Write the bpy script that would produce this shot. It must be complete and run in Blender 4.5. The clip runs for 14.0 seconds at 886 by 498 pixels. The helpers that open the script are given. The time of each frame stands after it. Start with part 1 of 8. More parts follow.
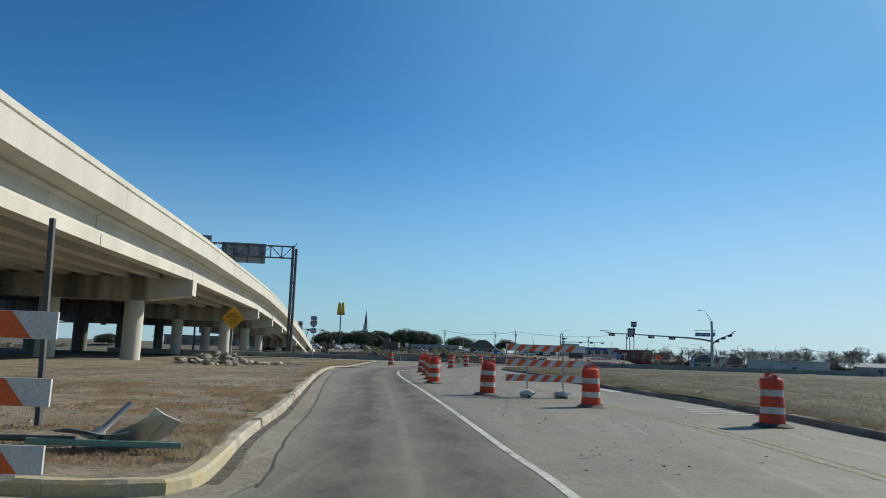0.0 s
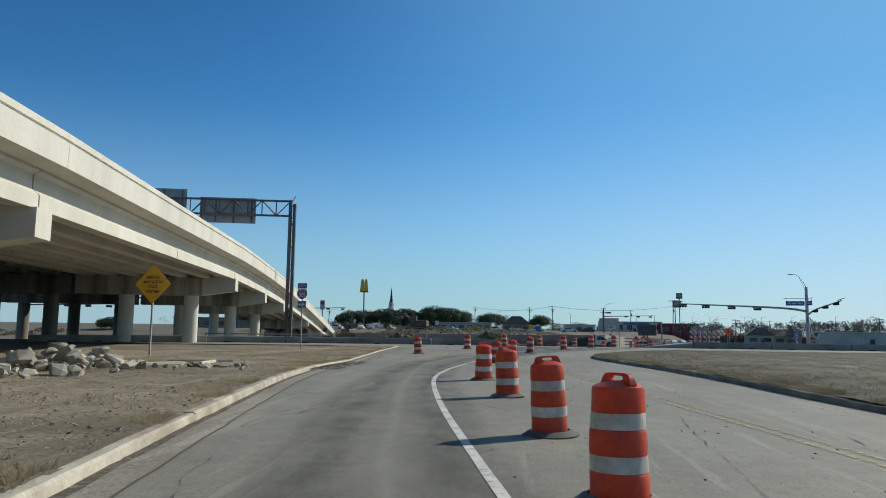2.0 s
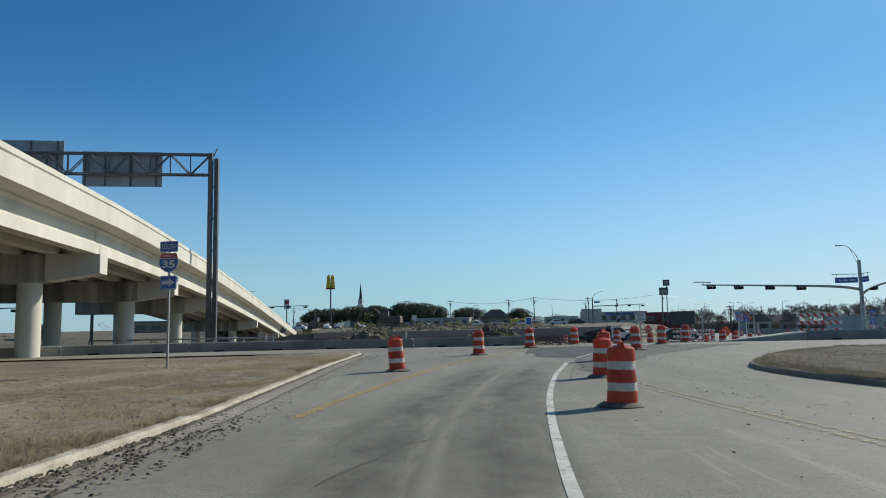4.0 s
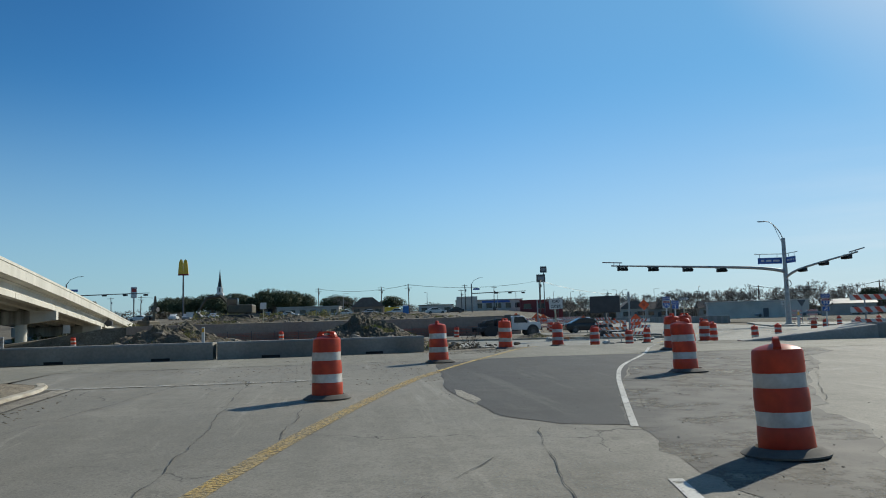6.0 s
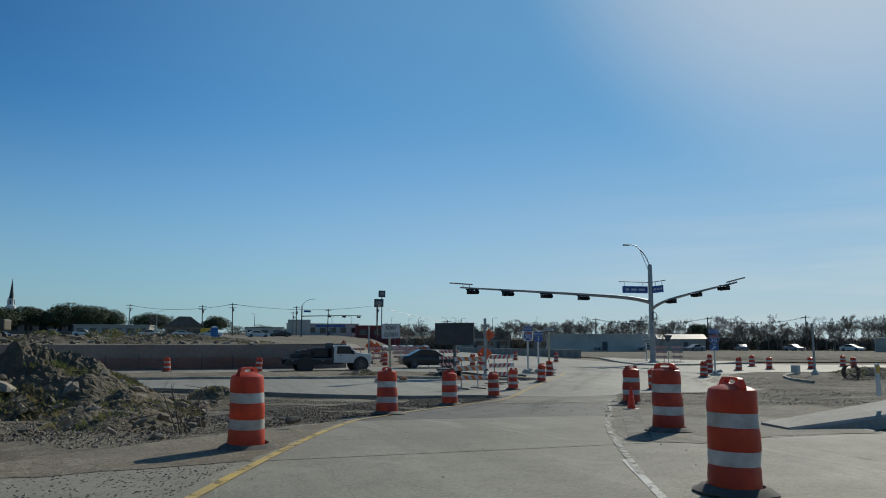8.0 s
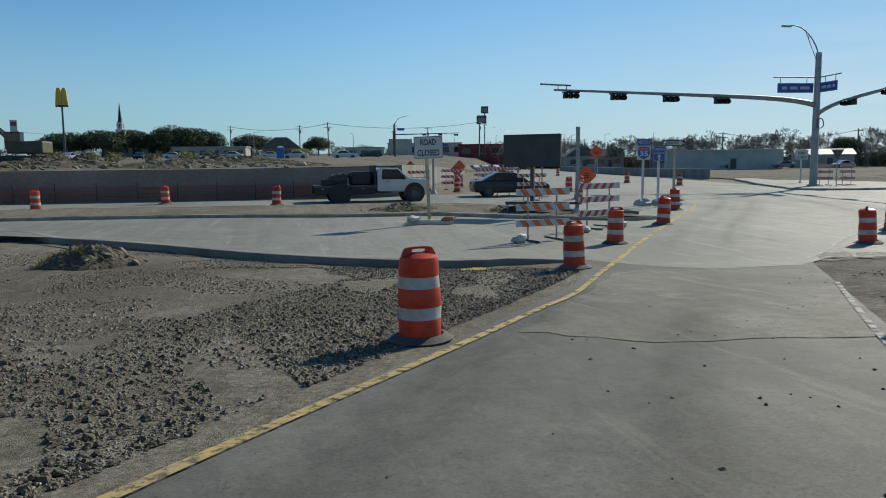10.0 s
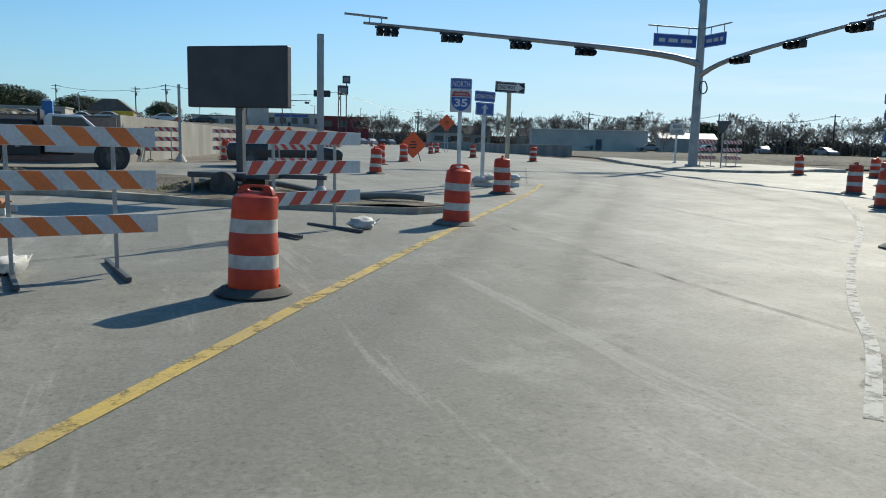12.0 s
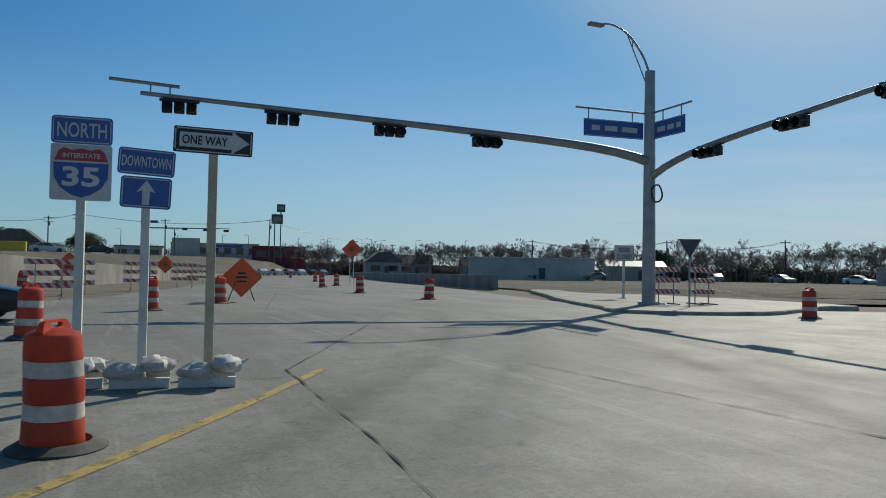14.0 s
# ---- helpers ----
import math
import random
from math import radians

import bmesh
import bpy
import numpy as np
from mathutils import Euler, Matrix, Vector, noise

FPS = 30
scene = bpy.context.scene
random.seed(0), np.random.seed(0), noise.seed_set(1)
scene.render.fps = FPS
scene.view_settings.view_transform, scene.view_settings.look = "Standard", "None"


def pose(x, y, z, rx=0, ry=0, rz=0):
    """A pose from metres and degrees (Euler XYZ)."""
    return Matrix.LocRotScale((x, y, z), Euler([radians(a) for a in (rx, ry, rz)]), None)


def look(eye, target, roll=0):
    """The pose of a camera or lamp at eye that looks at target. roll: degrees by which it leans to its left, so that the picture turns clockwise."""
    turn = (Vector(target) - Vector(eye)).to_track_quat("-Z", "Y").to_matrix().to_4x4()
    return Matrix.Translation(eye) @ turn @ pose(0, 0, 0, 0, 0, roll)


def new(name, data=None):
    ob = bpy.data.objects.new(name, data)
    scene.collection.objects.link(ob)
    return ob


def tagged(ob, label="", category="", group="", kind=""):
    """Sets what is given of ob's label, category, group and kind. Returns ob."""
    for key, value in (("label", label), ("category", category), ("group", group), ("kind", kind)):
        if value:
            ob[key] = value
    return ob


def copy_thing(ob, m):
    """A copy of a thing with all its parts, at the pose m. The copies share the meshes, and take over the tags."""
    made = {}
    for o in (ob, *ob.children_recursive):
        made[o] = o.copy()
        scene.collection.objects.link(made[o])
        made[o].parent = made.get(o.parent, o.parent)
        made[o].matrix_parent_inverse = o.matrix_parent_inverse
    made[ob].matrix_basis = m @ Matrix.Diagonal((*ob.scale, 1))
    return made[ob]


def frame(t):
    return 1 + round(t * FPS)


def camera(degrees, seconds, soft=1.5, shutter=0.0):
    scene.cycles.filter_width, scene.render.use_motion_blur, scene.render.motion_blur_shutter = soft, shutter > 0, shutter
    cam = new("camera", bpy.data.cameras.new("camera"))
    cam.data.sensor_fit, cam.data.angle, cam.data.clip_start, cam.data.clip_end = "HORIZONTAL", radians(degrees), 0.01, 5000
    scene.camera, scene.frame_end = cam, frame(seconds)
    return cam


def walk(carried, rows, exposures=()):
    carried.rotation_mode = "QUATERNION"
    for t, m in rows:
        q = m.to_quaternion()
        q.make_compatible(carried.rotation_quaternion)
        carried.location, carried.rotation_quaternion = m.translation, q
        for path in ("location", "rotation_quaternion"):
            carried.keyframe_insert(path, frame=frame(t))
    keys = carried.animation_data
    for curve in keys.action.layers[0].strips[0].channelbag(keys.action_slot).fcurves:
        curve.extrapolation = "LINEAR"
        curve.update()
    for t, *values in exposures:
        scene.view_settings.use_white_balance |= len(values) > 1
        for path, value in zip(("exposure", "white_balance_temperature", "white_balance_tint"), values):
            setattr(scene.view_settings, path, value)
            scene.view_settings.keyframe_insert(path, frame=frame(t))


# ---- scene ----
cam = camera(61.1, 14.0, 1.0)
PATH = [
    (0, (2.064, -0.575, 0.532), (1.978, 1.401, 0.83), 1.9),
    (0.5, (1.571, 5.281, 0.642), (1.473, 7.261, 0.912), 2.0),
    (1, (1.026, 10.828, 0.769), (0.913, 12.808, 1.029), 2.0),
    (1.5, (0.331, 16.498, 0.908), (0.207, 18.479, 1.159), 1.9),
    (2, (-0.363, 22.185, 1.007), (-0.515, 24.165, 1.245), 0.8),
    (4.5, (-3.109, 48.865, 1.206), (-3.167, 50.852, 1.432), -1.4),
    (5, (-3.137, 53.812, 1.304), (-3.167, 55.8, 1.523), -1.6),
    (5.5, (-2.843, 58.523, 1.388), (-2.738, 60.509, 1.596), -1.9),
    (6, (-2.35, 62.738, 1.469), (-2.082, 64.711, 1.661), -1.6),
    (6.5, (-1.605, 66.647, 1.571), (-1.177, 68.592, 1.76), -0.8),
    (7, (-0.577, 70.427, 1.645), (-0.029, 72.339, 1.849), -0.2),
    (7.5, (0.647, 73.962, 1.762), (1.312, 75.833, 1.999), 0.1),
    (8, (2.068, 77.452, 1.809), (2.743, 79.318, 2.062), -0.0),
    (8.5, (3.486, 80.741, 1.86), (4.095, 82.634, 2.068), 0.1),
    (9, (5.131, 84.069, 1.998), (5.631, 86.005, 1.989), 0.7),
    (9.2, (5.829, 85.524, 1.997), (6.296, 87.466, 1.897), 0.6),
    (11.3, (13.642, 98.731, 1.509), (13.997, 100.68, 1.236), -0.9),
    (11.5, (14.487, 100.052, 1.39), (14.838, 102.001, 1.11), -0.6),
    (12, (16.733, 103.294, 1.145), (17.443, 105.142, 0.864), 1.4),
    (12.5, (18.984, 106.352, 0.863), (20.366, 107.787, 0.689), 0.7),
    (13, (21.223, 109.188, 1.041), (22.737, 110.49, 0.941), -0.2),
    (13.5, (23.599, 112.181, 1.056), (24.855, 113.738, 1.071), -0.8),
    (14, (25.687, 114.747, 1.263), (26.51, 116.569, 1.327), 0.9),
]
walk(cam, [(t, look(eye, target, roll)) for t, eye, target, roll in PATH], [(0, 0.2), (5.0, 0.24), (6.0, 0.16), (7.0, -0.05), (8.0, -0.18), (9.2, -0.1), (11.3, 0.42), (11.7, 0.45), (12.0, 0.42), (12.5, 0.12), (13.5, -0.12), (14, -0.2)])

# ---- light ----
SUN_AZ, SUN_EL = 38.0, 33.0   # degrees: heading from +x towards +y, and height
world = bpy.data.worlds.new("world")
scene.world = world
world.use_nodes = True
wt = world.node_tree
sky = wt.nodes.new("ShaderNodeTexSky")
sky.sky_type = "NISHITA"
sky.sun_disc = False
sky.sun_elevation = radians(SUN_EL)
sky.sun_rotation = radians(90 - SUN_AZ)
sky.altitude = 200
sky.air_density = 1.0
sky.dust_density = 0.3
sky.ozone_density = 4.0
wt.nodes["Background"].inputs["Strength"].default_value = 0.085
tint = wt.nodes.new("ShaderNodeMix")
tint.data_type, tint.blend_type = "RGBA", "MULTIPLY"
tint.inputs["Factor"].default_value = 1.0
tint.inputs["B"].default_value = (0.358, 0.565, 0.56, 1)
deep = wt.nodes.new("ShaderNodeGamma")
deep.inputs["Gamma"].default_value = 1.42
wt.links.new(sky.outputs[0], deep.inputs["Color"])
wt.links.new(deep.outputs[0], tint.inputs["A"])
rich = wt.nodes.new("ShaderNodeHueSaturation")
rich.inputs["Saturation"].default_value = 1.03
wt.links.new(tint.outputs["Result"], rich.inputs["Color"])
# thin high cloud low in the south
tex = wt.nodes.new("ShaderNodeTexCoord")
stretch = wt.nodes.new("ShaderNodeMapping")
stretch.inputs["Scale"].default_value = (2.2, 2.2, 26.0)
stretch.inputs["Rotation"].default_value = (0.0, 0.06, 0.0)
wisps = wt.nodes.new("ShaderNodeTexNoise")
wisps.inputs["Scale"].default_value, wisps.inputs["Detail"].default_value = 1.6, 8
parts_of = wt.nodes.new("ShaderNodeSeparateXYZ")
low = wt.nodes.new("ShaderNodeMapRange")
low.inputs["From Min"].default_value, low.inputs["From Max"].default_value, low.inputs["To Min"].default_value, low.inputs["To Max"].default_value = 0.02, 0.24, 1.0, 0.0
south = wt.nodes.new("ShaderNodeMapRange")
south.inputs["From Min"].default_value, south.inputs["From Max"].default_value = 0.45, 0.95
thick = wt.nodes.new("ShaderNodeMapRange")
thick.inputs["From Min"].default_value, thick.inputs["From Max"].default_value, thick.inputs["To Max"].default_value = 0.42, 0.72, 0.75
m1, m2 = wt.nodes.new("ShaderNodeMath"), wt.nodes.new("ShaderNodeMath")
m1.operation = m2.operation = "MULTIPLY"
cloud = wt.nodes.new("ShaderNodeMix")
cloud.data_type = "RGBA"
cloud.inputs["B"].default_value = (9.0, 9.2, 9.4, 1)
wt.links.new(tex.outputs["Generated"], stretch.inputs["Vector"])
wt.links.new(stretch.outputs[0], wisps.inputs["Vector"])
wt.links.new(tex.outputs["Generated"], parts_of.inputs[0])
wt.links.new(parts_of.outputs["Z"], low.inputs["Value"])
wt.links.new(parts_of.outputs["X"], south.inputs["Value"])
wt.links.new(wisps.outputs["Fac"], thick.inputs["Value"])
wt.links.new(low.outputs[0], m1.inputs[0])
wt.links.new(south.outputs[0], m1.inputs[1])
wt.links.new(m1.outputs[0], m2.inputs[0])
wt.links.new(thick.outputs[0], m2.inputs[1])
wt.links.new(m2.outputs[0], cloud.inputs["Factor"])
# pale haze low over the horizon
haze_by = wt.nodes.new("ShaderNodeMapRange")
haze_by.interpolation_type = "SMOOTHSTEP"
haze_by.inputs["From Min"].default_value, haze_by.inputs["From Max"].default_value, haze_by.inputs["To Min"].default_value, haze_by.inputs["To Max"].default_value = -0.05, 0.32, 0.85, 0.0
haze = wt.nodes.new("ShaderNodeMix")
haze.data_type = "RGBA"
warm_haze = wt.nodes.new("ShaderNodeMix")
warm_haze.data_type = "RGBA"
warm_haze.inputs["A"].default_value, warm_haze.inputs["B"].default_value = (3.55, 5.0, 6.4, 1), (7.5, 8.05, 8.75, 1)
wt.links.new(parts_of.outputs["Z"], haze_by.inputs["Value"])
wt.links.new(haze_by.outputs[0], haze.inputs["Factor"])
sunward = wt.nodes.new("ShaderNodeVectorMath")
sunward.operation = "DOT_PRODUCT"
sunward.inputs[1].default_value = (math.cos(radians(SUN_AZ)) * math.cos(radians(SUN_EL)), math.sin(radians(SUN_AZ)) * math.cos(radians(SUN_EL)), math.sin(radians(SUN_EL)))
wt.links.new(tex.outputs["Generated"], sunward.inputs[0])
glare_by = wt.nodes.new("ShaderNodeMapRange")
glare_by.interpolation_type = "SMOOTHSTEP"
glare_by.inputs["From Min"].default_value, glare_by.inputs["From Max"].default_value, glare_by.inputs["To Min"].default_value, glare_by.inputs["To Max"].default_value = 0.46, 1.02, 0.0, 0.8
wt.links.new(sunward.outputs["Value"], glare_by.inputs["Value"])
aureole = wt.nodes.new("ShaderNodeMix")
aureole.data_type = "RGBA"
aureole.inputs["B"].default_value = (1.75, 4.35, 7.2, 1)
wt.links.new(glare_by.outputs[0], aureole.inputs["Factor"])
wt.links.new(rich.outputs[0], aureole.inputs["A"])
near_sun = wt.nodes.new("ShaderNodeMapRange")
near_sun.interpolation_type = "SMOOTHSTEP"
near_sun.inputs["From Min"].default_value, near_sun.inputs["From Max"].default_value, near_sun.inputs["To Min"].default_value, near_sun.inputs["To Max"].default_value = 0.91, 1.0, 0.0, 0.75
wt.links.new(sunward.outputs["Value"], near_sun.inputs["Value"])
halo = wt.nodes.new("ShaderNodeMix")
halo.data_type = "RGBA"
halo.inputs["B"].default_value = (7.4, 8.2, 9.0, 1)
wt.links.new(near_sun.outputs[0], halo.inputs["Factor"])
wt.links.new(aureole.outputs["Result"], halo.inputs["A"])
wt.links.new(halo.outputs["Result"], haze.inputs["A"])
wt.links.new(glare_by.outputs[0], warm_haze.inputs["Factor"])
wt.links.new(warm_haze.outputs["Result"], haze.inputs["B"])
wt.links.new(haze.outputs["Result"], cloud.inputs["A"])
wt.links.new(cloud.outputs["Result"], wt.nodes["Background"].inputs["Color"])
sun = new("sun", bpy.data.lights.new("sun", "SUN"))
sun.data.energy, sun.data.angle, sun.data.color = 3.9, radians(0.5), (1.0, 0.945, 0.80)
sa, se = radians(SUN_AZ), radians(SUN_EL)
sun.matrix_world = look((0, 0, 60), (-math.cos(sa) * math.cos(se), -math.sin(sa) * math.cos(se), 60 - math.sin(se)))

# ---- helpers of this scene ----
R = random.Random(7)


def mat(name, base, rough=0.8, metal=0.0, second=None, scale=1.0, fine=None, bump=0.0, spread=0.0, stretch=None, grain=0.28):
    """A surface with blotches (second, at scale per metre), fine grain and bump, and a spread of value from piece to piece."""
    m = bpy.data.materials.new(name)
    m.use_nodes = True
    nt = m.node_tree
    b = nt.nodes["Principled BSDF"]
    b.inputs["Roughness"].default_value = rough
    b.inputs["Metallic"].default_value = metal
    geo = nt.nodes.new("ShaderNodeNewGeometry")
    pos = geo.outputs["Position"]
    if stretch:
        mp = nt.nodes.new("ShaderNodeMapping")
        mp.inputs["Scale"].default_value = stretch
        nt.links.new(pos, mp.inputs["Vector"])
        pos = mp.outputs[0]
    big = nt.nodes.new("ShaderNodeTexNoise")
    big.inputs["Scale"].default_value = scale
    big.inputs["Detail"].default_value = 6
    nt.links.new(pos, big.inputs["Vector"])
    ramp = nt.nodes.new("ShaderNodeMapRange")
    ramp.inputs["From Min"].default_value, ramp.inputs["From Max"].default_value = 0.35, 0.65
    nt.links.new(big.outputs["Fac"], ramp.inputs["Value"])
    mix = nt.nodes.new("ShaderNodeMix")
    mix.data_type = "RGBA"
    mix.inputs["A"].default_value = (*base, 1)
    mix.inputs["B"].default_value = (*(second or [c * 0.85 for c in base]), 1)
    nt.links.new(ramp.outputs[0], mix.inputs["Factor"])
    small = nt.nodes.new("ShaderNodeTexNoise")
    small.inputs["Scale"].default_value = fine or scale * 18
    small.inputs["Detail"].default_value = 4
    nt.links.new(geo.outputs["Position"], small.inputs["Vector"])
    val = nt.nodes.new("ShaderNodeMapRange")
    val.inputs["To Min"].default_value, val.inputs["To Max"].default_value = 1 - grain, 1 + grain
    nt.links.new(small.outputs["Fac"], val.inputs["Value"])
    hsv = nt.nodes.new("ShaderNodeHueSaturation")
    nt.links.new(mix.outputs["Result"], hsv.inputs["Color"])
    last = val.outputs[0]
    if spread:
        info = nt.nodes.new("ShaderNodeObjectInfo")
        ran = nt.nodes.new("ShaderNodeMapRange")
        ran.inputs["To Min"].default_value, ran.inputs["To Max"].default_value = 1 - spread, 1 + spread
        nt.links.new(info.outputs["Random"], ran.inputs["Value"])
        mul = nt.nodes.new("ShaderNodeMath")
        mul.operation = "MULTIPLY"
        nt.links.new(last, mul.inputs[0])
        nt.links.new(ran.outputs[0], mul.inputs[1])
        last = mul.outputs[0]
    nt.links.new(last, hsv.inputs["Value"])
    nt.links.new(hsv.outputs[0], b.inputs["Base Color"])
    if bump:
        bp = nt.nodes.new("ShaderNodeBump")
        bp.inputs["Strength"].default_value = 0.6
        bp.inputs["Distance"].default_value = bump
        nt.links.new(small.outputs["Fac"], bp.inputs["Height"])
        nt.links.new(bp.outputs[0], b.inputs["Normal"])
    return m


def paving(name, base, dark, pale, rough, streak=0.5, cracks=0.0, grit=90.0, relief=0.004, blot=0.5, grainy=0.45, gloss=0.3):
    """Road surface: broad stains, streaks along the traffic, mottling, grit, dust patches and a net of fine cracks."""
    m = bpy.data.materials.new(name)
    m.use_nodes = True
    nt = m.node_tree
    b = nt.nodes["Principled BSDF"]
    pos = nt.nodes.new("ShaderNodeNewGeometry").outputs["Position"]

    def noisy(scale, lo, hi, stretch=None, detail=6, rough_of=0.6):
        t = nt.nodes.new("ShaderNodeTexNoise")
        t.inputs["Scale"].default_value, t.inputs["Detail"].default_value, t.inputs["Roughness"].default_value = scale, detail, rough_of
        src = pos
        if stretch:
            mp = nt.nodes.new("ShaderNodeMapping")
            mp.inputs["Scale"].default_value = stretch
            mp.inputs["Rotation"].default_value = (0, 0, 0.12)
            nt.links.new(pos, mp.inputs["Vector"])
            src = mp.outputs[0]
        nt.links.new(src, t.inputs["Vector"])
        r = nt.nodes.new("ShaderNodeMapRange")
        r.inputs["From Min"].default_value, r.inputs["From Max"].default_value = lo, hi
        nt.links.new(t.outputs["Fac"], r.inputs["Value"])
        return r.outputs[0], t

    def blend(a, colour, fac, amount):
        k = nt.nodes.new("ShaderNodeMath")
        k.operation = "MULTIPLY"
        k.inputs[1].default_value = amount
        nt.links.new(fac, k.inputs[0])
        x = nt.nodes.new("ShaderNodeMix")
        x.data_type = "RGBA"
        nt.links.new(k.outputs[0], x.inputs["Factor"])
        nt.links.new(a, x.inputs["A"])
        x.inputs["B"].default_value = (*colour, 1)
        return x.outputs["Result"]

    rgb = nt.nodes.new("ShaderNodeRGB")
    rgb.outputs[0].default_value = (*base, 1)
    c = blend(rgb.outputs[0], dark, noisy(0.13, 0.42, 0.62)[0], 0.35 + 0.7 * blot)
    c = blend(c, dark, noisy(1.1, 0.50, 0.66, (1.0, 0.07, 1))[0], streak)
    c = blend(c, pale, noisy(0.9, 0.50, 0.72, (1.0, 0.10, 1), 5)[0], streak * 0.9)
    c = blend(c, pale, noisy(0.55, 0.55, 0.68, None, 9, 0.72)[0], blot)
    c = blend(c, [v * 0.5 for v in dark], noisy(1.7, 0.63, 0.70, None, 8, 0.7)[0], 0.6)
    c = blend(c, [v * 0.6 for v in dark], noisy(9.0, 0.55, 0.75, None, 6, 0.75)[0], 0.5)
    c = blend(c, dark, noisy(3.1, 0.47, 0.58, None, 8, 0.78)[0], 0.3 + 0.3 * blot)
    c = blend(c, pale, noisy(2.2, 0.58, 0.64, (1.0, 0.06, 1), 8, 0.7)[0], 0.45)
    c = blend(c, [v * 0.45 for v in dark], noisy(24.0, 0.60, 0.66, None, 4, 0.7)[0], 0.55)
    grain, tex = noisy(grit * 0.45, 0.39, 0.61, None, 8, 0.85)
    if cracks:
        _, wt2 = noisy(1.6, 0, 1, None, 5)
        add = nt.nodes.new("ShaderNodeVectorMath")
        add.operation = "MULTIPLY_ADD"
        add.inputs[1].default_value = (0.9, 0.9, 0)
        nt.links.new(wt2.outputs["Color"], add.inputs[0])
        nt.links.new(pos, add.inputs[2])
        flat = nt.nodes.new("ShaderNodeMapping")
        flat.inputs["Scale"].default_value = (1, 0.45, 0)
        nt.links.new(add.outputs[0], flat.inputs["Vector"])
        v = nt.nodes.new("ShaderNodeTexVoronoi")
        v.feature = "DISTANCE_TO_EDGE"
        v.inputs["Scale"].default_value = 0.42
        nt.links.new(flat.outputs[0], v.inputs["Vector"])
        r = nt.nodes.new("ShaderNodeMapRange")
        r.inputs["From Min"].default_value, r.inputs["From Max"].default_value, r.inputs["To Min"].default_value, r.inputs["To Max"].default_value = 0.0015, 0.0045, 1.0, 0.0
        nt.links.new(v.outputs["Distance"], r.inputs["Value"])
        mask = noisy(0.35, 0.54, 0.60, None, 4)[0]
        k = nt.nodes.new("ShaderNodeMath")
        k.operation = "MULTIPLY"
        nt.links.new(r.outputs[0], k.inputs[0])
        nt.links.new(mask, k.inputs[1])
        c = blend(c, (0.03, 0.028, 0.025), k.outputs[0], cracks)
    hsv = nt.nodes.new("ShaderNodeHueSaturation")
    val = nt.nodes.new("ShaderNodeMapRange")
    val.inputs["To Min"].default_value, val.inputs["To Max"].default_value = 1 - grainy, 1 + grainy
    nt.links.new(grain, val.inputs["Value"])
    nt.links.new(c, hsv.inputs["Color"])
    nt.links.new(val.outputs[0], hsv.inputs["Value"])
    nt.links.new(hsv.outputs[0], b.inputs["Base Color"])
    rr = nt.nodes.new("ShaderNodeMapRange")
    rr.inputs["To Min"].default_value, rr.inputs["To Max"].default_value = rough - 0.03, rough + 0.04
    nt.links.new(noisy(0.8, 0.35, 0.65)[0], rr.inputs["Value"])
    nt.links.new(rr.outputs[0], b.inputs["Roughness"])
    b.inputs["Specular IOR Level"].default_value = gloss
    bump = nt.nodes.new("ShaderNodeBump")
    bump.inputs["Strength"].default_value, bump.inputs["Distance"].default_value = 0.6, relief
    nt.links.new(tex.outputs["Fac"], bump.inputs["Height"])
    nt.links.new(bump.outputs[0], b.inputs["Normal"])
    return m


def worn_paint(name, base, second, worn, scale=5.0):
    """Road paint that has flaked away in places."""
    m = mat(name, base, 0.8, second=second, scale=2.0, fine=40)
    nt = m.node_tree
    b = nt.nodes["Principled BSDF"]
    pos = nt.nodes.new("ShaderNodeNewGeometry").outputs["Position"]
    t = nt.nodes.new("ShaderNodeTexNoise")
    t.inputs["Scale"].default_value, t.inputs["Detail"].default_value, t.inputs["Roughness"].default_value = scale, 9, 0.75
    nt.links.new(pos, t.inputs["Vector"])
    r = nt.nodes.new("ShaderNodeMapRange")
    r.inputs["From Min"].default_value, r.inputs["From Max"].default_value = worn - 0.09, worn + 0.07
    nt.links.new(t.outputs["Fac"], r.inputs["Value"])
    nt.links.new(r.outputs[0], b.inputs["Alpha"])
    return m


def glowing_through(m, share):
    """Lets a share of the light pass through a thin sheet, as plastic and dry blades do."""
    nt = m.node_tree
    b = nt.nodes["Principled BSDF"]
    thin, both = nt.nodes.new("ShaderNodeBsdfTranslucent"), nt.nodes.new("ShaderNodeMixShader")
    nt.links.new(b.inputs["Base Color"].links[0].from_socket, thin.inputs["Color"])
    both.inputs[0].default_value = share
    nt.links.new(b.outputs[0], both.inputs[1])
    nt.links.new(thin.outputs[0], both.inputs[2])
    nt.links.new(both.outputs[0], nt.nodes["Material Output"].inputs["Surface"])
    return m


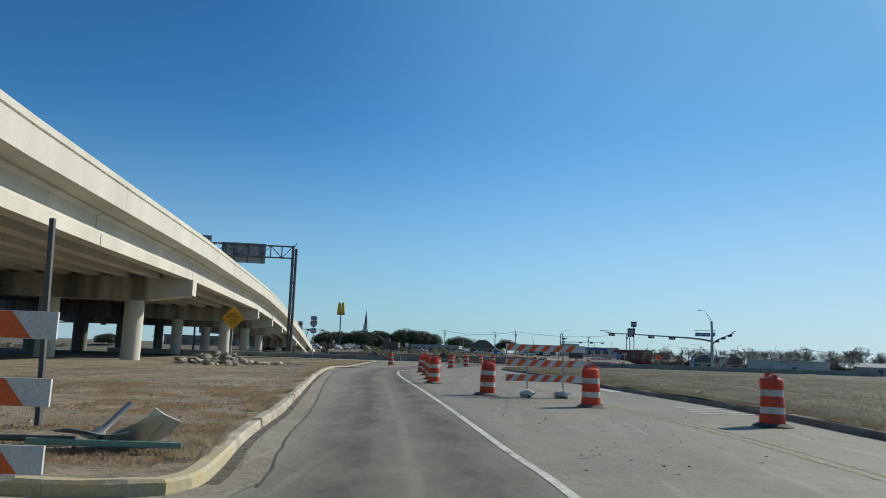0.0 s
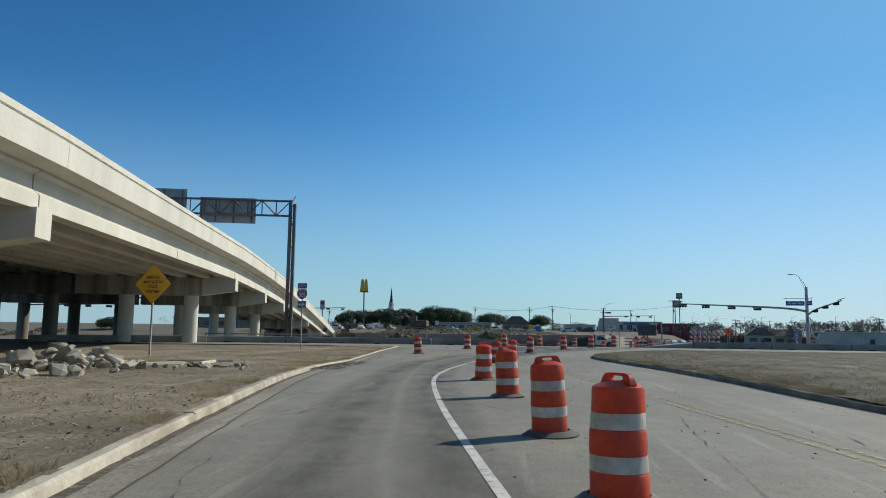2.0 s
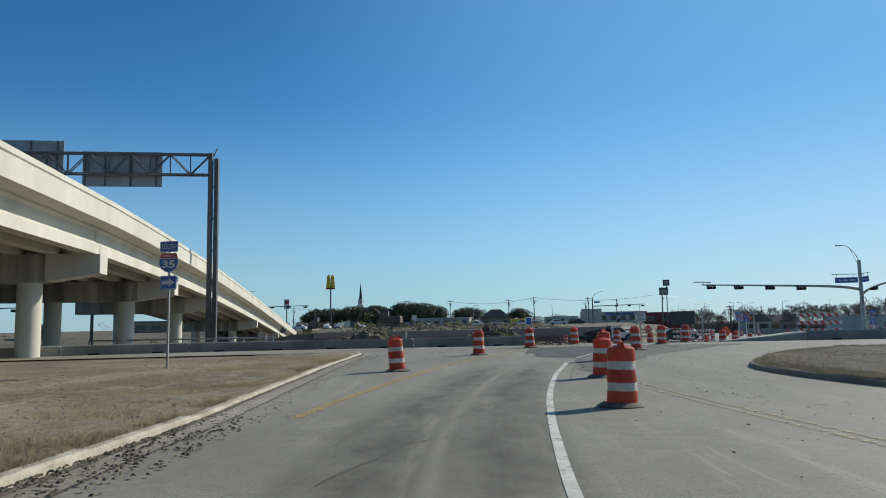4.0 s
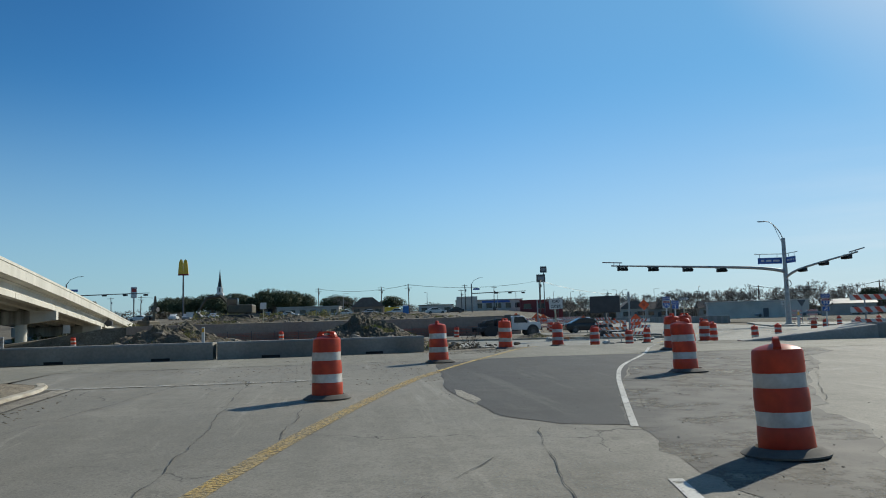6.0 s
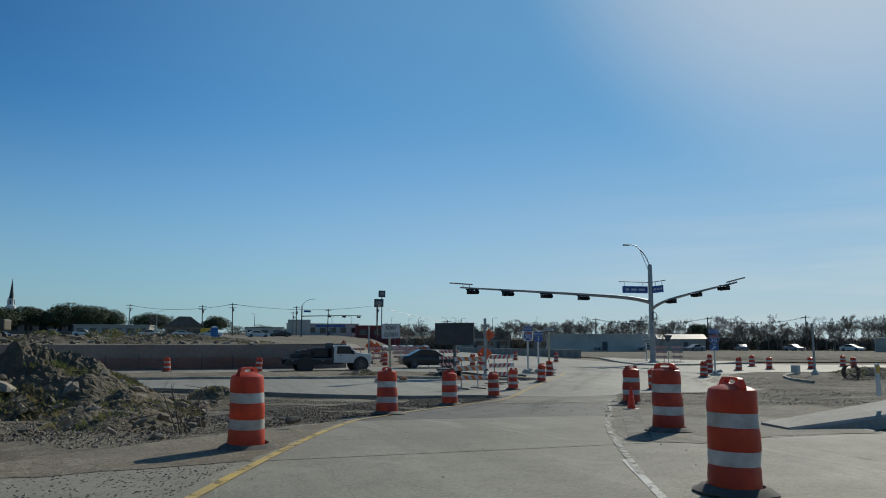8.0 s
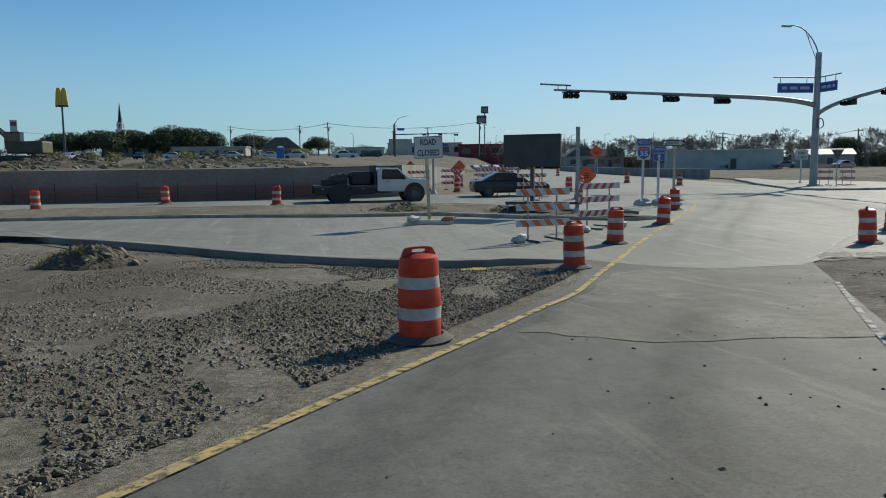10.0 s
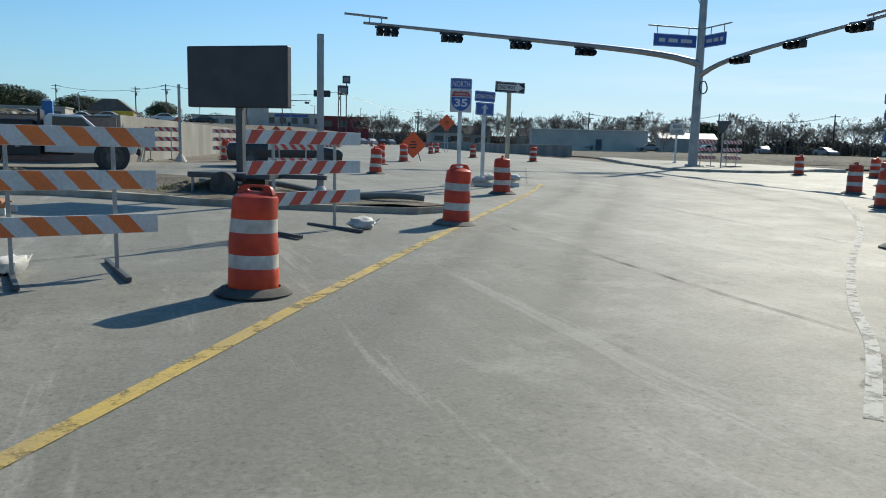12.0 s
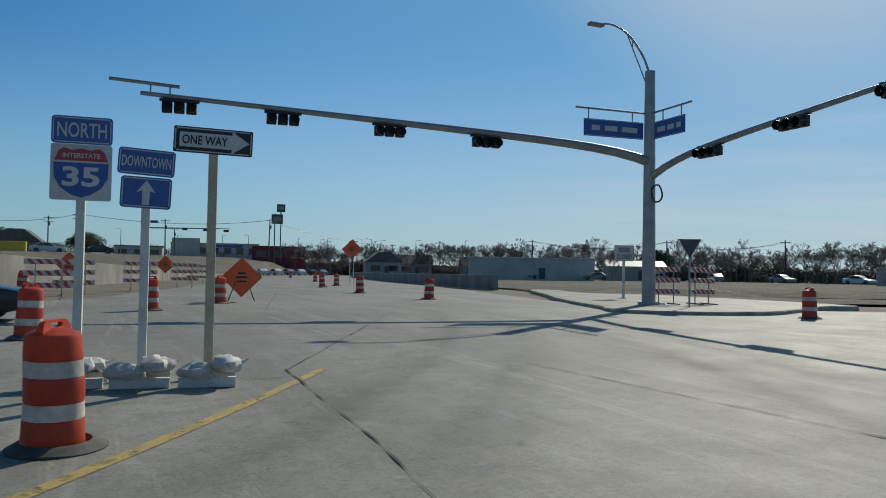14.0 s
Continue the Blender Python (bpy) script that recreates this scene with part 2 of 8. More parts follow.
def tracked(name, dark, pale, bands, strength, noise_scale=1.2):
    """Wear along a lane: bands are (place across 0 to 1, tone 0 dark to 1 pale, how much it covers)."""
    m = bpy.data.materials.new(name)
    m.use_nodes = True
    nt = m.node_tree
    b = nt.nodes["Principled BSDF"]
    b.inputs["Roughness"].default_value, b.inputs["Specular IOR Level"].default_value = 0.78, 0.35
    uv = nt.nodes.new("ShaderNodeUVMap")
    sep = nt.nodes.new("ShaderNodeSeparateXYZ")
    nt.links.new(uv.outputs[0], sep.inputs[0])
    wob = nt.nodes.new("ShaderNodeTexNoise")
    wob.inputs["Scale"].default_value, wob.inputs["Detail"].default_value = 1.0, 5
    mp = nt.nodes.new("ShaderNodeMapping")
    mp.inputs["Scale"].default_value = (2.2, 0.16, 1)
    nt.links.new(uv.outputs[0], mp.inputs["Vector"])
    nt.links.new(mp.outputs[0], wob.inputs["Vector"])
    shift = nt.nodes.new("ShaderNodeMath")
    shift.operation = "MULTIPLY_ADD"
    shift.inputs[1].default_value = 0.10
    nt.links.new(wob.outputs["Fac"], shift.inputs[0])
    nt.links.new(sep.outputs["X"], shift.inputs[2])
    back = nt.nodes.new("ShaderNodeMath")
    back.operation = "SUBTRACT"
    back.inputs[1].default_value = 0.05
    nt.links.new(shift.outputs[0], back.inputs[0])
    tone, cover = nt.nodes.new("ShaderNodeValToRGB"), nt.nodes.new("ShaderNodeValToRGB")
    for ramp, k in ((tone, 1), (cover, 2)):
        ramp.color_ramp.interpolation = "EASE"
        while len(ramp.color_ramp.elements) < len(bands):
            ramp.color_ramp.elements.new(0.5)
        for e, band in zip(ramp.color_ramp.elements, bands):
            e.position = band[0]
            e.color = (band[k], band[k], band[k], 1)
        nt.links.new(back.outputs[0], ramp.inputs["Fac"])
    mix = nt.nodes.new("ShaderNodeMix")
    mix.data_type = "RGBA"
    mix.inputs["A"].default_value, mix.inputs["B"].default_value = (*dark, 1), (*pale, 1)
    nt.links.new(tone.outputs["Color"], mix.inputs["Factor"])
    fine = nt.nodes.new("ShaderNodeTexNoise")
    fine.inputs["Scale"].default_value, fine.inputs["Detail"].default_value, fine.inputs["Roughness"].default_value = noise_scale, 9, 0.7
    mp2 = nt.nodes.new("ShaderNodeMapping")
    mp2.inputs["Scale"].default_value = (3.0, 0.35, 1)
    nt.links.new(uv.outputs[0], mp2.inputs["Vector"])
    nt.links.new(mp2.outputs[0], fine.inputs["Vector"])
    rng = nt.nodes.new("ShaderNodeMapRange")
    rng.inputs["From Min"].default_value, rng.inputs["From Max"].default_value, rng.inputs["To Max"].default_value = 0.28, 0.62, strength
    nt.links.new(fine.outputs["Fac"], rng.inputs["Value"])
    al = nt.nodes.new("ShaderNodeMath")
    al.operation = "MULTIPLY"
    nt.links.new(rng.outputs[0], al.inputs[0])
    nt.links.new(cover.outputs["Color"], al.inputs[1])
    ends, soft_end = nt.nodes.new("ShaderNodeAttribute"), nt.nodes.new("ShaderNodeMath")
    ends.attribute_name = "fade"
    soft_end.operation = "MULTIPLY"
    nt.links.new(al.outputs[0], soft_end.inputs[0])
    nt.links.new(ends.outputs["Fac"], soft_end.inputs[1])
    nt.links.new(soft_end.outputs[0], b.inputs["Alpha"])
    nt.links.new(mix.outputs["Result"], b.inputs["Base Color"])
    return m


def ob_of(name, bm, material, smooth=False):
    me = bpy.data.meshes.new(name)
    bm.normal_update()
    bm.to_mesh(me)
    bm.free()
    for one in material if isinstance(material, (list, tuple)) else [material]:
        me.materials.append(one)
    if smooth:
        for p in me.polygons:
            p.use_smooth = True
        me.set_sharp_from_angle(angle=radians(38))
    return new(name, me)


def part(name, bm, material, parent, label="", smooth=False):
    ob = ob_of(name, bm, material, smooth)
    ob.parent = parent
    if label:
        ob["label"] = label
    return ob


def thing(name, label, category, group="", m=None):
    ob = new(name)
    ob.empty_display_size = 0.2
    if m is not None:
        ob.matrix_basis = m
    return tagged(ob, label, category, group)


def structure(name, bm, material, label, smooth=False):
    return tagged(ob_of(name, bm, material, smooth), label, "", "", "structure")


def box(bm, c, s, m=None, bevel=0.0, mi=0):
    g = bmesh.ops.create_cube(bm, size=1.0)
    vs = g["verts"]
    t = Matrix.Translation(c) @ Matrix.Diagonal((*s, 1))
    bmesh.ops.transform(bm, matrix=(m @ t) if m is not None else t, verts=vs)
    if bevel:
        es = list({e for v in vs for e in v.link_edges})
        r = bmesh.ops.bevel(bm, geom=es, offset=bevel, segments=2, affect="EDGES", profile=0.5)
    return vs


def tube(bm, a, b, r0, r1=None, n=12, cap=True):
    a, b = Vector(a), Vector(b)
    r1 = r0 if r1 is None else r1
    d = b - a
    g = bmesh.ops.create_cone(bm, cap_ends=cap, segments=n, radius1=r0, radius2=r1, depth=d.length)
    t = Matrix.Translation((a + b) / 2) @ d.to_track_quat("Z", "Y").to_matrix().to_4x4()
    bmesh.ops.transform(bm, matrix=t, verts=g["verts"])
    return g["verts"]


def lathe(bm, prof, n=24, m=None):
    rings = []
    for r, z in prof:
        rings.append([bm.verts.new((r * math.cos(2 * math.pi * k / n), r * math.sin(2 * math.pi * k / n), z)) for k in range(n)])
    for a, b in zip(rings, rings[1:]):
        for k in range(n):
            bm.faces.new((a[k], a[(k + 1) % n], b[(k + 1) % n], b[k]))
    bm.faces.new(list(reversed(rings[0])))
    bm.faces.new(rings[-1])
    if m is not None:
        bmesh.ops.transform(bm, matrix=m, verts=[v for r in rings for v in r])


def prism(bm, poly, depth, m=None):
    """A flat polygon (x, z) pushed from y = 0 to y = depth."""
    f = [bm.verts.new((x, 0, z)) for x, z in poly]
    k = [bm.verts.new((x, depth, z)) for x, z in poly]
    bm.faces.new(f)
    bm.faces.new(list(reversed(k)))
    n = len(poly)
    for i in range(n):
        bm.faces.new((f[(i + 1) % n], f[i], k[i], k[(i + 1) % n]))
    if m is not None:
        bmesh.ops.transform(bm, matrix=m, verts=f + k)
    bmesh.ops.recalc_face_normals(bm, faces=bm.faces[:])


def sweep(bm, pts, section, up=0.0):
    """A section (sideways, height) drawn along a line of (x, y, z)."""
    rows = []
    n = len(pts)
    for i, p in enumerate(pts):
        a, b = Vector(pts[max(0, i - 1)]), Vector(pts[min(n - 1, i + 1)])
        d = (b - a)
        d.z = 0
        d.normalize()
        side = Vector((d.y, -d.x, 0))
        rows.append([bm.verts.new(Vector(p) + side * u + Vector((0, 0, h))) for u, h in section])
    k = len(section)
    for a, b in zip(rows, rows[1:]):
        for j in range(k):
            bm.faces.new((a[j], a[(j + 1) % k], b[(j + 1) % k], b[j]))
    bm.faces.new(rows[0])
    bm.faces.new(list(reversed(rows[-1])))
    bmesh.ops.recalc_face_normals(bm, faces=bm.faces[:])


# ---- the lie of the land ----
PROFILE = [(-400, -0.95), (-60, -0.95), (-10, -0.8), (5, -0.65), (20, -0.42), (30, -0.25), (43, -0.08), (56, -0.03), (63, 0.06), (70, 0.25),
           (77, 0.38), (83, 0.5), (88, 0.52), (93, 0.33), (98, 0.08), (102, -0.15), (106, -0.36), (111, -0.32), (116, -0.23),
           (122, -0.18), (137, 0.0), (160, 0.1), (6000, 0.1)]
PY, PZ = np.array([p[0] for p in PROFILE], float), np.array([p[1] for p in PROFILE], float)
FINE_Y = np.arange(-70, 200, 0.5)
FINE_Z = np.convolve(np.pad(np.interp(FINE_Y, PY, PZ), 6, mode="edge"), np.ones(13) / 13, mode="valid")


def G(x, y):
    return float(np.interp(y, FINE_Y, FINE_Z))


LOT_EDGE = [(-60, 127.1), (-8, 121.35), (2, 115.9), (8, 110.8), (11.4, 108.6), (13.2, 108.15)]


def drop(x, y):
    """How far the gravel lies lower beside the edge of the new slab."""
    best = 9.0
    for (ax, ay), (bx, by) in zip(LOT_EDGE, LOT_EDGE[1:]):
        t = max(0.0, min(1.0, ((x - ax) * (bx - ax) + (y - ay) * (by - ay)) / ((bx - ax) ** 2 + (by - ay) ** 2)))
        best = min(best, math.hypot(x - ax - t * (bx - ax), y - ay - t * (by - ay)))
    return 0.2 * max(0.0, 1 - best / 2.2) if y > 104 else 0.0


def sag(x, y):
    """How far the verge and its kerb have sunk towards their far end."""
    t = max(0.0, min(1.0, (y - 44) / 14))
    return 0.075 * t * t * (3 - 2 * t) if x < -5.0 and y < 80 else 0.0


def on(x, y, dz=0.0, rz=0.0):
    return pose(x, y, G(x, y) + dz, 0, 0, rz)


def smooth_line(pts, step=1.0):
    """Points along a rounded line through pts."""
    out = []
    n = len(pts)
    for i in range(n - 1):
        p0, p1, p2, p3 = (Vector(pts[max(0, min(n - 1, j))]) for j in (i - 1, i, i + 1, i + 2))
        k = max(1, round((p2 - p1).length / step))
        for s in range(k):
            t = s / k
            out.append(0.5 * ((2 * p1) + (p2 - p0) * t + (2 * p0 - 5 * p1 + 4 * p2 - p3) * t * t + (3 * p1 - p0 - 3 * p2 + p3) * t ** 3))
    out.append(Vector(pts[-1]))
    return [(v.x, v.y) for v in out]


def patch(bm, outline, dz, cell=1.5, rough=0.0):
    """A sheet over the land inside an outline."""
    vs = [bm.verts.new((x, y, 0)) for x, y in outline]
    f = bm.faces.new(vs)
    bmesh.ops.triangulate(bm, faces=[f])
    ys = np.arange(min(y for _, y in outline) + cell, max(y for _, y in outline), cell)
    if not rough:
        low_y, high_y = max(-70, min(y for _, y in outline)), min(150, max(y for _, y in outline))
        ys = np.arange(math.floor(low_y * 2) / 2 + 0.5, high_y, 0.5)
    for y in ys:
        bmesh.ops.bisect_plane(bm, geom=bm.verts[:] + bm.edges[:] + bm.faces[:], plane_co=(0, y, 0), plane_no=(0, 1, 0))
    if rough:
        for x in np.arange(min(x for x, _ in outline) + cell, max(x for x, _ in outline), cell):
            bmesh.ops.bisect_plane(bm, geom=bm.verts[:] + bm.edges[:] + bm.faces[:], plane_co=(x, 0, 0), plane_no=(1, 0, 0))
    for v in bm.verts:
        r = rough * (noise.noise((v.co.x * 0.5, v.co.y * 0.5, 3.1)) + 0.5 * noise.noise((v.co.x * 1.7, v.co.y * 1.7, 9))) if rough else 0
        v.co.z = G(v.co.x, v.co.y) + dz + r
    bmesh.ops.recalc_face_normals(bm, faces=bm.faces[:])
    for f in bm.faces:
        if f.normal.z < 0:
            f.normal_flip()
    return bm


def crumbled(outline, amount=0.1, step=0.3):
    """An outline with its edges worn uneven."""
    out, n = [], len(outline)
    for i in range(n):
        a, b = Vector(outline[i]), Vector(outline[(i + 1) % n])
        k = max(1, round((b - a).length / step))
        for j in range(k):
            p = a.lerp(b, j / k)
            out.append((p.x + amount * (noise.noise((p.x * 1.1, p.y * 1.1, 3)) + 0.7 * noise.noise((p.x * 3.3, p.y * 3.3, 5))), p.y + amount * (noise.noise((p.x * 1.1, p.y * 1.1, 13)) + 0.7 * noise.noise((p.x * 3.3, p.y * 3.3, 15)))))
    return out


def ribbon(bm, line, width, dz=0.006):
    """A painted line over the land."""
    rows = []
    n = len(line)
    for i, (x, y) in enumerate(line):
        a, b = Vector(line[max(0, i - 1)]), Vector(line[min(n - 1, i + 1)])
        d = (b - a).normalized()
        s = Vector((d.y, -d.x)) * width / 2
        rows.append([bm.verts.new((x - s.x, y - s.y, G(x, y - s.y) + dz)), bm.verts.new((x + s.x, y + s.y, G(x, y + s.y) + dz))])
    for a, b in zip(rows, rows[1:]):
        bm.faces.new((a[0], a[1], b[1], b[0]))
    bmesh.ops.recalc_face_normals(bm, faces=bm.faces[:])
    for f in bm.faces:
        if f.normal.z < 0:
            f.normal_flip()


def lane_wear(name, line, width, material, label, dz=0.002):
    """A worn band along a lane, with its length and breadth kept for the surface."""
    bm = bmesh.new()
    uv, dim = bm.loops.layers.uv.new("UVMap"), bm.verts.layers.float.new("fade")
    rows, run, n = [], 0.0, len(line)
    total = sum((Vector(q) - Vector(p)).length for p, q in zip(line, line[1:]))
    for i, (x, y) in enumerate(line):
        a, b = Vector(line[max(0, i - 1)]), Vector(line[min(n - 1, i + 1)])
        d = (b - a).normalized()
        side = Vector((d.y, -d.x))
        if i:
            run += (Vector(line[i]) - Vector(line[i - 1])).length
        rows.append((run, [bm.verts.new((x + side.x * u * width, y + side.y * u * width, G(x, y + side.y * u * width) + dz)) for u in (-0.5, -0.25, 0, 0.25, 0.5)]))
        for v in rows[-1][1]:
            v[dim] = min(1.0, run / 7, (total - run) / 7)
    for (ra, a), (rb, b) in zip(rows, rows[1:]):
        for k in range(4):
            f = bm.faces.new((a[k], a[k + 1], b[k + 1], b[k]))
            for loop, (u, v) in zip(f.loops, ((k / 4, ra), ((k + 1) / 4, ra), ((k + 1) / 4, rb), (k / 4, rb))):
                loop[uv].uv = (u, v)
    bm.normal_update()
    for f in bm.faces:
        if f.normal.z < 0:
            f.normal_flip()
    return structure(name, bm, material, label)


# ---- materials ----
DIRT = mat("dry_earth", (0.20, 0.162, 0.115), 0.95, second=(0.125, 0.105, 0.076), scale=0.35, fine=14, bump=0.03)
GRAVEL = paving("gravel", (0.20, 0.178, 0.135), (0.095, 0.08, 0.055), (0.30, 0.272, 0.22), 0.95, 0.3, 0.0, 34.0, 0.06, 0.7)
GRASS = paving("dry_grass", (0.128, 0.115, 0.081), (0.062, 0.057, 0.04), (0.225, 0.197, 0.14), 0.95, 0.7, 0.0, 18.0, 0.05, 0.9)
ASPHALT = paving("old_asphalt", (0.232, 0.217, 0.180), (0.16, 0.15, 0.124), (0.325, 0.305, 0.255), 0.78, 0.4, 0.75, 90.0, 0.003, 0.35, 0.24)
PATCH = paving("fresh_asphalt", (0.076, 0.075, 0.071), (0.05, 0.05, 0.048), (0.125, 0.119, 0.107), 0.8, 0.35, 0.0, 90.0, 0.004, 0.5, 0.25)
CONCRETE = paving("road_concrete", (0.255, 0.242, 0.196), (0.165, 0.155, 0.124), (0.33, 0.312, 0.255), 0.8, 0.4, 0.3, 70.0, 0.003, 0.45, 0.25)
NEW_CONCRETE = paving("new_road_concrete", (0.268, 0.257, 0.216), (0.165, 0.157, 0.129), (0.36, 0.346, 0.297), 0.73, 0.55, 0.25, 60.0, 0.004, 0.5, 0.2, 0.36)
CAST = mat("cast_concrete", (0.62, 0.595, 0.525), 0.85, second=(0.51, 0.49, 0.425), scale=0.3, fine=7, bump=0.003, stretch=(1.6, 1.6, 0.22), grain=0.10)
KERB = mat("kerb_concrete", (0.47, 0.425, 0.345), 0.9, second=(0.29, 0.25, 0.19), scale=1.9, fine=22, bump=0.02)
BARRIER = mat("barrier_concrete", (0.30, 0.285, 0.25), 0.9, second=(0.19, 0.18, 0.157), scale=0.6, fine=12, bump=0.006, stretch=(1, 1, 0.4))
WHITE_LINE = worn_paint("white_road_paint", (0.58, 0.57, 0.53), (0.42, 0.41, 0.37), 0.40)
YELLOW_LINE = worn_paint("yellow_road_paint", (0.47, 0.335, 0.085), (0.36, 0.27, 0.11), 0.425, 5.0)
FADED_WHITE = worn_paint("thin_white_paint", (0.46, 0.45, 0.41), (0.39, 0.375, 0.335), 0.45, 6.0)
FADED_LINE = worn_paint("faded_yellow_paint", (0.36, 0.29, 0.15), (0.27, 0.235, 0.16), 0.51)
ORANGE = glowing_through(mat("orange_plastic", (0.74, 0.09, 0.028), 0.42, second=(0.50, 0.055, 0.026), scale=2.6, fine=11, spread=0.16), 0.28)
TAPE = mat("white_reflective_tape", (0.60, 0.58, 0.54), 0.4, second=(0.42, 0.385, 0.335), scale=4.5, fine=16, spread=0.12)
RUBBER = mat("black_rubber", (0.045, 0.043, 0.04), 0.85, second=(0.095, 0.088, 0.076), scale=4.0)
STEEL = mat("galvanised_steel", (0.38, 0.38, 0.37), 0.5, 0.6, second=(0.29, 0.29, 0.29), scale=2.0)
DARK_STEEL = mat("dark_weathered_steel", (0.085, 0.09, 0.10), 0.6, 0.4, second=(0.12, 0.12, 0.12), scale=1.0)
VERGE = paving("bare_verge", (0.285, 0.238, 0.172), (0.135, 0.112, 0.077), (0.40, 0.343, 0.258), 0.95, 0.4, 0.0, 26.0, 0.06, 0.7, 0.42)
LANE_ASPHALT = paving("lane_asphalt", (0.13, 0.125, 0.108), (0.085, 0.081, 0.07), (0.205, 0.195, 0.165), 0.75, 0.5, 0.3, 80.0, 0.004, 0.5, 0.25)
TAR = mat("crack_filler", (0.075, 0.07, 0.062), 0.9)
BLACK = mat("black_plastic", (0.02, 0.02, 0.022), 0.5)

# ---- ground and roads ----
bm = bmesh.new()
xs = sorted({*np.linspace(-120, 160, 71), -4000, -1500, -600, -300, -180, 240, 400, 800, 1800, 4000})
ys = sorted({*np.linspace(-70, 200, 181), -4000, -1500, -400, -150, 260, 340, 500, 900, 2000, 4500})
grid = [[bm.verts.new((x, y, G(x, y) - (0.4 if -55 < x < 60 and 90 < y < 120 else 0.06))) for x in xs] for y in ys]
for a, b in zip(grid, grid[1:]):
    for i in range(len(xs) - 1):
        bm.faces.new((a[i], a[i + 1], b[i + 1], b[i]))
structure("ground", bm, DIRT, "bare dry earth reaching to the horizon")

LEFT_KERB = smooth_line([(-14, 6.2), (-5, 5.75), (-1.8, 5.6), (-0.75, 5.72), (-0.4, 6.1), (-0.55, 7.3), (-1.05, 10), (-1.6, 14.0), (-2.28, 18), (-3.42, 24.6), (-4.32, 30), (-5.1, 35), (-6.1, 42), (-6.75, 49), (-7.05, 55), (-7.4, 60), (-7.65, 66), (-7.8, 75), (-7.9, 77.6), (-8.3, 78.8)], 0.3)
RIGHT_KERB = smooth_line([(9.6, -40), (9.45, 0), (9.1, 14), (8.8, 19.5), (8.05, 24.5), (7.3, 29), (6.5, 34.5), (6.1, 40), (5.95, 46), (5.7, 52), (5.15, 58), (4.7, 62), (4.8, 64.8), (5.9, 67.4), (7.7, 70.2), (10.6, 72.8), (15, 74.5), (45, 76)], 1.0)
bm = bmesh.new()
outline = [(2.4, -40), (1.2, -6), (-14, -5)] + LEFT_KERB + [(-9.2, 79.6), (-9.2, 82.1), (60, 82.1), (60, 76)] + list(reversed(RIGHT_KERB))
patch(bm, outline, 0.0)
structure("road", bm, ASPHALT, "worn grey asphalt road curving past the overpass")

# concrete cross street, its approach strip, and the lane beyond
bm = bmesh.new()
patch(bm, [(-70, 66), (-30, 76.5), (-15, 79.0), (-9.3, 79.6), (-9.2, 82.1), (60, 82.1), (60, 86.1), (12, 86.0), (3.2, 86.3), (-9, 86.4), (-20, 83.5), (-70, 72)], 0.004)
structure("cross_street", bm, CONCRETE, "pale worn concrete cross street in front of the barriers")
bm = bmesh.new()
patch(bm, [(-0.5, 86.3), (3.2, 86.315), (12.2, 86.01), (13, 88.5), (10.2, 90.3), (8.9, 90.9), (5.0, 91.6), (1.6, 88.4)], 0.006)
structure("approach_strip", bm, CONCRETE, "dusty concrete strip between the barriers")
DUSTY = paving("dusty_ground", (0.215, 0.188, 0.143), (0.125, 0.107, 0.078), (0.29, 0.262, 0.205), 0.95, 0.3, 0.0, 40.0, 0.02, 0.8)
bm = bmesh.new()
patch(bm, crumbled([(-0.5, 86.3), (0.9, 86.0), (2.2, 86.2), (3.0, 86.4), (3.95, 88.6), (4.5, 89.9), (5.2, 91.45), (4.95, 91.58), (1.6, 88.4)], 0.14), 0.010, cell=1.0)
structure("dusty_shoulder_1", bm, DUSTY, "dusty dirt drifted over the strip beside the yellow line")
bm = bmesh.new()
patch(bm, crumbled([(7.95, 86.5), (8.8, 85.9), (10.4, 86.2), (12.1, 86.0), (12.9, 88.5), (10.3, 90.3), (10.12, 90.1), (9.15, 88.6)], 0.14), 0.010, cell=1.0)
structure("dusty_shoulder_2", bm, paving("pale_dusty_slab", (0.25, 0.236, 0.194), (0.135, 0.125, 0.10), (0.33, 0.312, 0.26), 0.88, 0.3, 0.4, 60.0, 0.008, 0.8, 0.35), "dusty broken slab beside the white line")
bm = bmesh.new()
patch(bm, crumbled([(10.05, 90.25), (10.4, 90.0), (12.9, 88.4), (15.0, 89.0), (16.2, 91.2), (14.8, 92.6), (13.8, 94.4), (12.5, 93.7), (11.2, 92.0)], 0.14), 0.012)
structure("dusty_shoulder_3", bm, paving("trodden_dust", (0.225, 0.205, 0.162), (0.12, 0.108, 0.084), (0.30, 0.277, 0.225), 0.95, 0.3, 0.0, 50.0, 0.02, 0.9, 0.4), "pale trodden dust beside the cone")
bm = bmesh.new()
patch(bm, [(4.6, 91.6), (8.9, 90.93), (10.4, 90.35), (12.0, 92.6), (15.0, 97.6), (18.6, 103.2), (20.6, 106.4), (17.2, 106.4), (16.6, 107.6), (15.45, 107.5), (15.2, 107.0), (14.95, 106.2), (13.6, 103.4), (10.6, 99.0), (7.2, 94.2)], -0.004)
structure("temporary_lane", bm, LANE_ASPHALT, "grey asphalt temporary lane across the gravel")
bm = bmesh.new()
patch(bm, crumbled([(-0.45, 72.0), (0.1, 71.2), (0.79, 70.9), (1.66, 73.5), (3.3, 77.4), (5.4, 81.9), (3.0, 82.2), (1.4, 81.95), (-0.2, 80.6), (-0.35, 78.2), (-0.7, 75.1), (-0.5, 73.4)], 0.05), 0.005, cell=1.0)
structure("asphalt_patch", bm, PATCH, "dark fresh asphalt patch in the lane")

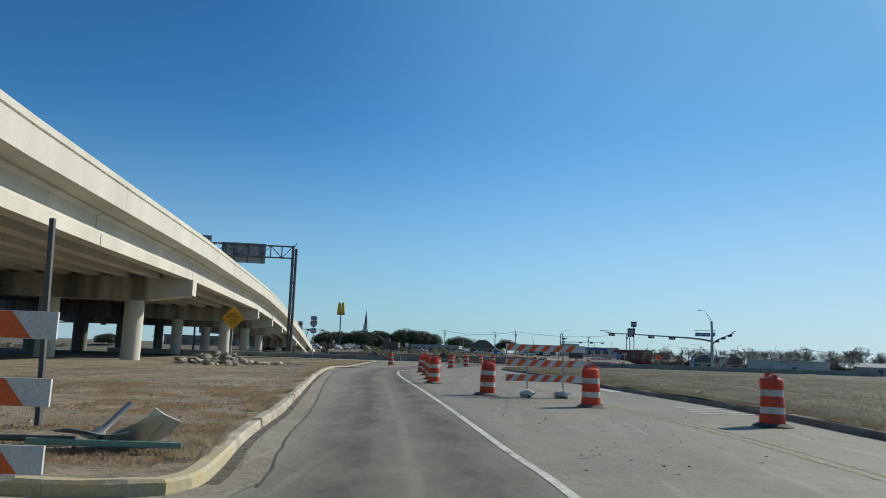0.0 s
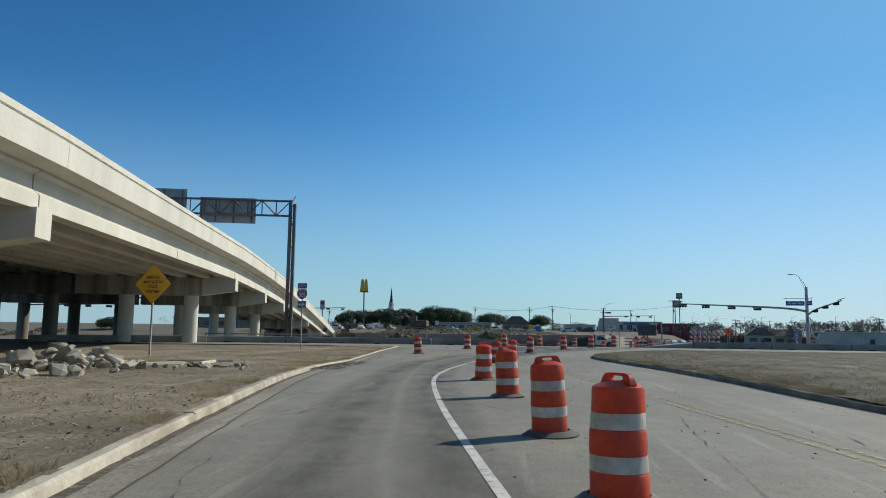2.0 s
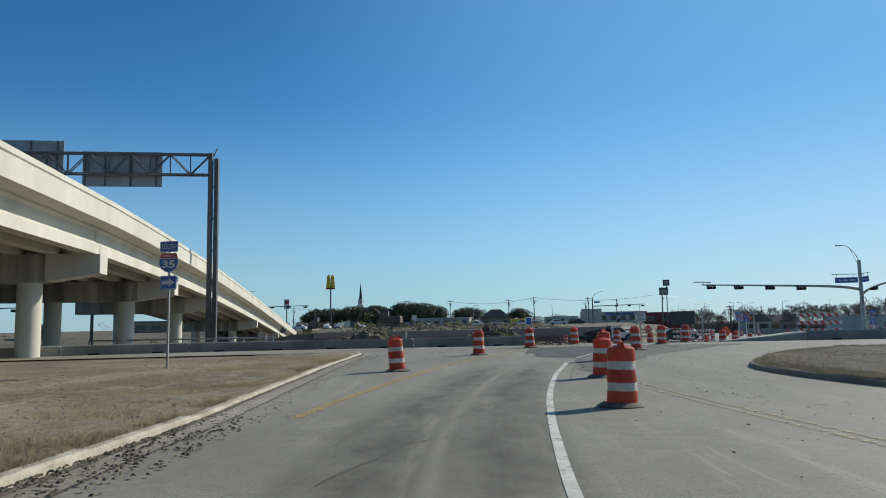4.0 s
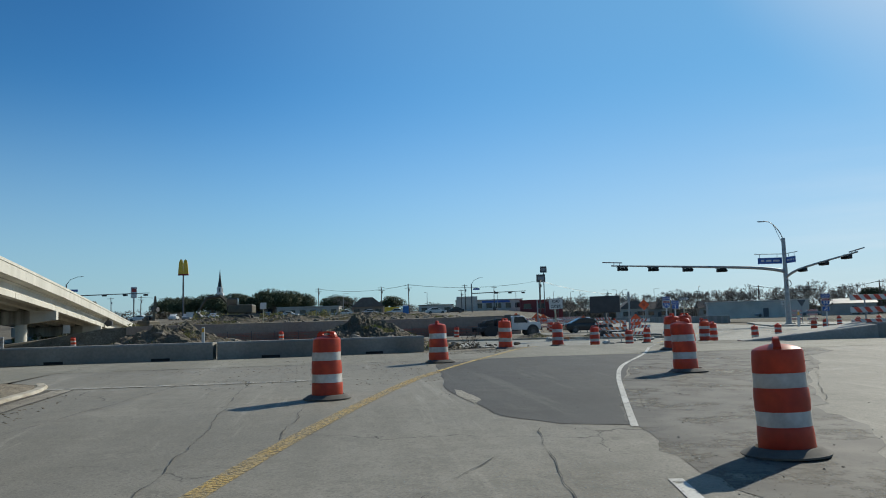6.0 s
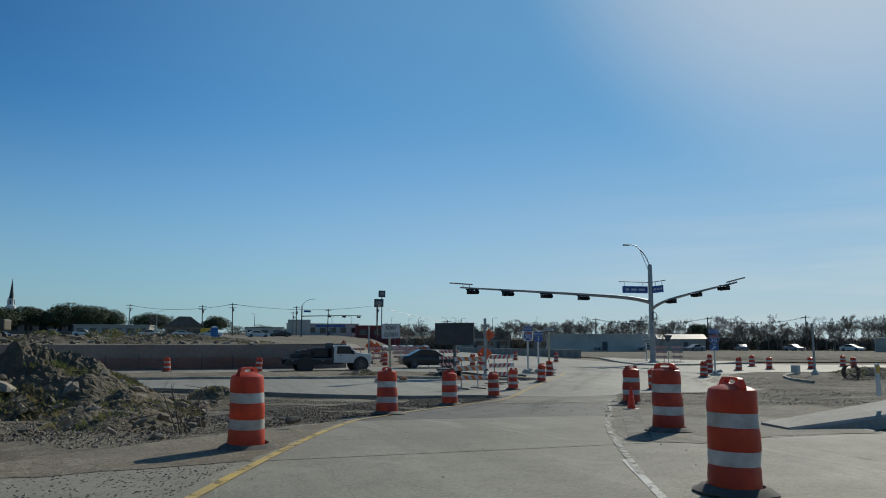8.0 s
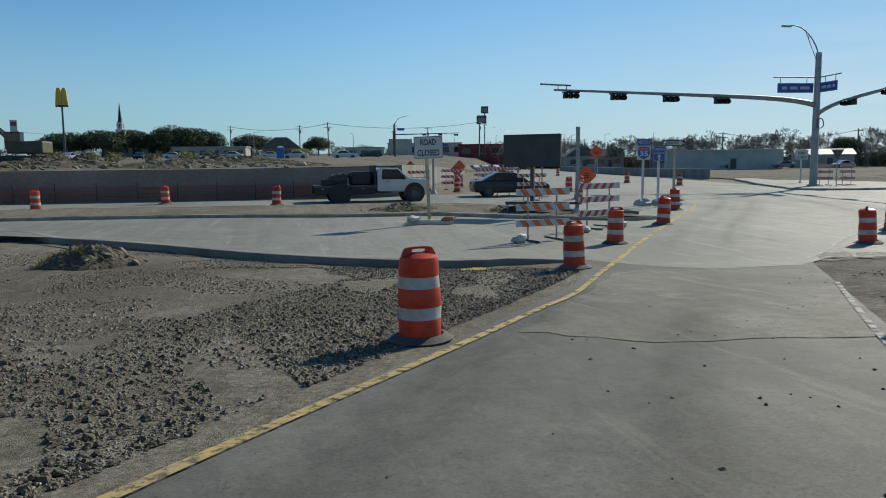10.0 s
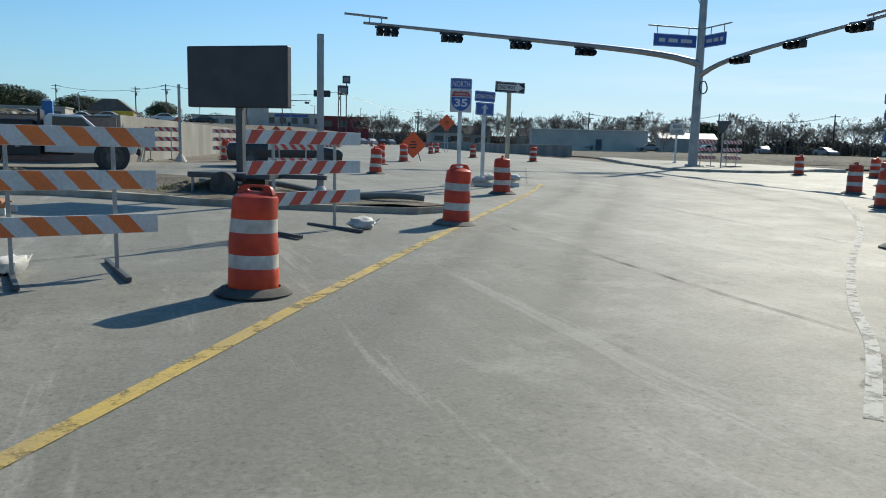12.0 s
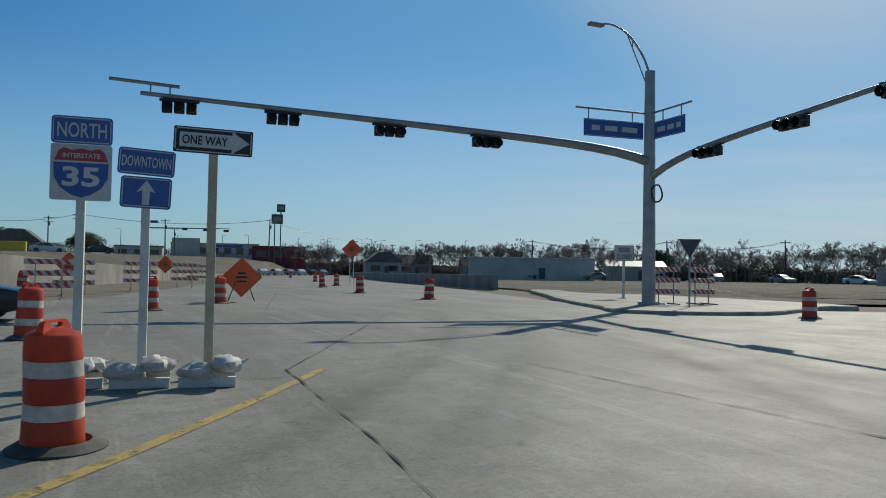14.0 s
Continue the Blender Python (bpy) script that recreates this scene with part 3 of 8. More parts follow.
bm = bmesh.new()
patch(bm, crumbled([(0.05, 65.2), (0.55, 67.4), (0.42, 68.6), (0.83, 70.9), (1.67, 73.5), (3.31, 77.4), (5.41, 81.95), (10.6, 82.02), (10.1, 80.6), (8.6, 79.4), (7.6, 77.4), (5.9, 75.4), (4.8, 73.6), (3.6, 71.6), (2.7, 69.4), (1.9, 68.0), (1.3, 66.0), (0.75, 64.6), (0.5, 63.0)], 0.16), 0.0035, cell=1.0)
structure("worn_patch", bm, worn_paint("worn_dark_asphalt", (0.125, 0.118, 0.10), (0.068, 0.064, 0.055), 0.43, 1.3), "darker worn asphalt beside the white line")

# new concrete of the frontage road and its crossing
bm = bmesh.new()
FRONT = [(13.8, 108.3), (15.4, 107.4), (16.4, 105.7), (17.2, 104.95), (19.4, 105.0), (21.1, 106.2), (23.5, 105.6), (26.0, 105.0), (28.8, 106.6), (29.6, 109.1), (30.8, 110.9), (32.2, 113.5), (36.8, 118.0), (38.4, 119.9), (42.5, 121.9), (60, 117.5), (120, 106),
         (120, 122), (62, 131.5), (50, 136.5), (44.5, 142.5), (45.5, 148), (52.5, 177), (70, 250), (95, 340), (78, 340), (52, 250), (36.5, 190), (26, 150), (20.5, 138), (-10, 137.0), (-80, 139), (-80, 129), (-8, 121.5), (2, 116.0), (8, 110.9), (11.4, 108.7)]
patch(bm, FRONT, 0.0, cell=2.0)
structure("frontage_road", bm, NEW_CONCRETE, "new pale concrete pavement of the wide crossing")

# raised verge beside the road, dry field opposite, gravel lot and dirt strips
bm = bmesh.new()
patch(bm, [(p[0] - 0.03, p[1]) for p in LEFT_KERB if p[1] > 6.15] + [(-9.4, 79.2), (-12.5, 76.8), (-13.6, 73.5), (-15.5, 68), (-20, 64), (-40, 60), (-60, 50), (-60, 6.4), (-14, 6.25), (-5, 5.8), (-1.8, 5.65), (-0.78, 5.77)], 0.112, cell=1.2, rough=0.05)
for v in bm.verts:
    v.co.z -= sag(v.co.x, v.co.y) - (0.05 * noise.noise((v.co.x * 0.9, v.co.y * 0.9, 7)) if v.co.y > 50 and v.co.x < -8.1 else 0.0)
structure("verge", bm, VERGE, "bare dusty verge with thin dead grass")
bm = bmesh.new()
patch(bm, [(p[0] + 0.03, p[1]) for p in RIGHT_KERB] + [(90, 70), (110, 20), (110, -40)], 0.14, cell=1.6, rough=0.06)
structure("field", bm, GRASS, "flat field of short dead grass behind the kerb")
bm = bmesh.new()
patch(bm, [(-0.8, 86.0), (2.4, 88.0), (5.5, 91.3), (8.0, 93.6), (11.4, 98.4), (14.4, 102.9), (16.6, 105.3), (16.2, 107.9), (13.9, 109.0), (11.6, 109.2), (8.1, 111.2), (2.3, 116.3), (-8, 121.6), (-60, 127.4), (-60, 76), (-20, 84)], -0.02, cell=0.9, rough=0.018)
for v in bm.verts:
    v.co.z -= drop(v.co.x, v.co.y)
structure("gravel_lot", bm, GRAVEL, "rough grey gravel and dirt beside the lane")
bm = bmesh.new()
patch(bm, [(11.3, 85.7), (12.2, 88.6), (9.2, 90.4), (11.2, 92.4), (14.2, 97.6), (18.0, 103.3), (19.6, 105.9), (21.1, 106.1), (23.5, 105.5), (26.0, 104.9), (28.9, 106.5), (29.7, 109.0), (30.9, 110.8), (32.3, 113.4), (36.9, 117.9), (38.5, 119.9), (42.4, 122.5), (60, 118), (90, 111.5), (90, 82), (60, 82)], -0.022, cell=1.2, rough=0.02)
structure("dirt_strip", bm, paving("churned_dirt", (0.17, 0.148, 0.113), (0.06, 0.053, 0.04), (0.30, 0.27, 0.215), 0.95, 0.3, 0.0, 30.0, 0.05, 1.0, 0.42), "churned bare dirt beside the new pavement")

# kerbs, each cast length a piece of its own
def kerb_run(name, line, label, height=0.13, width=0.18, length=3.0, material=None, paint=None):
    pts = [(x, y, G(x, y)) for x, y in line]
    root = tagged(new(name), label, "", "", "structure")
    run, start = 0.0, 0
    for i in range(1, len(pts)):
        run += (Vector(pts[i]) - Vector(pts[i - 1])).length
        if run >= length or i == len(pts) - 1:
            bm = bmesh.new()
            seg = pts[start:i + 1]
            a, b = Vector(seg[0]), Vector(seg[-1])
            jog = R.uniform(-0.012, 0.012)
            hh = height + R.uniform(-0.012, 0.008) - sag(*seg[0][:2])
            sweep(bm, [(x, y, z) for x, y, z in seg], [(width / 2 + jog, -0.08), (width / 2 - 0.02 + jog, hh - 0.03), (width / 2 - 0.05 + jog, hh), (-width / 2 + jog, hh), (-width / 2 + jog, -0.08)])
            for v in bm.verts:
                n = noise.noise((v.co.x * 2.6, v.co.y * 2.6, v.co.z * 9)) + 0.6 * noise.noise((v.co.x * 7, v.co.y * 7, v.co.z * 20))
                v.co += Vector((0.016 * n, 0.006 * n, 0.014 * n if v.co.z > seg[0][2] else 0.0))
            part("kerb_length", bm, (paint if paint and seg[0][1] < 6.6 else material) or KERB, root)
            start, run = i, 0.0
    return root


kerb_run("kerb_left", LEFT_KERB, "pale chipped concrete kerb along the verge", paint=mat("faded_yellow_kerb", (0.44, 0.36, 0.19), 0.85, second=(0.38, 0.34, 0.25), scale=3.0, fine=20, bump=0.01))
kerb_run("kerb_right", list(reversed(RIGHT_KERB)), "weathered dark concrete kerb along the field", 0.125, material=mat("dirty_kerb", (0.30, 0.27, 0.22), 0.95, second=(0.16, 0.14, 0.108), scale=1.1, fine=18, bump=0.02))
GUTTER = [p for p in LEFT_KERB if 6.2 < p[1] < 77.6]
bm = bmesh.new()
ribbon(bm, smooth_line([(-6, 5.36), (-1.9, 5.22), (-0.75, 5.32), (-0.18, 5.62)], 0.3) + [(x + 0.33, y) for x, y in GUTTER if y > 6.5], 0.46, 0.006)
structure("gutter", bm, paving("gutter_concrete", (0.30, 0.272, 0.222), (0.17, 0.149, 0.115), (0.38, 0.35, 0.29), 0.9, 0.6, 0.5, 40.0, 0.01, 0.6, 0.35), "dusty concrete gutter beside the kerb")
bm = bmesh.new()
ribbon(bm, [(x + 0.58 + 0.05 * noise.noise((x, y * 0.7, 0)) + 0.035 * noise.noise((x, y * 2.3, 2)), y) for x, y in GUTTER], 0.03, 0.010)
structure("gutter_seam", bm, TAR, "dark seam between gutter and asphalt")
bm = bmesh.new()
ribbon(bm, [(x + 0.15 + 0.03 * noise.noise((x, y * 0.9, 4)), y) for x, y in GUTTER], 0.13, 0.0085)
structure("gutter_dirt", bm, worn_paint("damp_gutter_dirt", (0.085, 0.07, 0.05), (0.12, 0.10, 0.072), 0.46, 3.0), "dark dirt gathered at the kerb foot")
ISLAND = smooth_line([(-60, 127.2), (-4, 124.0), (5.5, 123.2), (10.7, 121.9), (14.8, 121.4), (17.3, 119.2), (21.4, 116.9), (22.2, 117.2), (21.8, 119.0), (19.5, 123.2), (17.5, 126.6), (14, 128.2), (5, 128.8), (-60, 132)], 1.5)
bm = bmesh.new()
patch(bm, ISLAND, 0.13, cell=1.5, rough=0.05)
structure("median_island", bm, GRAVEL, "narrow dirt island between the pavements")
kerb_run("kerb_island", list(reversed(ISLAND)), "new concrete kerb round the dirt island")
bm = bmesh.new()
sweep(bm, [(x, y, G(x, y)) for x, y in smooth_line(LOT_EDGE + [(13.75, 108.3), (14.6, 107.85), (15.4, 107.35)], 0.8)], [(0.14, -0.35), (0.13, 0.0), (0.10, 0.012), (-0.16, 0.012), (-0.18, -0.35)])
structure("pavement_edge", bm, BARRIER, "raised edge of the new pavement above the gravel")
CORNER = smooth_line([(42.6, 137.6), (41.9, 136.0), (43.4, 134.6), (46.5, 133.9), (49.0, 134.8), (52.5, 136.6), (56, 139), (54, 160), (47.5, 149), (44.6, 143), (42.6, 137.6)], 0.8)
bm = bmesh.new()
patch(bm, CORNER[:-1], 0.12, cell=1.5, rough=0.02)
structure("corner_island", bm, NEW_CONCRETE, "raised concrete corner island under the signal pole")
kerb_run("kerb_corner", CORNER, "low concrete kerb round the corner island")
bm = bmesh.new()
patch(bm, [(57, 140), (130, 118), (180, 150), (180, 330), (120, 330), (95, 330), (68, 236), (54.5, 176), (54.5, 160)], 0.07, cell=4, rough=0.05)
structure("far_field", bm, GRASS, "dead grass lots beyond the crossing")

kerb_run("kerb_spoil", smooth_line([(36.2, 110.6), (36.8, 112.4), (37.8, 114.1), (39.6, 116.2), (42.4, 118.3)], 0.5), "short length of new kerb in the dirt", 0.12)

# painted lines
def painted(name, line, width, material, label, step=0.5, dz=0.006):
    bm = bmesh.new()
    ribbon(bm, smooth_line(line, step), width, dz)
    return structure(name, bm, material, label)


painted("edge_line", [(3.9, -2), (3.0, 6.5), (2.55, 9.5), (1.6, 16.2), (0.5, 23.5), (-0.55, 30), (-1.5, 36.6), (-2.15, 43), (-2.2, 48), (-1.95, 52.5), (-1.55, 57.1), (-1.15, 60.5), (-0.68, 63.8), (-0.25, 66.1), (0.18, 68.4)], 0.115, WHITE_LINE, "worn white edge line")
painted("lane_line_2", [(0.8, 70.75), (1.7, 73.4), (2.72, 76.3), (3.72, 78.65), (5.5, 81.8), (7.0, 85.0)], 0.085, WHITE_LINE, "bent white line round the patch", dz=0.009)
painted("lane_line_3", [(6.6, 84.1), (8.1, 87), (9.4, 89.2), (11.0, 91.6), (14.3, 96.9), (17.9, 102.1)], 0.075, worn_paint("scraped_white_paint", (0.46, 0.45, 0.40), (0.36, 0.345, 0.30), 0.50, 4.0), "scuffed white line beside the drums", dz=0.015)
painted("ramp_line", [(20.4, 106.15), (21.9, 107.4), (23.0, 108.5), (24.4, 109.75), (26.0, 111.1), (29.1, 113.6), (32.1, 116.4), (34.8, 119.1), (37.3, 121.7), (40.8, 124.7)], 0.10, FADED_WHITE, "thin white line on new concrete")
painted("yellow_line_1", [(-5.5, 55), (-5.4, 56.9), (-5.05, 60.1), (-4.4, 64.5), (-3.0, 70.6), (-1.3, 76.3), (-0.4, 78.6)], 0.20, worn_paint("dusty_yellow_paint", (0.43, 0.30, 0.10), (0.33, 0.26, 0.14), 0.485, 26.0), "scuffed dusty yellow line on the lane", dz=0.007)
painted("yellow_line_2", [(-0.4, 78.6), (0.7, 81), (2.2, 84.2), (4.2, 88.9), (5.5, 91.8)], 0.115, YELLOW_LINE, "dusty yellow line on the lane", dz=0.013)
painted("yellow_line_4", [(5.5, 91.8), (8.2, 95.5), (10.1, 98), (12.2, 100.9)], 0.115, worn_paint("dirt_strewn_yellow_paint", (0.46, 0.33, 0.10), (0.33, 0.265, 0.14), 0.455, 7.0), "yellow line half covered by dirt beside the gravel", dz=0.013)
painted("yellow_line_5", [(12.2, 100.9), (13.1, 102.1), (14.9, 105.2)], 0.115, YELLOW_LINE, "yellow line along the end of the temporary lane", dz=0.013)
painted("yellow_line_3", [(14.9, 105.2), (18, 110), (22, 115.7), (26.1, 121.4), (28.6, 125.3)], 0.14, YELLOW_LINE, "yellow edge line on the new concrete", dz=0.006)
for k, off in enumerate((-0.12, 0.12)):
    painted(f"centre_line_{k + 1}", [(7.0 + off, 0), (6.7 + off, 9), (6.35 + off, 14), (5.6 + off, 18.5), (4.3 + off, 26), (3.7 + off, 31), (2.9 + off, 37.5), (2.2 + off, 43.5), (1.4 + off, 51.5), (0.5 + off, 62)], 0.1, FADED_LINE, "faded double yellow line")
# worn painted word and arrow on the far lane, and a turn arrow on the near one
bm = bmesh.new()
for y in (17.4, 18.0, 18.6, 19.2):
    ribbon(bm, [(7.3, y), (8.9, y + 0.35)], 0.18, 0.008)
structure("worn_marking", bm, WHITE_LINE, "worn white lettering on the asphalt, unreadable")
bm = bmesh.new()
ribbon(bm, [(7.2, 26.5), (6.6, 29.5)], 0.5, 0.008)
structure("worn_arrow", bm, WHITE_LINE, "worn white arrow on the asphalt")

# wheel tracks worn along the lanes
LANE = smooth_line([(2.3, -4), (1.75, 4), (1.1, 10.8), (0.35, 16.5), (-0.4, 22.2), (-1.75, 32), (-2.75, 41), (-3.2, 49), (-3.2, 54), (-2.85, 58.5), (-2.35, 62.7), (-1.6, 66.6), (-0.6, 70.4)], 0.8)
lane_wear("lane_wear_1", LANE, 3.1, tracked("polished_asphalt", (0.105, 0.10, 0.086), (0.335, 0.315, 0.265), [(0.0, 0, 0.0), (0.16, 0, 0.5), (0.30, 0, 0.95), (0.43, 0.1, 0.5), (0.50, 1, 0.85), (0.57, 0.1, 0.5), (0.70, 0, 0.95), (0.86, 0, 0.5), (1.0, 0, 0.0)], 0.62), "dark wheel tracks and a pale middle strip in the lane")
lane_wear("lane_wear_2", smooth_line([(6.2, 91.2), (9.3, 94.0), (11.3, 97.5), (14.0, 101.5), (15.9, 104.4)], 0.6), 3.0, tracked("rubbed_asphalt", (0.085, 0.082, 0.072), (0.26, 0.246, 0.21), [(0.0, 0, 0.0), (0.2, 0, 0.7), (0.38, 0.2, 0.2), (0.5, 1, 0.5), (0.62, 0.2, 0.2), (0.8, 0, 0.7), (1.0, 0, 0.0)], 0.6), "darker wheel tracks in the temporary lane", 0.007)
for k, run in enumerate(([(17.2, 105.6), (19.4, 109.3), (22.4, 113.8), (25.6, 118.0), (29.0, 122.6), (33.4, 129.5), (37.5, 140)], [(24.5, 106.9), (29.0, 112.2), (33.0, 119.0), (36.2, 127.0), (39.0, 138)])):
    lane_wear(f"lane_wear_{k + 3}", smooth_line(run, 0.8), 3.2, tracked(f"tyre_marked_concrete_{k + 1}", (0.155, 0.148, 0.125), (0.41, 0.395, 0.345), [(0.0, 0, 0.0), (0.18, 0, 0.35), (0.28, 0, 0.75), (0.42, 0.6, 0.3), (0.5, 1, 0.45), (0.6, 0.5, 0.3), (0.72, 0, 0.75), (0.84, 0, 0.35), (1.0, 0, 0.0)], 0.36, 0.8), "faint tyre marks across the new concrete")
bm = bmesh.new()
patch(bm, crumbled([(12.3, 97.9), (14.85, 97.5), (16.6, 100.2), (18.3, 102.9), (19.3, 104.7), (17.4, 104.8), (16.0, 105.3), (15.0, 104.9), (13.4, 102.2), (11.2, 98.9)], 0.14), 0.003)
structure("dusty_lane_end", bm, paving("dust_over_asphalt", (0.22, 0.206, 0.168), (0.13, 0.121, 0.098), (0.31, 0.292, 0.245), 0.85, 0.5, 0.2, 70.0, 0.005, 0.8, 0.3), "dusty worn asphalt where the lane meets new concrete")

bm = bmesh.new()
ribbon(bm, smooth_line([(8.1, 86.3), (8.75, 87.3), (9.75, 88.9), (10.7, 90.4), (11.5, 91.6)], 0.25), 0.34, 0.0135)
structure("dark_seam", bm, worn_paint("damp_asphalt_edge", (0.07, 0.066, 0.057), (0.10, 0.094, 0.08), 0.45, 2.2), "dark ragged asphalt edge beside the scuffed line")

# broken pale edges of the old surface, dark stains, a cover and a faded stop line
def ragged(bm, cx, cy, rx, ry, turn=0.0, dz=0.008, seed=0.0, n=30):
    """A sheet with an uneven rim lying on the land."""
    c, sn = math.cos(radians(turn)), math.sin(radians(turn))
    mid = bm.verts.new((cx, cy, G(cx, cy) + dz))
    rim = []
    for k in range(n):
        a = 2 * math.pi * k / n
        w = 1 + 0.5 * noise.noise((math.cos(a) * 1.3, math.sin(a) * 1.3, seed)) + 0.35 * noise.noise((math.cos(a) * 4, math.sin(a) * 4, seed + 5))
        x, y = cx + w * (rx * math.cos(a) * c - ry * math.sin(a) * sn), cy + w * (rx * math.cos(a) * sn + ry * math.sin(a) * c)
        rim.append(bm.verts.new((x, y, G(x, y) + dz)))
    for k in range(n):
        bm.faces.new((mid, rim[k], rim[(k + 1) % n]))


DRIFT = worn_paint("drifted_dust", (0.235, 0.205, 0.158), (0.165, 0.142, 0.107), 0.50, 2.6)
bm = bmesh.new()
for k, (x, y) in enumerate(smooth_line([(21.4, 106.4), (23.5, 105.9), (26.0, 105.3), (28.5, 106.9), (29.4, 109.3), (30.6, 111.1), (32.0, 113.7), (36.6, 118.2), (38.3, 120.1)], 0.9)):
    ragged(bm, x, y, 0.9 + 0.5 * noise.noise((x, y, 1)), 0.45, 60 * noise.noise((x, y, 6)) + 40, 0.0035 + 0.0002 * (k % 5), 60 + k)
structure("dust_drift", bm, DRIFT, "dirt drifted over the edge of the new concrete")


# joints and cracks: dark sealed lines with uneven width
def crack(bm, a, b, width=0.02, wander=0.12, dz=0.010):
    a, b = Vector(a), Vector(b)
    n = max(3, int((b - a).length / 0.13))
    d = (b - a).normalized()
    s = Vector((-d.y, d.x))
    pts = []
    for i in range(n + 1):
        q = i * 0.13
        off = noise.noise((a.x + q * 0.22, a.y, 2.7)) * 0.9 + noise.noise((a.x + q * 1.1, a.y, 6.1)) * 0.55 + noise.noise((a.x + q * 3.6, a.y, 8.3)) * 0.32
        p = a + (b - a) * i / n + s * wander * off
        pts.append((p.x, p.y))
    rows = []
    for i, (x, y) in enumerate(pts):
        w = width * max(0.12, 0.45 + 1.4 * noise.noise((x * 2.3, y * 2.3, 5)))
        rows.append((bm.verts.new((x - s.x * w, y - s.y * w, G(x, y) + dz)), bm.verts.new((x + s.x * w, y + s.y * w, G(x, y) + dz))))
    for p, q in zip(rows, rows[1:]):
        f = bm.faces.new((p[0], p[1], q[1], q[0]))
    for f in bm.faces:
        f.normal_update()
        if f.normal.z < 0:
            f.normal_flip()


PALE = paving("milled_surface", (0.32, 0.30, 0.25), (0.22, 0.205, 0.168), (0.40, 0.38, 0.32), 0.9, 0.2, 0.4, 60.0, 0.01)
bm = bmesh.new()
patch(bm, crumbled([(-0.57, 75.12), (-0.47, 74.93), (-0.37, 73.94), (-0.37, 73.66), (-0.54, 73.25), (-0.58, 73.72), (-0.61, 74.25)], 0.05, 0.12), 0.0075)
structure("broken_edge", bm, PALE, "pale broken edge along the asphalt patch")
bm = bmesh.new()
ribbon(bm, smooth_line([(-8.0, 77.75), (-3.9, 77.65), (-2.3, 77.86)], 0.6), 0.2, 0.0115)
structure("stop_line", bm, worn_paint("faded_white_paint", (0.40, 0.385, 0.34), (0.31, 0.295, 0.255), 0.47), "faded white stop line across the closed street")
bm = bmesh.new()
box(bm, (7.22, 78.47, G(7, 78.47) - 0.004), (1.0, 0.9, 0.02), None, 0.006)
box(bm, (7.22, 78.47, G(7, 78.47) + 0.004), (0.7, 0.6, 0.012), None, 0.004)
structure("utility_cover", bm, PALE, "square utility cover set in a concrete collar")

bm = bmesh.new()
CRACKS = [((-3.6, 60), (-3.87, 68)), ((-3.87, 68), (-4.1, 78)), ((0.3, 81.75), (0.6, 87.5)), ((-2.2, 57), (-1.6, 63)), ((-1.6, 63), (-0.2, 71)), ((-4.2, 50), (-2.6, 57)), ((2.6, 14), (3.3, 23)), ((3.2, 23), (4.3, 33)), ((5.2, 24), (3.6, 30)), ((1.6, 27), (2.6, 35)), ((0.2, 20), (-0.4, 27)),
          ((1.8, 60), (3.2, 68)), ((3.5, 66), (6, 73)), ((4, 72), (9, 80)), ((7, 74), (13, 79)), ((-7.5, 64), (-5.2, 79)), ((-3.3, 66), (-1.0, 69.5)), ((-2.6, 63), (-1.2, 66.5)), ((9, 76), (22, 79)), ((-3.0, 71), (-2.6, 82)), ((-8.3, 62), (-8.0, 78)), ((-1.5, 12), (-2.4, 20)), ((-0.2, 6.6), (-1.4, 14)), ((-2.4, 20), (-5.4, 36)), ((-5.4, 36), (-7.6, 52)),
          ((0.2, 12), (-0.2, 16)), ((6, 80), (12, 81.5)), ((-2.2, 24), (-3.4, 30))]
for a, b in CRACKS:
    crack(bm, a, b, 0.0075, 0.13)
structure("asphalt_cracks", bm, TAR, "dark cracks wandering through the asphalt")
bm = bmesh.new()
for a, b in [((31.84, 125.1), (32.5, 117.2)), ((28.1, 125.4), (27.87, 121.0)), ((27.87, 121.0), (27.0, 111.8)), ((22.3, 114.6), (22.08, 106.4)), ((15.1, 112.5), (22.3, 116.4)), ((-60, 82.08), (60, 82.12)), ((28.1, 125.4), (34, 137)), ((-8, 124), (8, 113)), ((30, 137), (39, 176)), ((36.5, 140), (46, 176)), ((20, 131.6), (37, 131.3)), ((-60, 134), (20, 133)),
             ((2.0, 88.6), (10.5, 88.0)), ((-9, 82.1), (-9.2, 86.4)), ((9.5, 82.1), (9.8, 86.1)), ((24, 82.1), (24, 86.1))]:
    crack(bm, a, b, 0.009 if max(a[1], b[1]) < 90 else 0.014, 0.03, 0.011)
structure("pavement_joints", bm, mat("joint_sealant", (0.055, 0.051, 0.046), 0.9), "dark sealed joints between concrete slabs")

# ---- overpass ----
BA, BD, BN = Vector((-15.47, 45.75, 0)), Vector((-0.1686, 0.9857, 0)), Vector((0.9857, 0.1686, 0))
DECK_TOP = [(-130, 5.9), (-60, 6.5), (-28, 6.95), (0, 7.72), (36, 8.2), (48, 8.15), (66, 7.85), (90, 7.05), (107, 6.4), (142, 4.9), (182, 3.1), (215, 1.7)]


def deck(s):
    return float(np.interp(s, [d[0] for d in DECK_TOP], [d[1] for d in DECK_TOP]))


def bp(s, u, z):
    v = BA + BD * s + BN * u
    return (v.x, v.y, z)


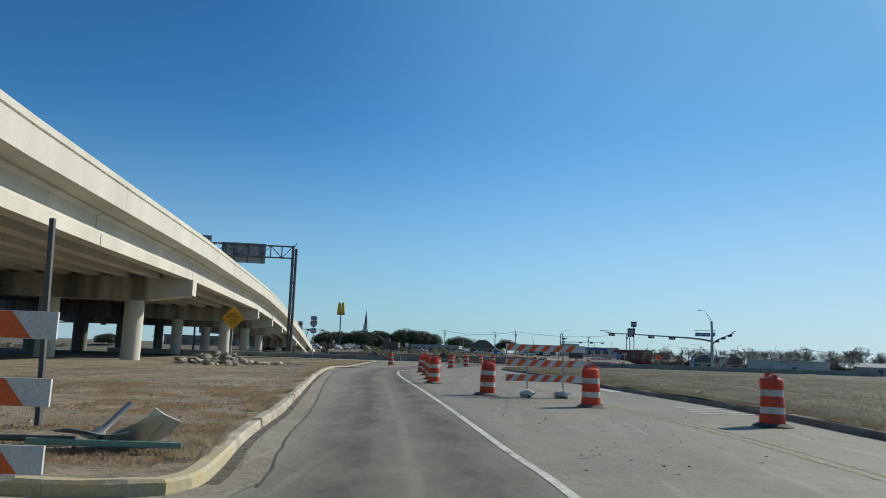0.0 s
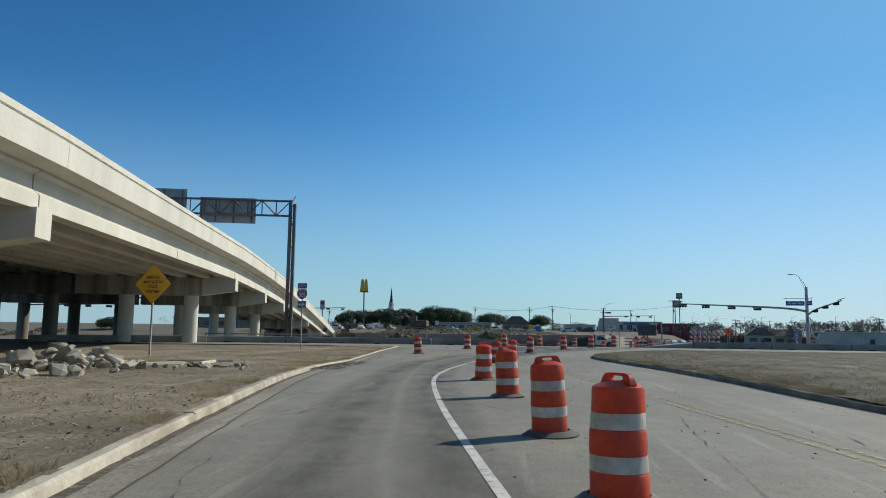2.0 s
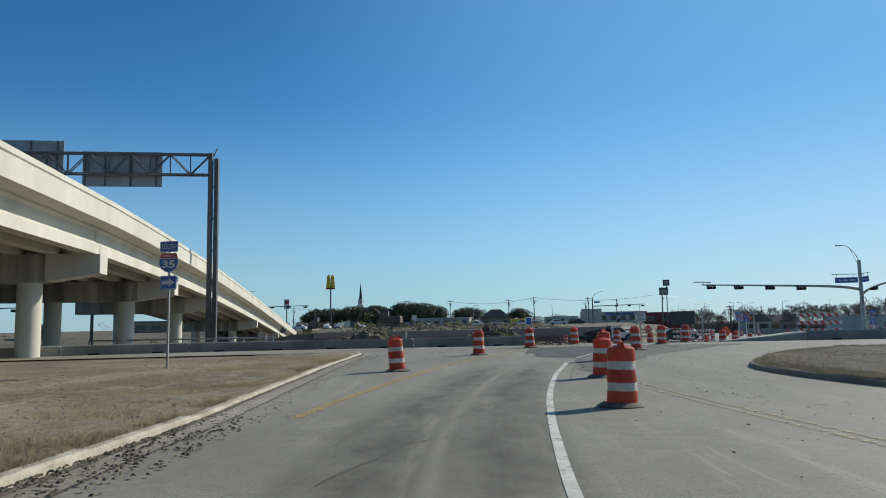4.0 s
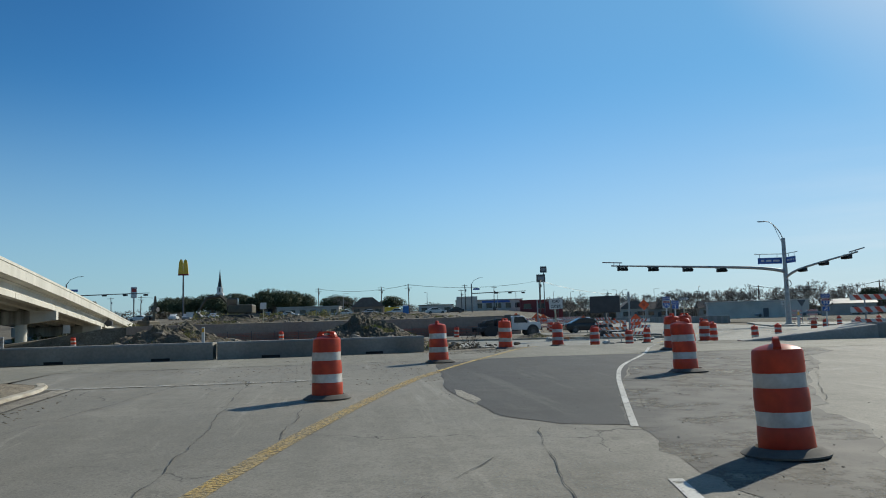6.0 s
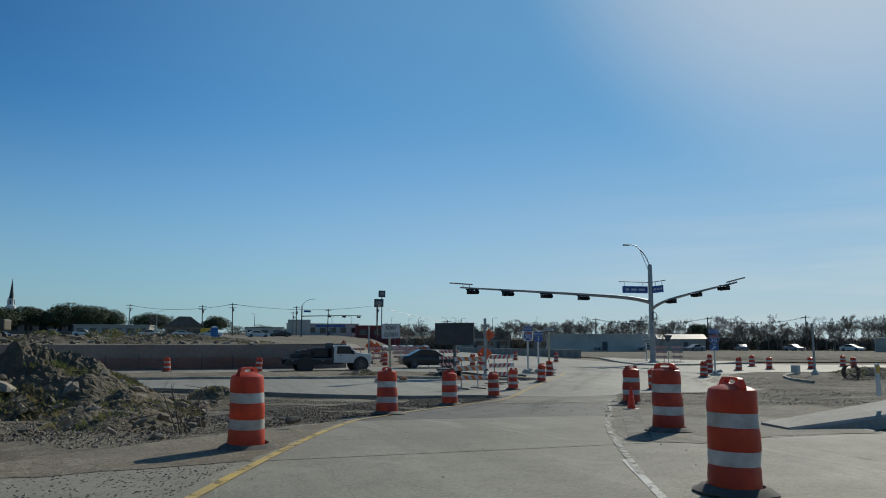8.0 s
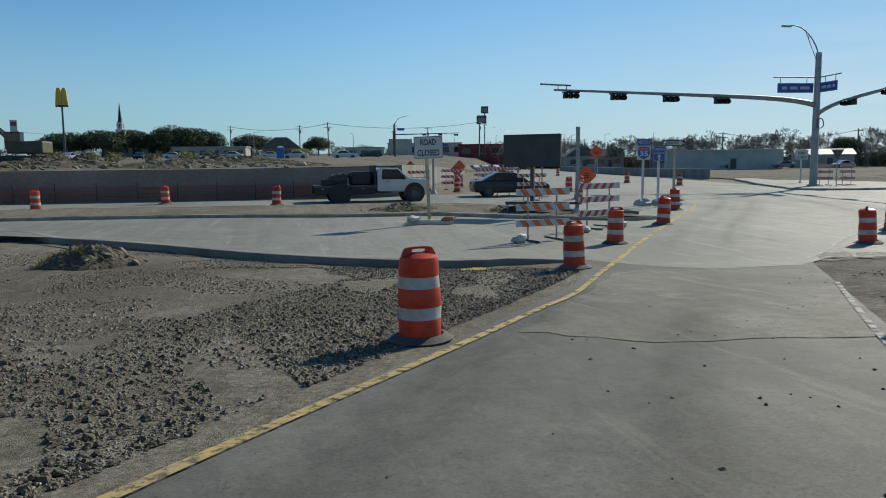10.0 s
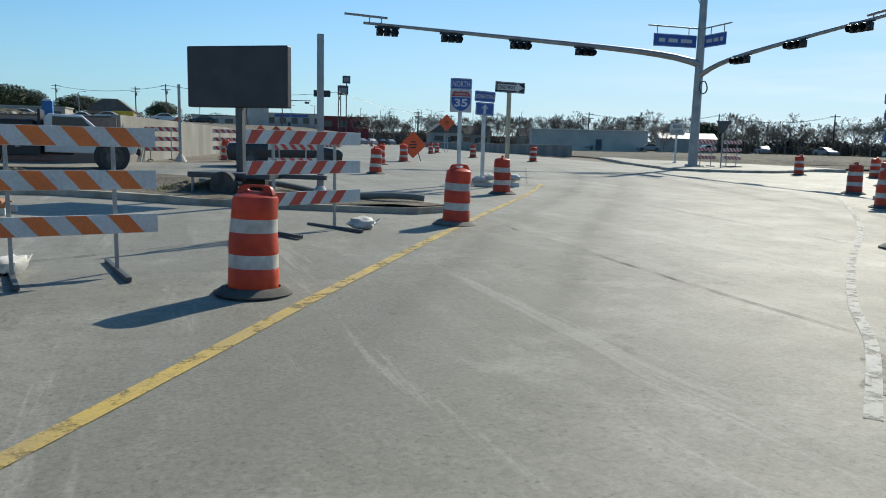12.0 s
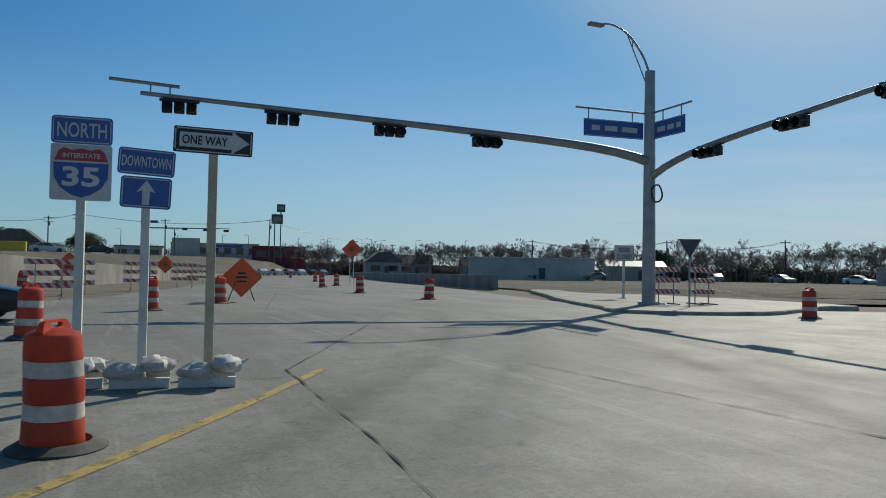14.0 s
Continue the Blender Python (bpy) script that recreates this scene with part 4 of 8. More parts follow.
bridge = thing("overpass", "long pale concrete highway overpass on round columns", "bridge")
SS = [-130, -100, -72, -54, -36, -18, 0, 18, 36, 53, 69.5, 88, 106, 124, 142, 160, 178, 196]
for a, b in zip(SS, SS[1:]):
    bm = bmesh.new()
    k = (b - a) / 2
    sweep(bm, [bp(v, 0, deck(v)) for v in (a + 0.012, a + k, b - 0.012)], [(0.60, 0), (0.32, 0), (0.30, -1.0), (0.62, -1.2), (0.65, -0.34), (0.53, -0.31), (0.53, -0.24), (0.60, -0.22)])
    part("parapet", bm, CAST, bridge)
bm = bmesh.new()
sweep(bm, [bp(s, 0, deck(s)) for s in SS], [(0.60, -0.98), (-12.4, -0.98), (-12.4, -1.24), (0.0, -1.24), (0.60, -1.19)])
part("deck_slab", bm, CAST, bridge)
bm = bmesh.new()
sweep(bm, [bp(s, -12.4, deck(s)) for s in SS], [(0.2, 0), (0.0, 0), (0.0, -1.2), (0.3, -1.2)])
part("far_parapet", bm, CAST, bridge)
GIRDER = [(-0.3, 0), (0.3, 0), (0.3, -0.1), (0.1, -0.2), (0.1, -0.7), (0.34, -0.9), (0.34, -1.38), (-0.34, -1.38), (-0.34, -0.9), (-0.1, -0.7), (-0.1, -0.2), (-0.3, -0.1)]
for u in (-0.55, -2.35, -4.15, -5.95, -7.75, -9.55, -11.4):
    for a, b in zip(SS, SS[1:]):
        bm = bmesh.new()
        sweep(bm, [bp(a + 0.05, u, deck(a) - 1.24), bp(b - 0.05, u, deck(b) - 1.24)], GIRDER)
        part("girder", bm, CAST, bridge)
PIERS = [-108, -72, -36, 0, 36, 53, 69.5, 106, 142]
# water streaks, with the deck's shade also put into the darker colour
STAINED_SHADED = mat("stained_shaded_concrete", (0.50, 0.475, 0.415), 0.9, second=(0.15, 0.14, 0.12), scale=0.42, fine=6, bump=0.006, stretch=(2.2, 2.2, 0.10))
for s in PIERS:
    zt = deck(s) - 2.63
    bm = bmesh.new()
    m = Matrix.Translation(bp(s, 0, 0)) @ Matrix.Rotation(math.atan2(BN.y, BN.x), 4, "Z") @ Matrix.Translation((0, -0.6, 0))
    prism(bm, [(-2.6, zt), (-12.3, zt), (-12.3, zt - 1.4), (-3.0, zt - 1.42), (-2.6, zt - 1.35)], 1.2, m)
    part("pier_cap", bm, STAINED_SHADED, bridge, "water-stained inner length of the pier cap, darkened for deck shade")
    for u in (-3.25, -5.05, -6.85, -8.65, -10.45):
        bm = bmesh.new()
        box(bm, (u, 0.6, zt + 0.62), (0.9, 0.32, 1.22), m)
        part("diaphragm", bm, STAINED_SHADED, bridge)
    bm = bmesh.new()
    m = Matrix.Translation(bp(s, 0, 0)) @ Matrix.Rotation(math.atan2(BN.y, BN.x), 4, "Z") @ Matrix.Translation((0, -0.6, 0))
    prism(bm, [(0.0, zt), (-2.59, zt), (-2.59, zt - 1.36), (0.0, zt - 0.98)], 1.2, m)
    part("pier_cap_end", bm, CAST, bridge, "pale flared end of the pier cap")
    for u in (-3.5, -8.5):
        bm = bmesh.new()
        x, y, _ = bp(s, u, 0)
        tube(bm, (x, y, G(x, y) - 0.2), (x, y, zt - 1.4), 0.58, n=24)
        part("column", bm, CAST, bridge, smooth=True)

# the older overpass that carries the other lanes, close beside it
# stain streaks on a base darkened for the shade beside the first bridge
OLD_CAST_SHADED = mat("stained_shaded_old_concrete", (0.26, 0.246, 0.215), 0.9, second=(0.085, 0.079, 0.068), scale=0.5, fine=6, bump=0.006, stretch=(1.8, 1.8, 0.12))
twin = thing("overpass", "older stained concrete overpass close behind the first, its shade coloured in", "bridge")
OLD = [-130, -72, -36, 0, 36, 53]
bm = bmesh.new()
sweep(bm, [bp(s, -12.5, deck(s)) for s in OLD], [(0.0, 0), (-0.3, 0), (-0.3, -0.98), (-15, -0.98), (-15, -1.24), (0.0, -1.24)])
part("deck_slab", bm, OLD_CAST_SHADED, twin)
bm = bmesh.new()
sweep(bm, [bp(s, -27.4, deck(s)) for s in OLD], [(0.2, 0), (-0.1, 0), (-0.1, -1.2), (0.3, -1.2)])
part("far_parapet", bm, OLD_CAST_SHADED, twin)
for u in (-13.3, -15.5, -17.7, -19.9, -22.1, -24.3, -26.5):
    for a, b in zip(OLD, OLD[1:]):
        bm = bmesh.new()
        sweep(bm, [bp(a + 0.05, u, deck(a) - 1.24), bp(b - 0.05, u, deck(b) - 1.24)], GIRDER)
        part("girder", bm, OLD_CAST_SHADED, twin)
for s in (-108, -72, -36, 0, 36, 52.3):
    zt = deck(s) - 2.63
    bm = bmesh.new()
    m = Matrix.Translation(bp(s, -12.6, 0)) @ Matrix.Rotation(math.atan2(BN.y, BN.x), 4, "Z") @ Matrix.Translation((0, -0.6, 0))
    prism(bm, [(0.0, zt), (-14.6, zt), (-14.6, zt - 1.1), (-12.6, zt - 1.45), (0.0, zt - 1.45)], 1.2, m)
    part("pier_cap", bm, OLD_CAST_SHADED, twin)
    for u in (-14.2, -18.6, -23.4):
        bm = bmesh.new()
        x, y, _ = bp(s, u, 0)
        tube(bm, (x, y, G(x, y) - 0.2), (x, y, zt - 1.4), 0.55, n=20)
        part("column", bm, OLD_CAST_SHADED, twin, smooth=True)

# ---- drums ----
BASE_RUBBER = mat("dusty_rubber", (0.085, 0.08, 0.07), 0.9, second=(0.15, 0.14, 0.12), scale=3.0, fine=20, spread=0.3)


def traffic_drum(seed):
    """A stepped barrel with a flat carrying ridge, weighed down by a tyre ring. Each of the few makes has its own dents."""
    t = thing("traffic_drum", "orange plastic traffic drum with white reflective bands and black base", "traffic drum", "traffic drums along the lanes")
    rr = random.Random(seed)
    lean_x, lean_y = rr.uniform(-0.012, 0.012), rr.uniform(-0.012, 0.012)

    def dented(bm):
        for v in bm.verts:
            c = v.co
            n = noise.noise((c.x * 3.2 + seed, c.y * 3.2, c.z * 2.6)) * 0.020 + noise.noise((c.x * 8 + seed, c.y * 8, c.z * 7)) * 0.007
            r = math.hypot(c.x, c.y)
            if r > 0.02:
                c.x, c.y = c.x * (1 + n / 0.22), c.y * (1 + n / 0.22)
            c.x, c.y = c.x + lean_x * c.z * 3, c.y + lean_y * c.z * 3

    shape = lambda pts: [(r * 0.885, z * 1.03) for r, z in pts]
    prof = shape([(0.268, 0.045), (0.270, 0.06), (0.268, 0.15), (0.266, 0.226), (0.262, 0.236), (0.259, 0.242), (0.258, 0.31), (0.256, 0.372), (0.259, 0.380), (0.260, 0.392), (0.257, 0.47), (0.253, 0.550), (0.249, 0.560), (0.246, 0.566), (0.245, 0.63), (0.243, 0.694), (0.246, 0.702), (0.247, 0.714), (0.244, 0.79), (0.239, 0.868), (0.229, 0.892), (0.185, 0.912), (0.09, 0.935), (0.0001, 0.942)])
    bm = bmesh.new()
    lathe(bm, prof, 30)
    dented(bm)
    body = part("body", bm, ORANGE, t, smooth=True)
    for z0, z1, r0, r1 in ((0.246, 0.369, 0.2620, 0.2590), (0.570, 0.692, 0.2485, 0.2460)):
        bm = bmesh.new()
        zm = (z0 + z1) / 2
        lathe(bm, shape([(r0 - 0.004, z0 - 0.001), (r0, z0), ((r0 + r1) / 2, zm), (r1, z1), (r1 - 0.004, z1 + 0.001)]), 30)
        dented(bm)
        part("reflective_band", bm, TAPE, body, smooth=True)
    # a flat upright ridge with an oval hole through it
    n = 24
    bm = bmesh.new()
    rings = []
    for y in (-0.021, 0.021):
        outer, inner = [], []
        for k in range(n):
            a = 2 * math.pi * k / n
            cx, cz = math.cos(a), math.sin(a)
            ex = math.copysign(abs(cx) ** 0.45, cx)
            ez = math.copysign(abs(cz) ** 0.45, cz)
            w = 0.178 - 0.024 * ez
            outer.append(bm.verts.new((w * ex + lean_x * 3, y * (1.35 - 0.4 * ez) + lean_y * 3, 0.972 + 0.058 * ez)))
            inner.append(bm.verts.new((0.085 * math.copysign(abs(cx) ** 0.6, cx) + lean_x * 3, y + lean_y * 3, 0.988 + 0.019 * math.copysign(abs(cz) ** 0.7, cz))))
        rings.append((outer, inner))
    (o0, i0), (o1, i1) = rings
    for k in range(n):
        j = (k + 1) % n
        for quad in ((o0[k], o0[j], i0[j], i0[k]), (o1[j], o1[k], i1[k], i1[j]), (o0[j], o0[k], o1[k], o1[j]), (i0[k], i0[j], i1[j], i1[k])):
            bm.faces.new(quad)
    bmesh.ops.recalc_face_normals(bm, faces=bm.faces[:])
    part("handle", bm, ORANGE, t, smooth=True)
    bm = bmesh.new()
    lathe(bm, [(0.37, 0.0), (0.375, 0.018), (0.345, 0.03), (0.30, 0.062), (0.255, 0.072), (0.235, 0.03), (0.0001, 0.03)], 30)
    for v in bm.verts:
        if math.hypot(v.co.x, v.co.y) > 0.3:
            v.co.z += max(0.0, 0.022 * noise.noise((v.co.x * 3, v.co.y * 3, seed)))
            v.co *= 1 + 0.05 * noise.noise((v.co.x * 2, v.co.y * 2, seed + 4))
    bmesh.ops.translate(bm, vec=(rr.uniform(-0.03, 0.03), rr.uniform(-0.03, 0.03), 0), verts=bm.verts[:])
    part("tyre_base", bm, BASE_RUBBER, t, smooth=True)
    return t


DRUMS = [(7.95, 14.65), (5.02, 18.4), (2.52, 22.05), (0.6, 28.5), (0.3, 32.3), (-0.2, 37.8), (-0.8, 42.9), (-0.52, 55.95), (0.3, 62.5), (1.52, 69.05), (4.2, 76.6), (6.9, 83.1), (9.3, 87.3), (14.0, 95.3),
         (-5.06, 65.9), (-2.6, 74.6), (0.0, 81.3), (3.06, 87.6), (6.64, 93.7), (10.0, 98.8), (14.65, 106.1), (17.57, 110.5), (21.56, 115.3), (25.37, 121.5),
         (24.2, 108.65), (27.45, 111.38), (33.9, 117), (37.85, 121.3), (15.8, 98.0),
         (-3.5, 130.4), (-8.0, 134.2), (2.0, 133.6), (7.9, 130.8), (38.8, 155), (40.2, 168), (39.4, 146.6), (43.0, 174), (46.6, 194.5), (53.4, 236), (27.0, 138.8), (29.6, 143.2), (47.0, 132.4), (24.45, 130.6),
         (43.2, 124.5), (47.0, 125.4), (49.8, 130.4), (50.8, 124.9), (54.1, 123.8), (58.0, 128.4), (64, 122.5), (20.0, 142), (22.5, 152), (-26, 133.5), (-40, 135)]
makes = [traffic_drum(k) for k in range(6)]
for k, (x, y) in enumerate(DRUMS):
    m = pose(x, y, G(x, y), R.gauss(0, 1.4), R.gauss(0, 1.4), R.uniform(0, 180))
    if k < len(makes):
        makes[k].matrix_basis = m
    else:
        copy_thing(makes[k * 5 % len(makes)], m)

# ---- signs and signals: shared pieces ----
BLUE = mat("blue_sign_face", (0.035, 0.10, 0.36), 0.45, second=(0.05, 0.12, 0.36), scale=1.5)
RED = mat("red_sign_face", (0.45, 0.05, 0.05), 0.45)
WHITE = mat("white_sign_face", (0.62, 0.62, 0.60), 0.45, second=(0.54, 0.54, 0.51), scale=2.0)
SIGN_YELLOW = mat("amber_sign_face", (0.78, 0.42, 0.03), 0.45, second=(0.70, 0.38, 0.04), scale=2.0)
SIGN_ORANGE = mat("orange_sign_face", (0.86, 0.13, 0.03), 0.5, second=(0.75, 0.11, 0.03), scale=2.0)
SIGN_BLACK = mat("black_sign_face", (0.02, 0.022, 0.024), 0.5)
SIGN_BACK = mat("bare_sign_back", (0.30, 0.30, 0.30), 0.5, 0.5, second=(0.24, 0.24, 0.24), scale=1.5)
PAINTED_POST = mat("white_post", (0.70, 0.70, 0.66), 0.6, second=(0.55, 0.54, 0.48), scale=3.0)
WOOD_POST = mat("pale_timber_post", (0.56, 0.50, 0.34), 0.8, second=(0.46, 0.40, 0.27), scale=3.0, fine=30)
SANDBAG = mat("white_sandbag_cloth", (0.66, 0.65, 0.61), 0.8, second=(0.46, 0.44, 0.39), scale=5.0, fine=30, bump=0.01)
CHUNK = mat("broken_concrete", (0.42, 0.385, 0.315), 0.9, second=(0.22, 0.195, 0.15), scale=2.4, fine=14, bump=0.02, spread=0.3)


def plate(bm, w, h, y=0.0, t=0.012, r=0.03, cx=0.0, cz=0.0):
    """An upright sheet with rounded corners, its face towards -y."""
    pts = []
    for sx, sz, a0 in ((1, 1, 0), (-1, 1, 90), (-1, -1, 180), (1, -1, 270)):
        for k in range(4):
            a = radians(a0 + 30 * k)
            pts.append((cx + sx * (w / 2 - r) + r * math.cos(a), cz + sz * (h / 2 - r) + r * math.sin(a)))
    prism(bm, pts, t, Matrix.Translation((0, y, 0)))


def text_mesh(text, size, bold=0.0):
    cu = bpy.data.curves.new("lettering", "FONT")
    cu.body, cu.size, cu.align_x, cu.align_y, cu.extrude, cu.offset = text, size, "CENTER", "CENTER", 0.002, bold
    cu.resolution_u = 3
    ob = bpy.data.objects.new("lettering", cu)
    me = bpy.data.meshes.new_from_object(ob)
    bpy.data.objects.remove(ob)
    bpy.data.curves.remove(cu)
    return me


def lettering(text, width, height, material, parent, x=0.0, z=0.0, y=-0.006, bold=0.012):
    """Words stretched to a width and height, on a face that looks to -y."""
    me = text_mesh(text, 1.0, bold)
    xs = [v.co.x for v in me.vertices]
    ys = [v.co.y for v in me.vertices]
    mx, my = (min(xs) + max(xs)) / 2, (min(ys) + max(ys)) / 2
    sx, sy = width / (max(xs) - min(xs)), height / (max(ys) - min(ys))
    for v in me.vertices:
        v.co = Vector((x + (v.co.x - mx) * sx, y - v.co.z, z + (v.co.y - my) * sy))
    me.materials.append(material)
    ob = new("lettering", me)
    ob.parent = parent
    return ob


def bars(parent, material, spans, y=-0.006):
    """Plain bars for writing that cannot be read: (x, z, width, height)."""
    bm = bmesh.new()
    for x, z, w, h in spans:
        box(bm, (x, y, z), (w, 0.004, h))
    part("writing", bm, material, parent)


def sign_panel(name, parent, w, h, z, material, x=0.0, y=-0.05, label="", border=None, r=0.04):
    bm = bmesh.new()
    plate(bm, w, h, 0, 0.012, r)
    p = part(name, bm, material, parent, label)
    p.location = (x, y, z)
    if border:
        bm = bmesh.new()
        for sx in (-1, 1):
            box(bm, (sx * (w / 2 - 0.022), -0.003, 0), (0.012, 0.004, h - 0.07))
            box(bm, (0, -0.003, sx * (h / 2 - 0.022)), (w - 0.07, 0.004, 0.012))
        part("border", bm, border, p)
    return p


def arrow(parent, material, size, turn=0.0):
    bm = bmesh.new()
    k = size
    prism(bm, [(-0.14 * k, -0.5 * k), (0.14 * k, -0.5 * k), (0.14 * k, 0.08 * k), (0.36 * k, 0.0 * k), (0.0, 0.5 * k), (-0.36 * k, 0.0), (-0.14 * k, 0.08 * k)], 0.004, Matrix.Translation((0, -0.007, 0)) @ Matrix.Rotation(radians(turn), 4, "Y"))
    part("arrow", bm, material, parent)


def shield(parent, z, size, plate_back=False, y=-0.05):
    """A route shield: blue body, red crown, number."""
    k = size
    if plate_back:
        bm = bmesh.new()
        plate(bm, k * 1.02, k * 1.02, 0, 0.01, 0.03)
        back = part("shield_plate", bm, WHITE, parent)
        back.location = (0, y + 0.004, z)
    edge = [(-0.40, 0.40), (-0.30, 0.47), (-0.15, 0.43), (0, 0.47), (0.15, 0.43), (0.30, 0.47), (0.40, 0.40), (0.48, 0.15), (0.47, -0.10), (0.36, -0.30), (0.18, -0.43), (0, -0.49), (-0.18, -0.43), (-0.36, -0.30), (-0.47, -0.10), (-0.48, 0.15)]
    bm = bmesh.new()
    prism(bm, [(x * k * 1.0, v * k) for x, v in edge], 0.008)
    rim = part("shield_rim", bm, WHITE, parent)
    rim.location = (0, y - 0.004, z)
    bm = bmesh.new()
    prism(bm, [(0.455 * k, 0.17 * k), (0.445 * k, -0.095 * k), (0.34 * k, -0.285 * k), (0.17 * k, -0.405 * k), (0, -0.462 * k), (-0.17 * k, -0.405 * k), (-0.34 * k, -0.285 * k), (-0.445 * k, -0.095 * k), (-0.455 * k, 0.17 * k)], 0.004, Matrix.Translation((0, -0.004, 0)))
    part("shield_body", bm, BLUE, rim)
    bm = bmesh.new()
    prism(bm, [(-0.445 * k, 0.205 * k), (-0.375 * k, 0.385 * k), (-0.30 * k, 0.435 * k), (-0.15 * k, 0.40 * k), (0, 0.435 * k), (0.15 * k, 0.40 * k), (0.30 * k, 0.435 * k), (0.375 * k, 0.385 * k), (0.445 * k, 0.205 * k)], 0.004, Matrix.Translation((0, -0.004, 0)))
    part("shield_crown", bm, RED, rim)
    lettering("35", 0.62 * k, 0.36 * k, WHITE, rim, 0, -0.08 * k, -0.007, 0.03)
    lettering("INTERSTATE", 0.62 * k, 0.085 * k, WHITE, rim, 0, 0.30 * k, -0.007)


def square_post(parent, h, w, material, lean=0.0):
    bm = bmesh.new()
    box(bm, (0, 0, h / 2), (w, w, h), Matrix.Rotation(radians(lean), 4, "Y"), 0.004)
    return part("post", bm, material, parent)


def sandbag(m, label="slumped white sandbag weighing down a sign foot", material=None):
    bm = bmesh.new()
    g = bmesh.ops.create_uvsphere(bm, u_segments=14, v_segments=8, radius=1.0)
    for v in bm.verts:
        c = v.co
        n = noise.noise((c.x * 2 + m.translation.x, c.y * 2 + m.translation.y, c.z * 2))
        v.co = Vector((c.x * 0.235 * (1 + 0.3 * n), c.y * 0.16 * (1 + 0.35 * n), max(c.z, -0.75) * 0.105 * (1 + 0.5 * n) + 0.075))
    for k in range(5):
        a = R.uniform(-0.8, 0.8)
        bmesh.ops.create_cone(bm, cap_ends=True, segments=5, radius1=0.03, radius2=0.008, depth=0.14, matrix=Matrix.Translation((0.235, a * 0.05, 0.11)) @ Matrix.Rotation(radians(70 + 20 * a), 4, "Y"))
    ob = ob_of("sandbag", bm, material or SANDBAG, True)
    ob.matrix_basis = m
    return tagged(ob, label, "sandbag", "sandbags at sign feet")


def skid(parent, w=0.66, material=None):
    """A timber foot: two runners and a cross bar."""
    for sx in (-1, 1):
        bm = bmesh.new()
        box(bm, (0, sx * 0.28, 0.06), (w, 0.09, 0.12), None, 0.006)
        part("runner", bm, material or PAINTED_POST, parent)
    bm = bmesh.new()
    box(bm, (0, 0, 0.14), (0.1, 0.7, 0.05), None, 0.005)
    part("cross_bar", bm, material or PAINTED_POST, parent)


# ---- along the first stretch ----
ice = thing("warning_sign", "amber diamond warning sign on a steel post", "road sign", "", on(-15.6, 54.2, 0.14, -8))
square_post(ice, 3.6, 0.07, STEEL)
bm = bmesh.new()
plate(bm, 1.24, 1.24, 0, 0.012, 0.06)
bmesh.ops.transform(bm, matrix=Matrix.Rotation(radians(45), 4, "Y"), verts=bm.verts[:])
face = part("diamond_panel", bm, SIGN_YELLOW, ice)
face.location = (0, -0.05, 3.12)
for k, (word, w) in enumerate((("BRIDGE", 0.62), ("MAY ICE IN", 0.92), ("COLD", 0.46), ("WEATHER", 0.66))):
    lettering(word, w, 0.13, SIGN_BLACK, face, 0, 0.31 - 0.21 * k)

route = thing("route_sign", "blue route shield sign with arrow on a thin steel post", "road sign", "", on(-12.3, 66.9, 0.13, -6))
square_post(route, 3.8, 0.06, STEEL)
p = sign_panel("plate", route, 0.60, 0.34, 3.79, BLUE, border=WHITE)
lettering("SOUTH", 0.48, 0.17, WHITE, p)
shield(route, 3.29, 0.67)
p = sign_panel("arrow_plate", route, 0.54, 0.43, 2.66, BLUE, border=WHITE)
arrow(p, WHITE, 0.42, 90)

post = thing("steel_post", "bare rusty steel sign post in the verge", "post", "", on(-3.56, 9.18, 0.12) @ pose(0, 0, 0, 0, -2.2, 0))
bm = bmesh.new()
prism(bm, [(-0.032, -0.1), (0.032, -0.1), (0.032, 2.75), (-0.032, 2.75)], 0.012)
box(bm, (-0.028, 0.03, 1.33), (0.010, 0.05, 2.84))
box(bm, (0.028, 0.03, 1.33), (0.010, 0.05, 2.84))
part("channel", bm, DARK_STEEL, post)


def barricade(m, width, label, group, colour, tops=(0.95, 1.42, 0.48), stripes=5, lean=0, boards_h=0.2, stance=0.27):
    """Three striped boards on two uprights with flat feet."""
    b = thing("barricade", label, "barricade", group, m)
    for z in tops:
        bm = bmesh.new()
        box(bm, (0, -0.045, z), (width, 0.025, boards_h), None, 0.003)
        board = part("board", bm, WHITE, b)
        step = width / (stripes + 0.5)
        for k in range(stripes):
            x0 = -width / 2 + step * (k + 0.25)
            s = 0.5 * step
            sl = boards_h * 0.8 * (1 if lean >= 0 else -1)
            pts = [(x0, z + boards_h / 2 - 0.004), (x0 + s, z + boards_h / 2 - 0.004), (x0 + s + sl, z - boards_h / 2 + 0.004), (x0 + sl, z - boards_h / 2 + 0.004)]
            pts = [(min(max(x, -width / 2 + 0.004), width / 2 - 0.004), v) for x, v in pts]
            bm = bmesh.new()
            prism(bm, pts, 0.004, Matrix.Translation((0, -0.0615, 0)))
            part("stripe", bm, colour, board)
    for sx in (-1, 1):
        bm = bmesh.new()
        box(bm, (sx * width * stance, 0, 0.77), (0.038, 0.038, 1.5), None, 0.003)
        part("upright", bm, STEEL, b)
        bm = bmesh.new()
        box(bm, (sx * width * stance, 0, 0.025), (0.05, 1.3, 0.05), None, 0.003)
        part("foot", bm, DARK_STEEL, b)
    return b


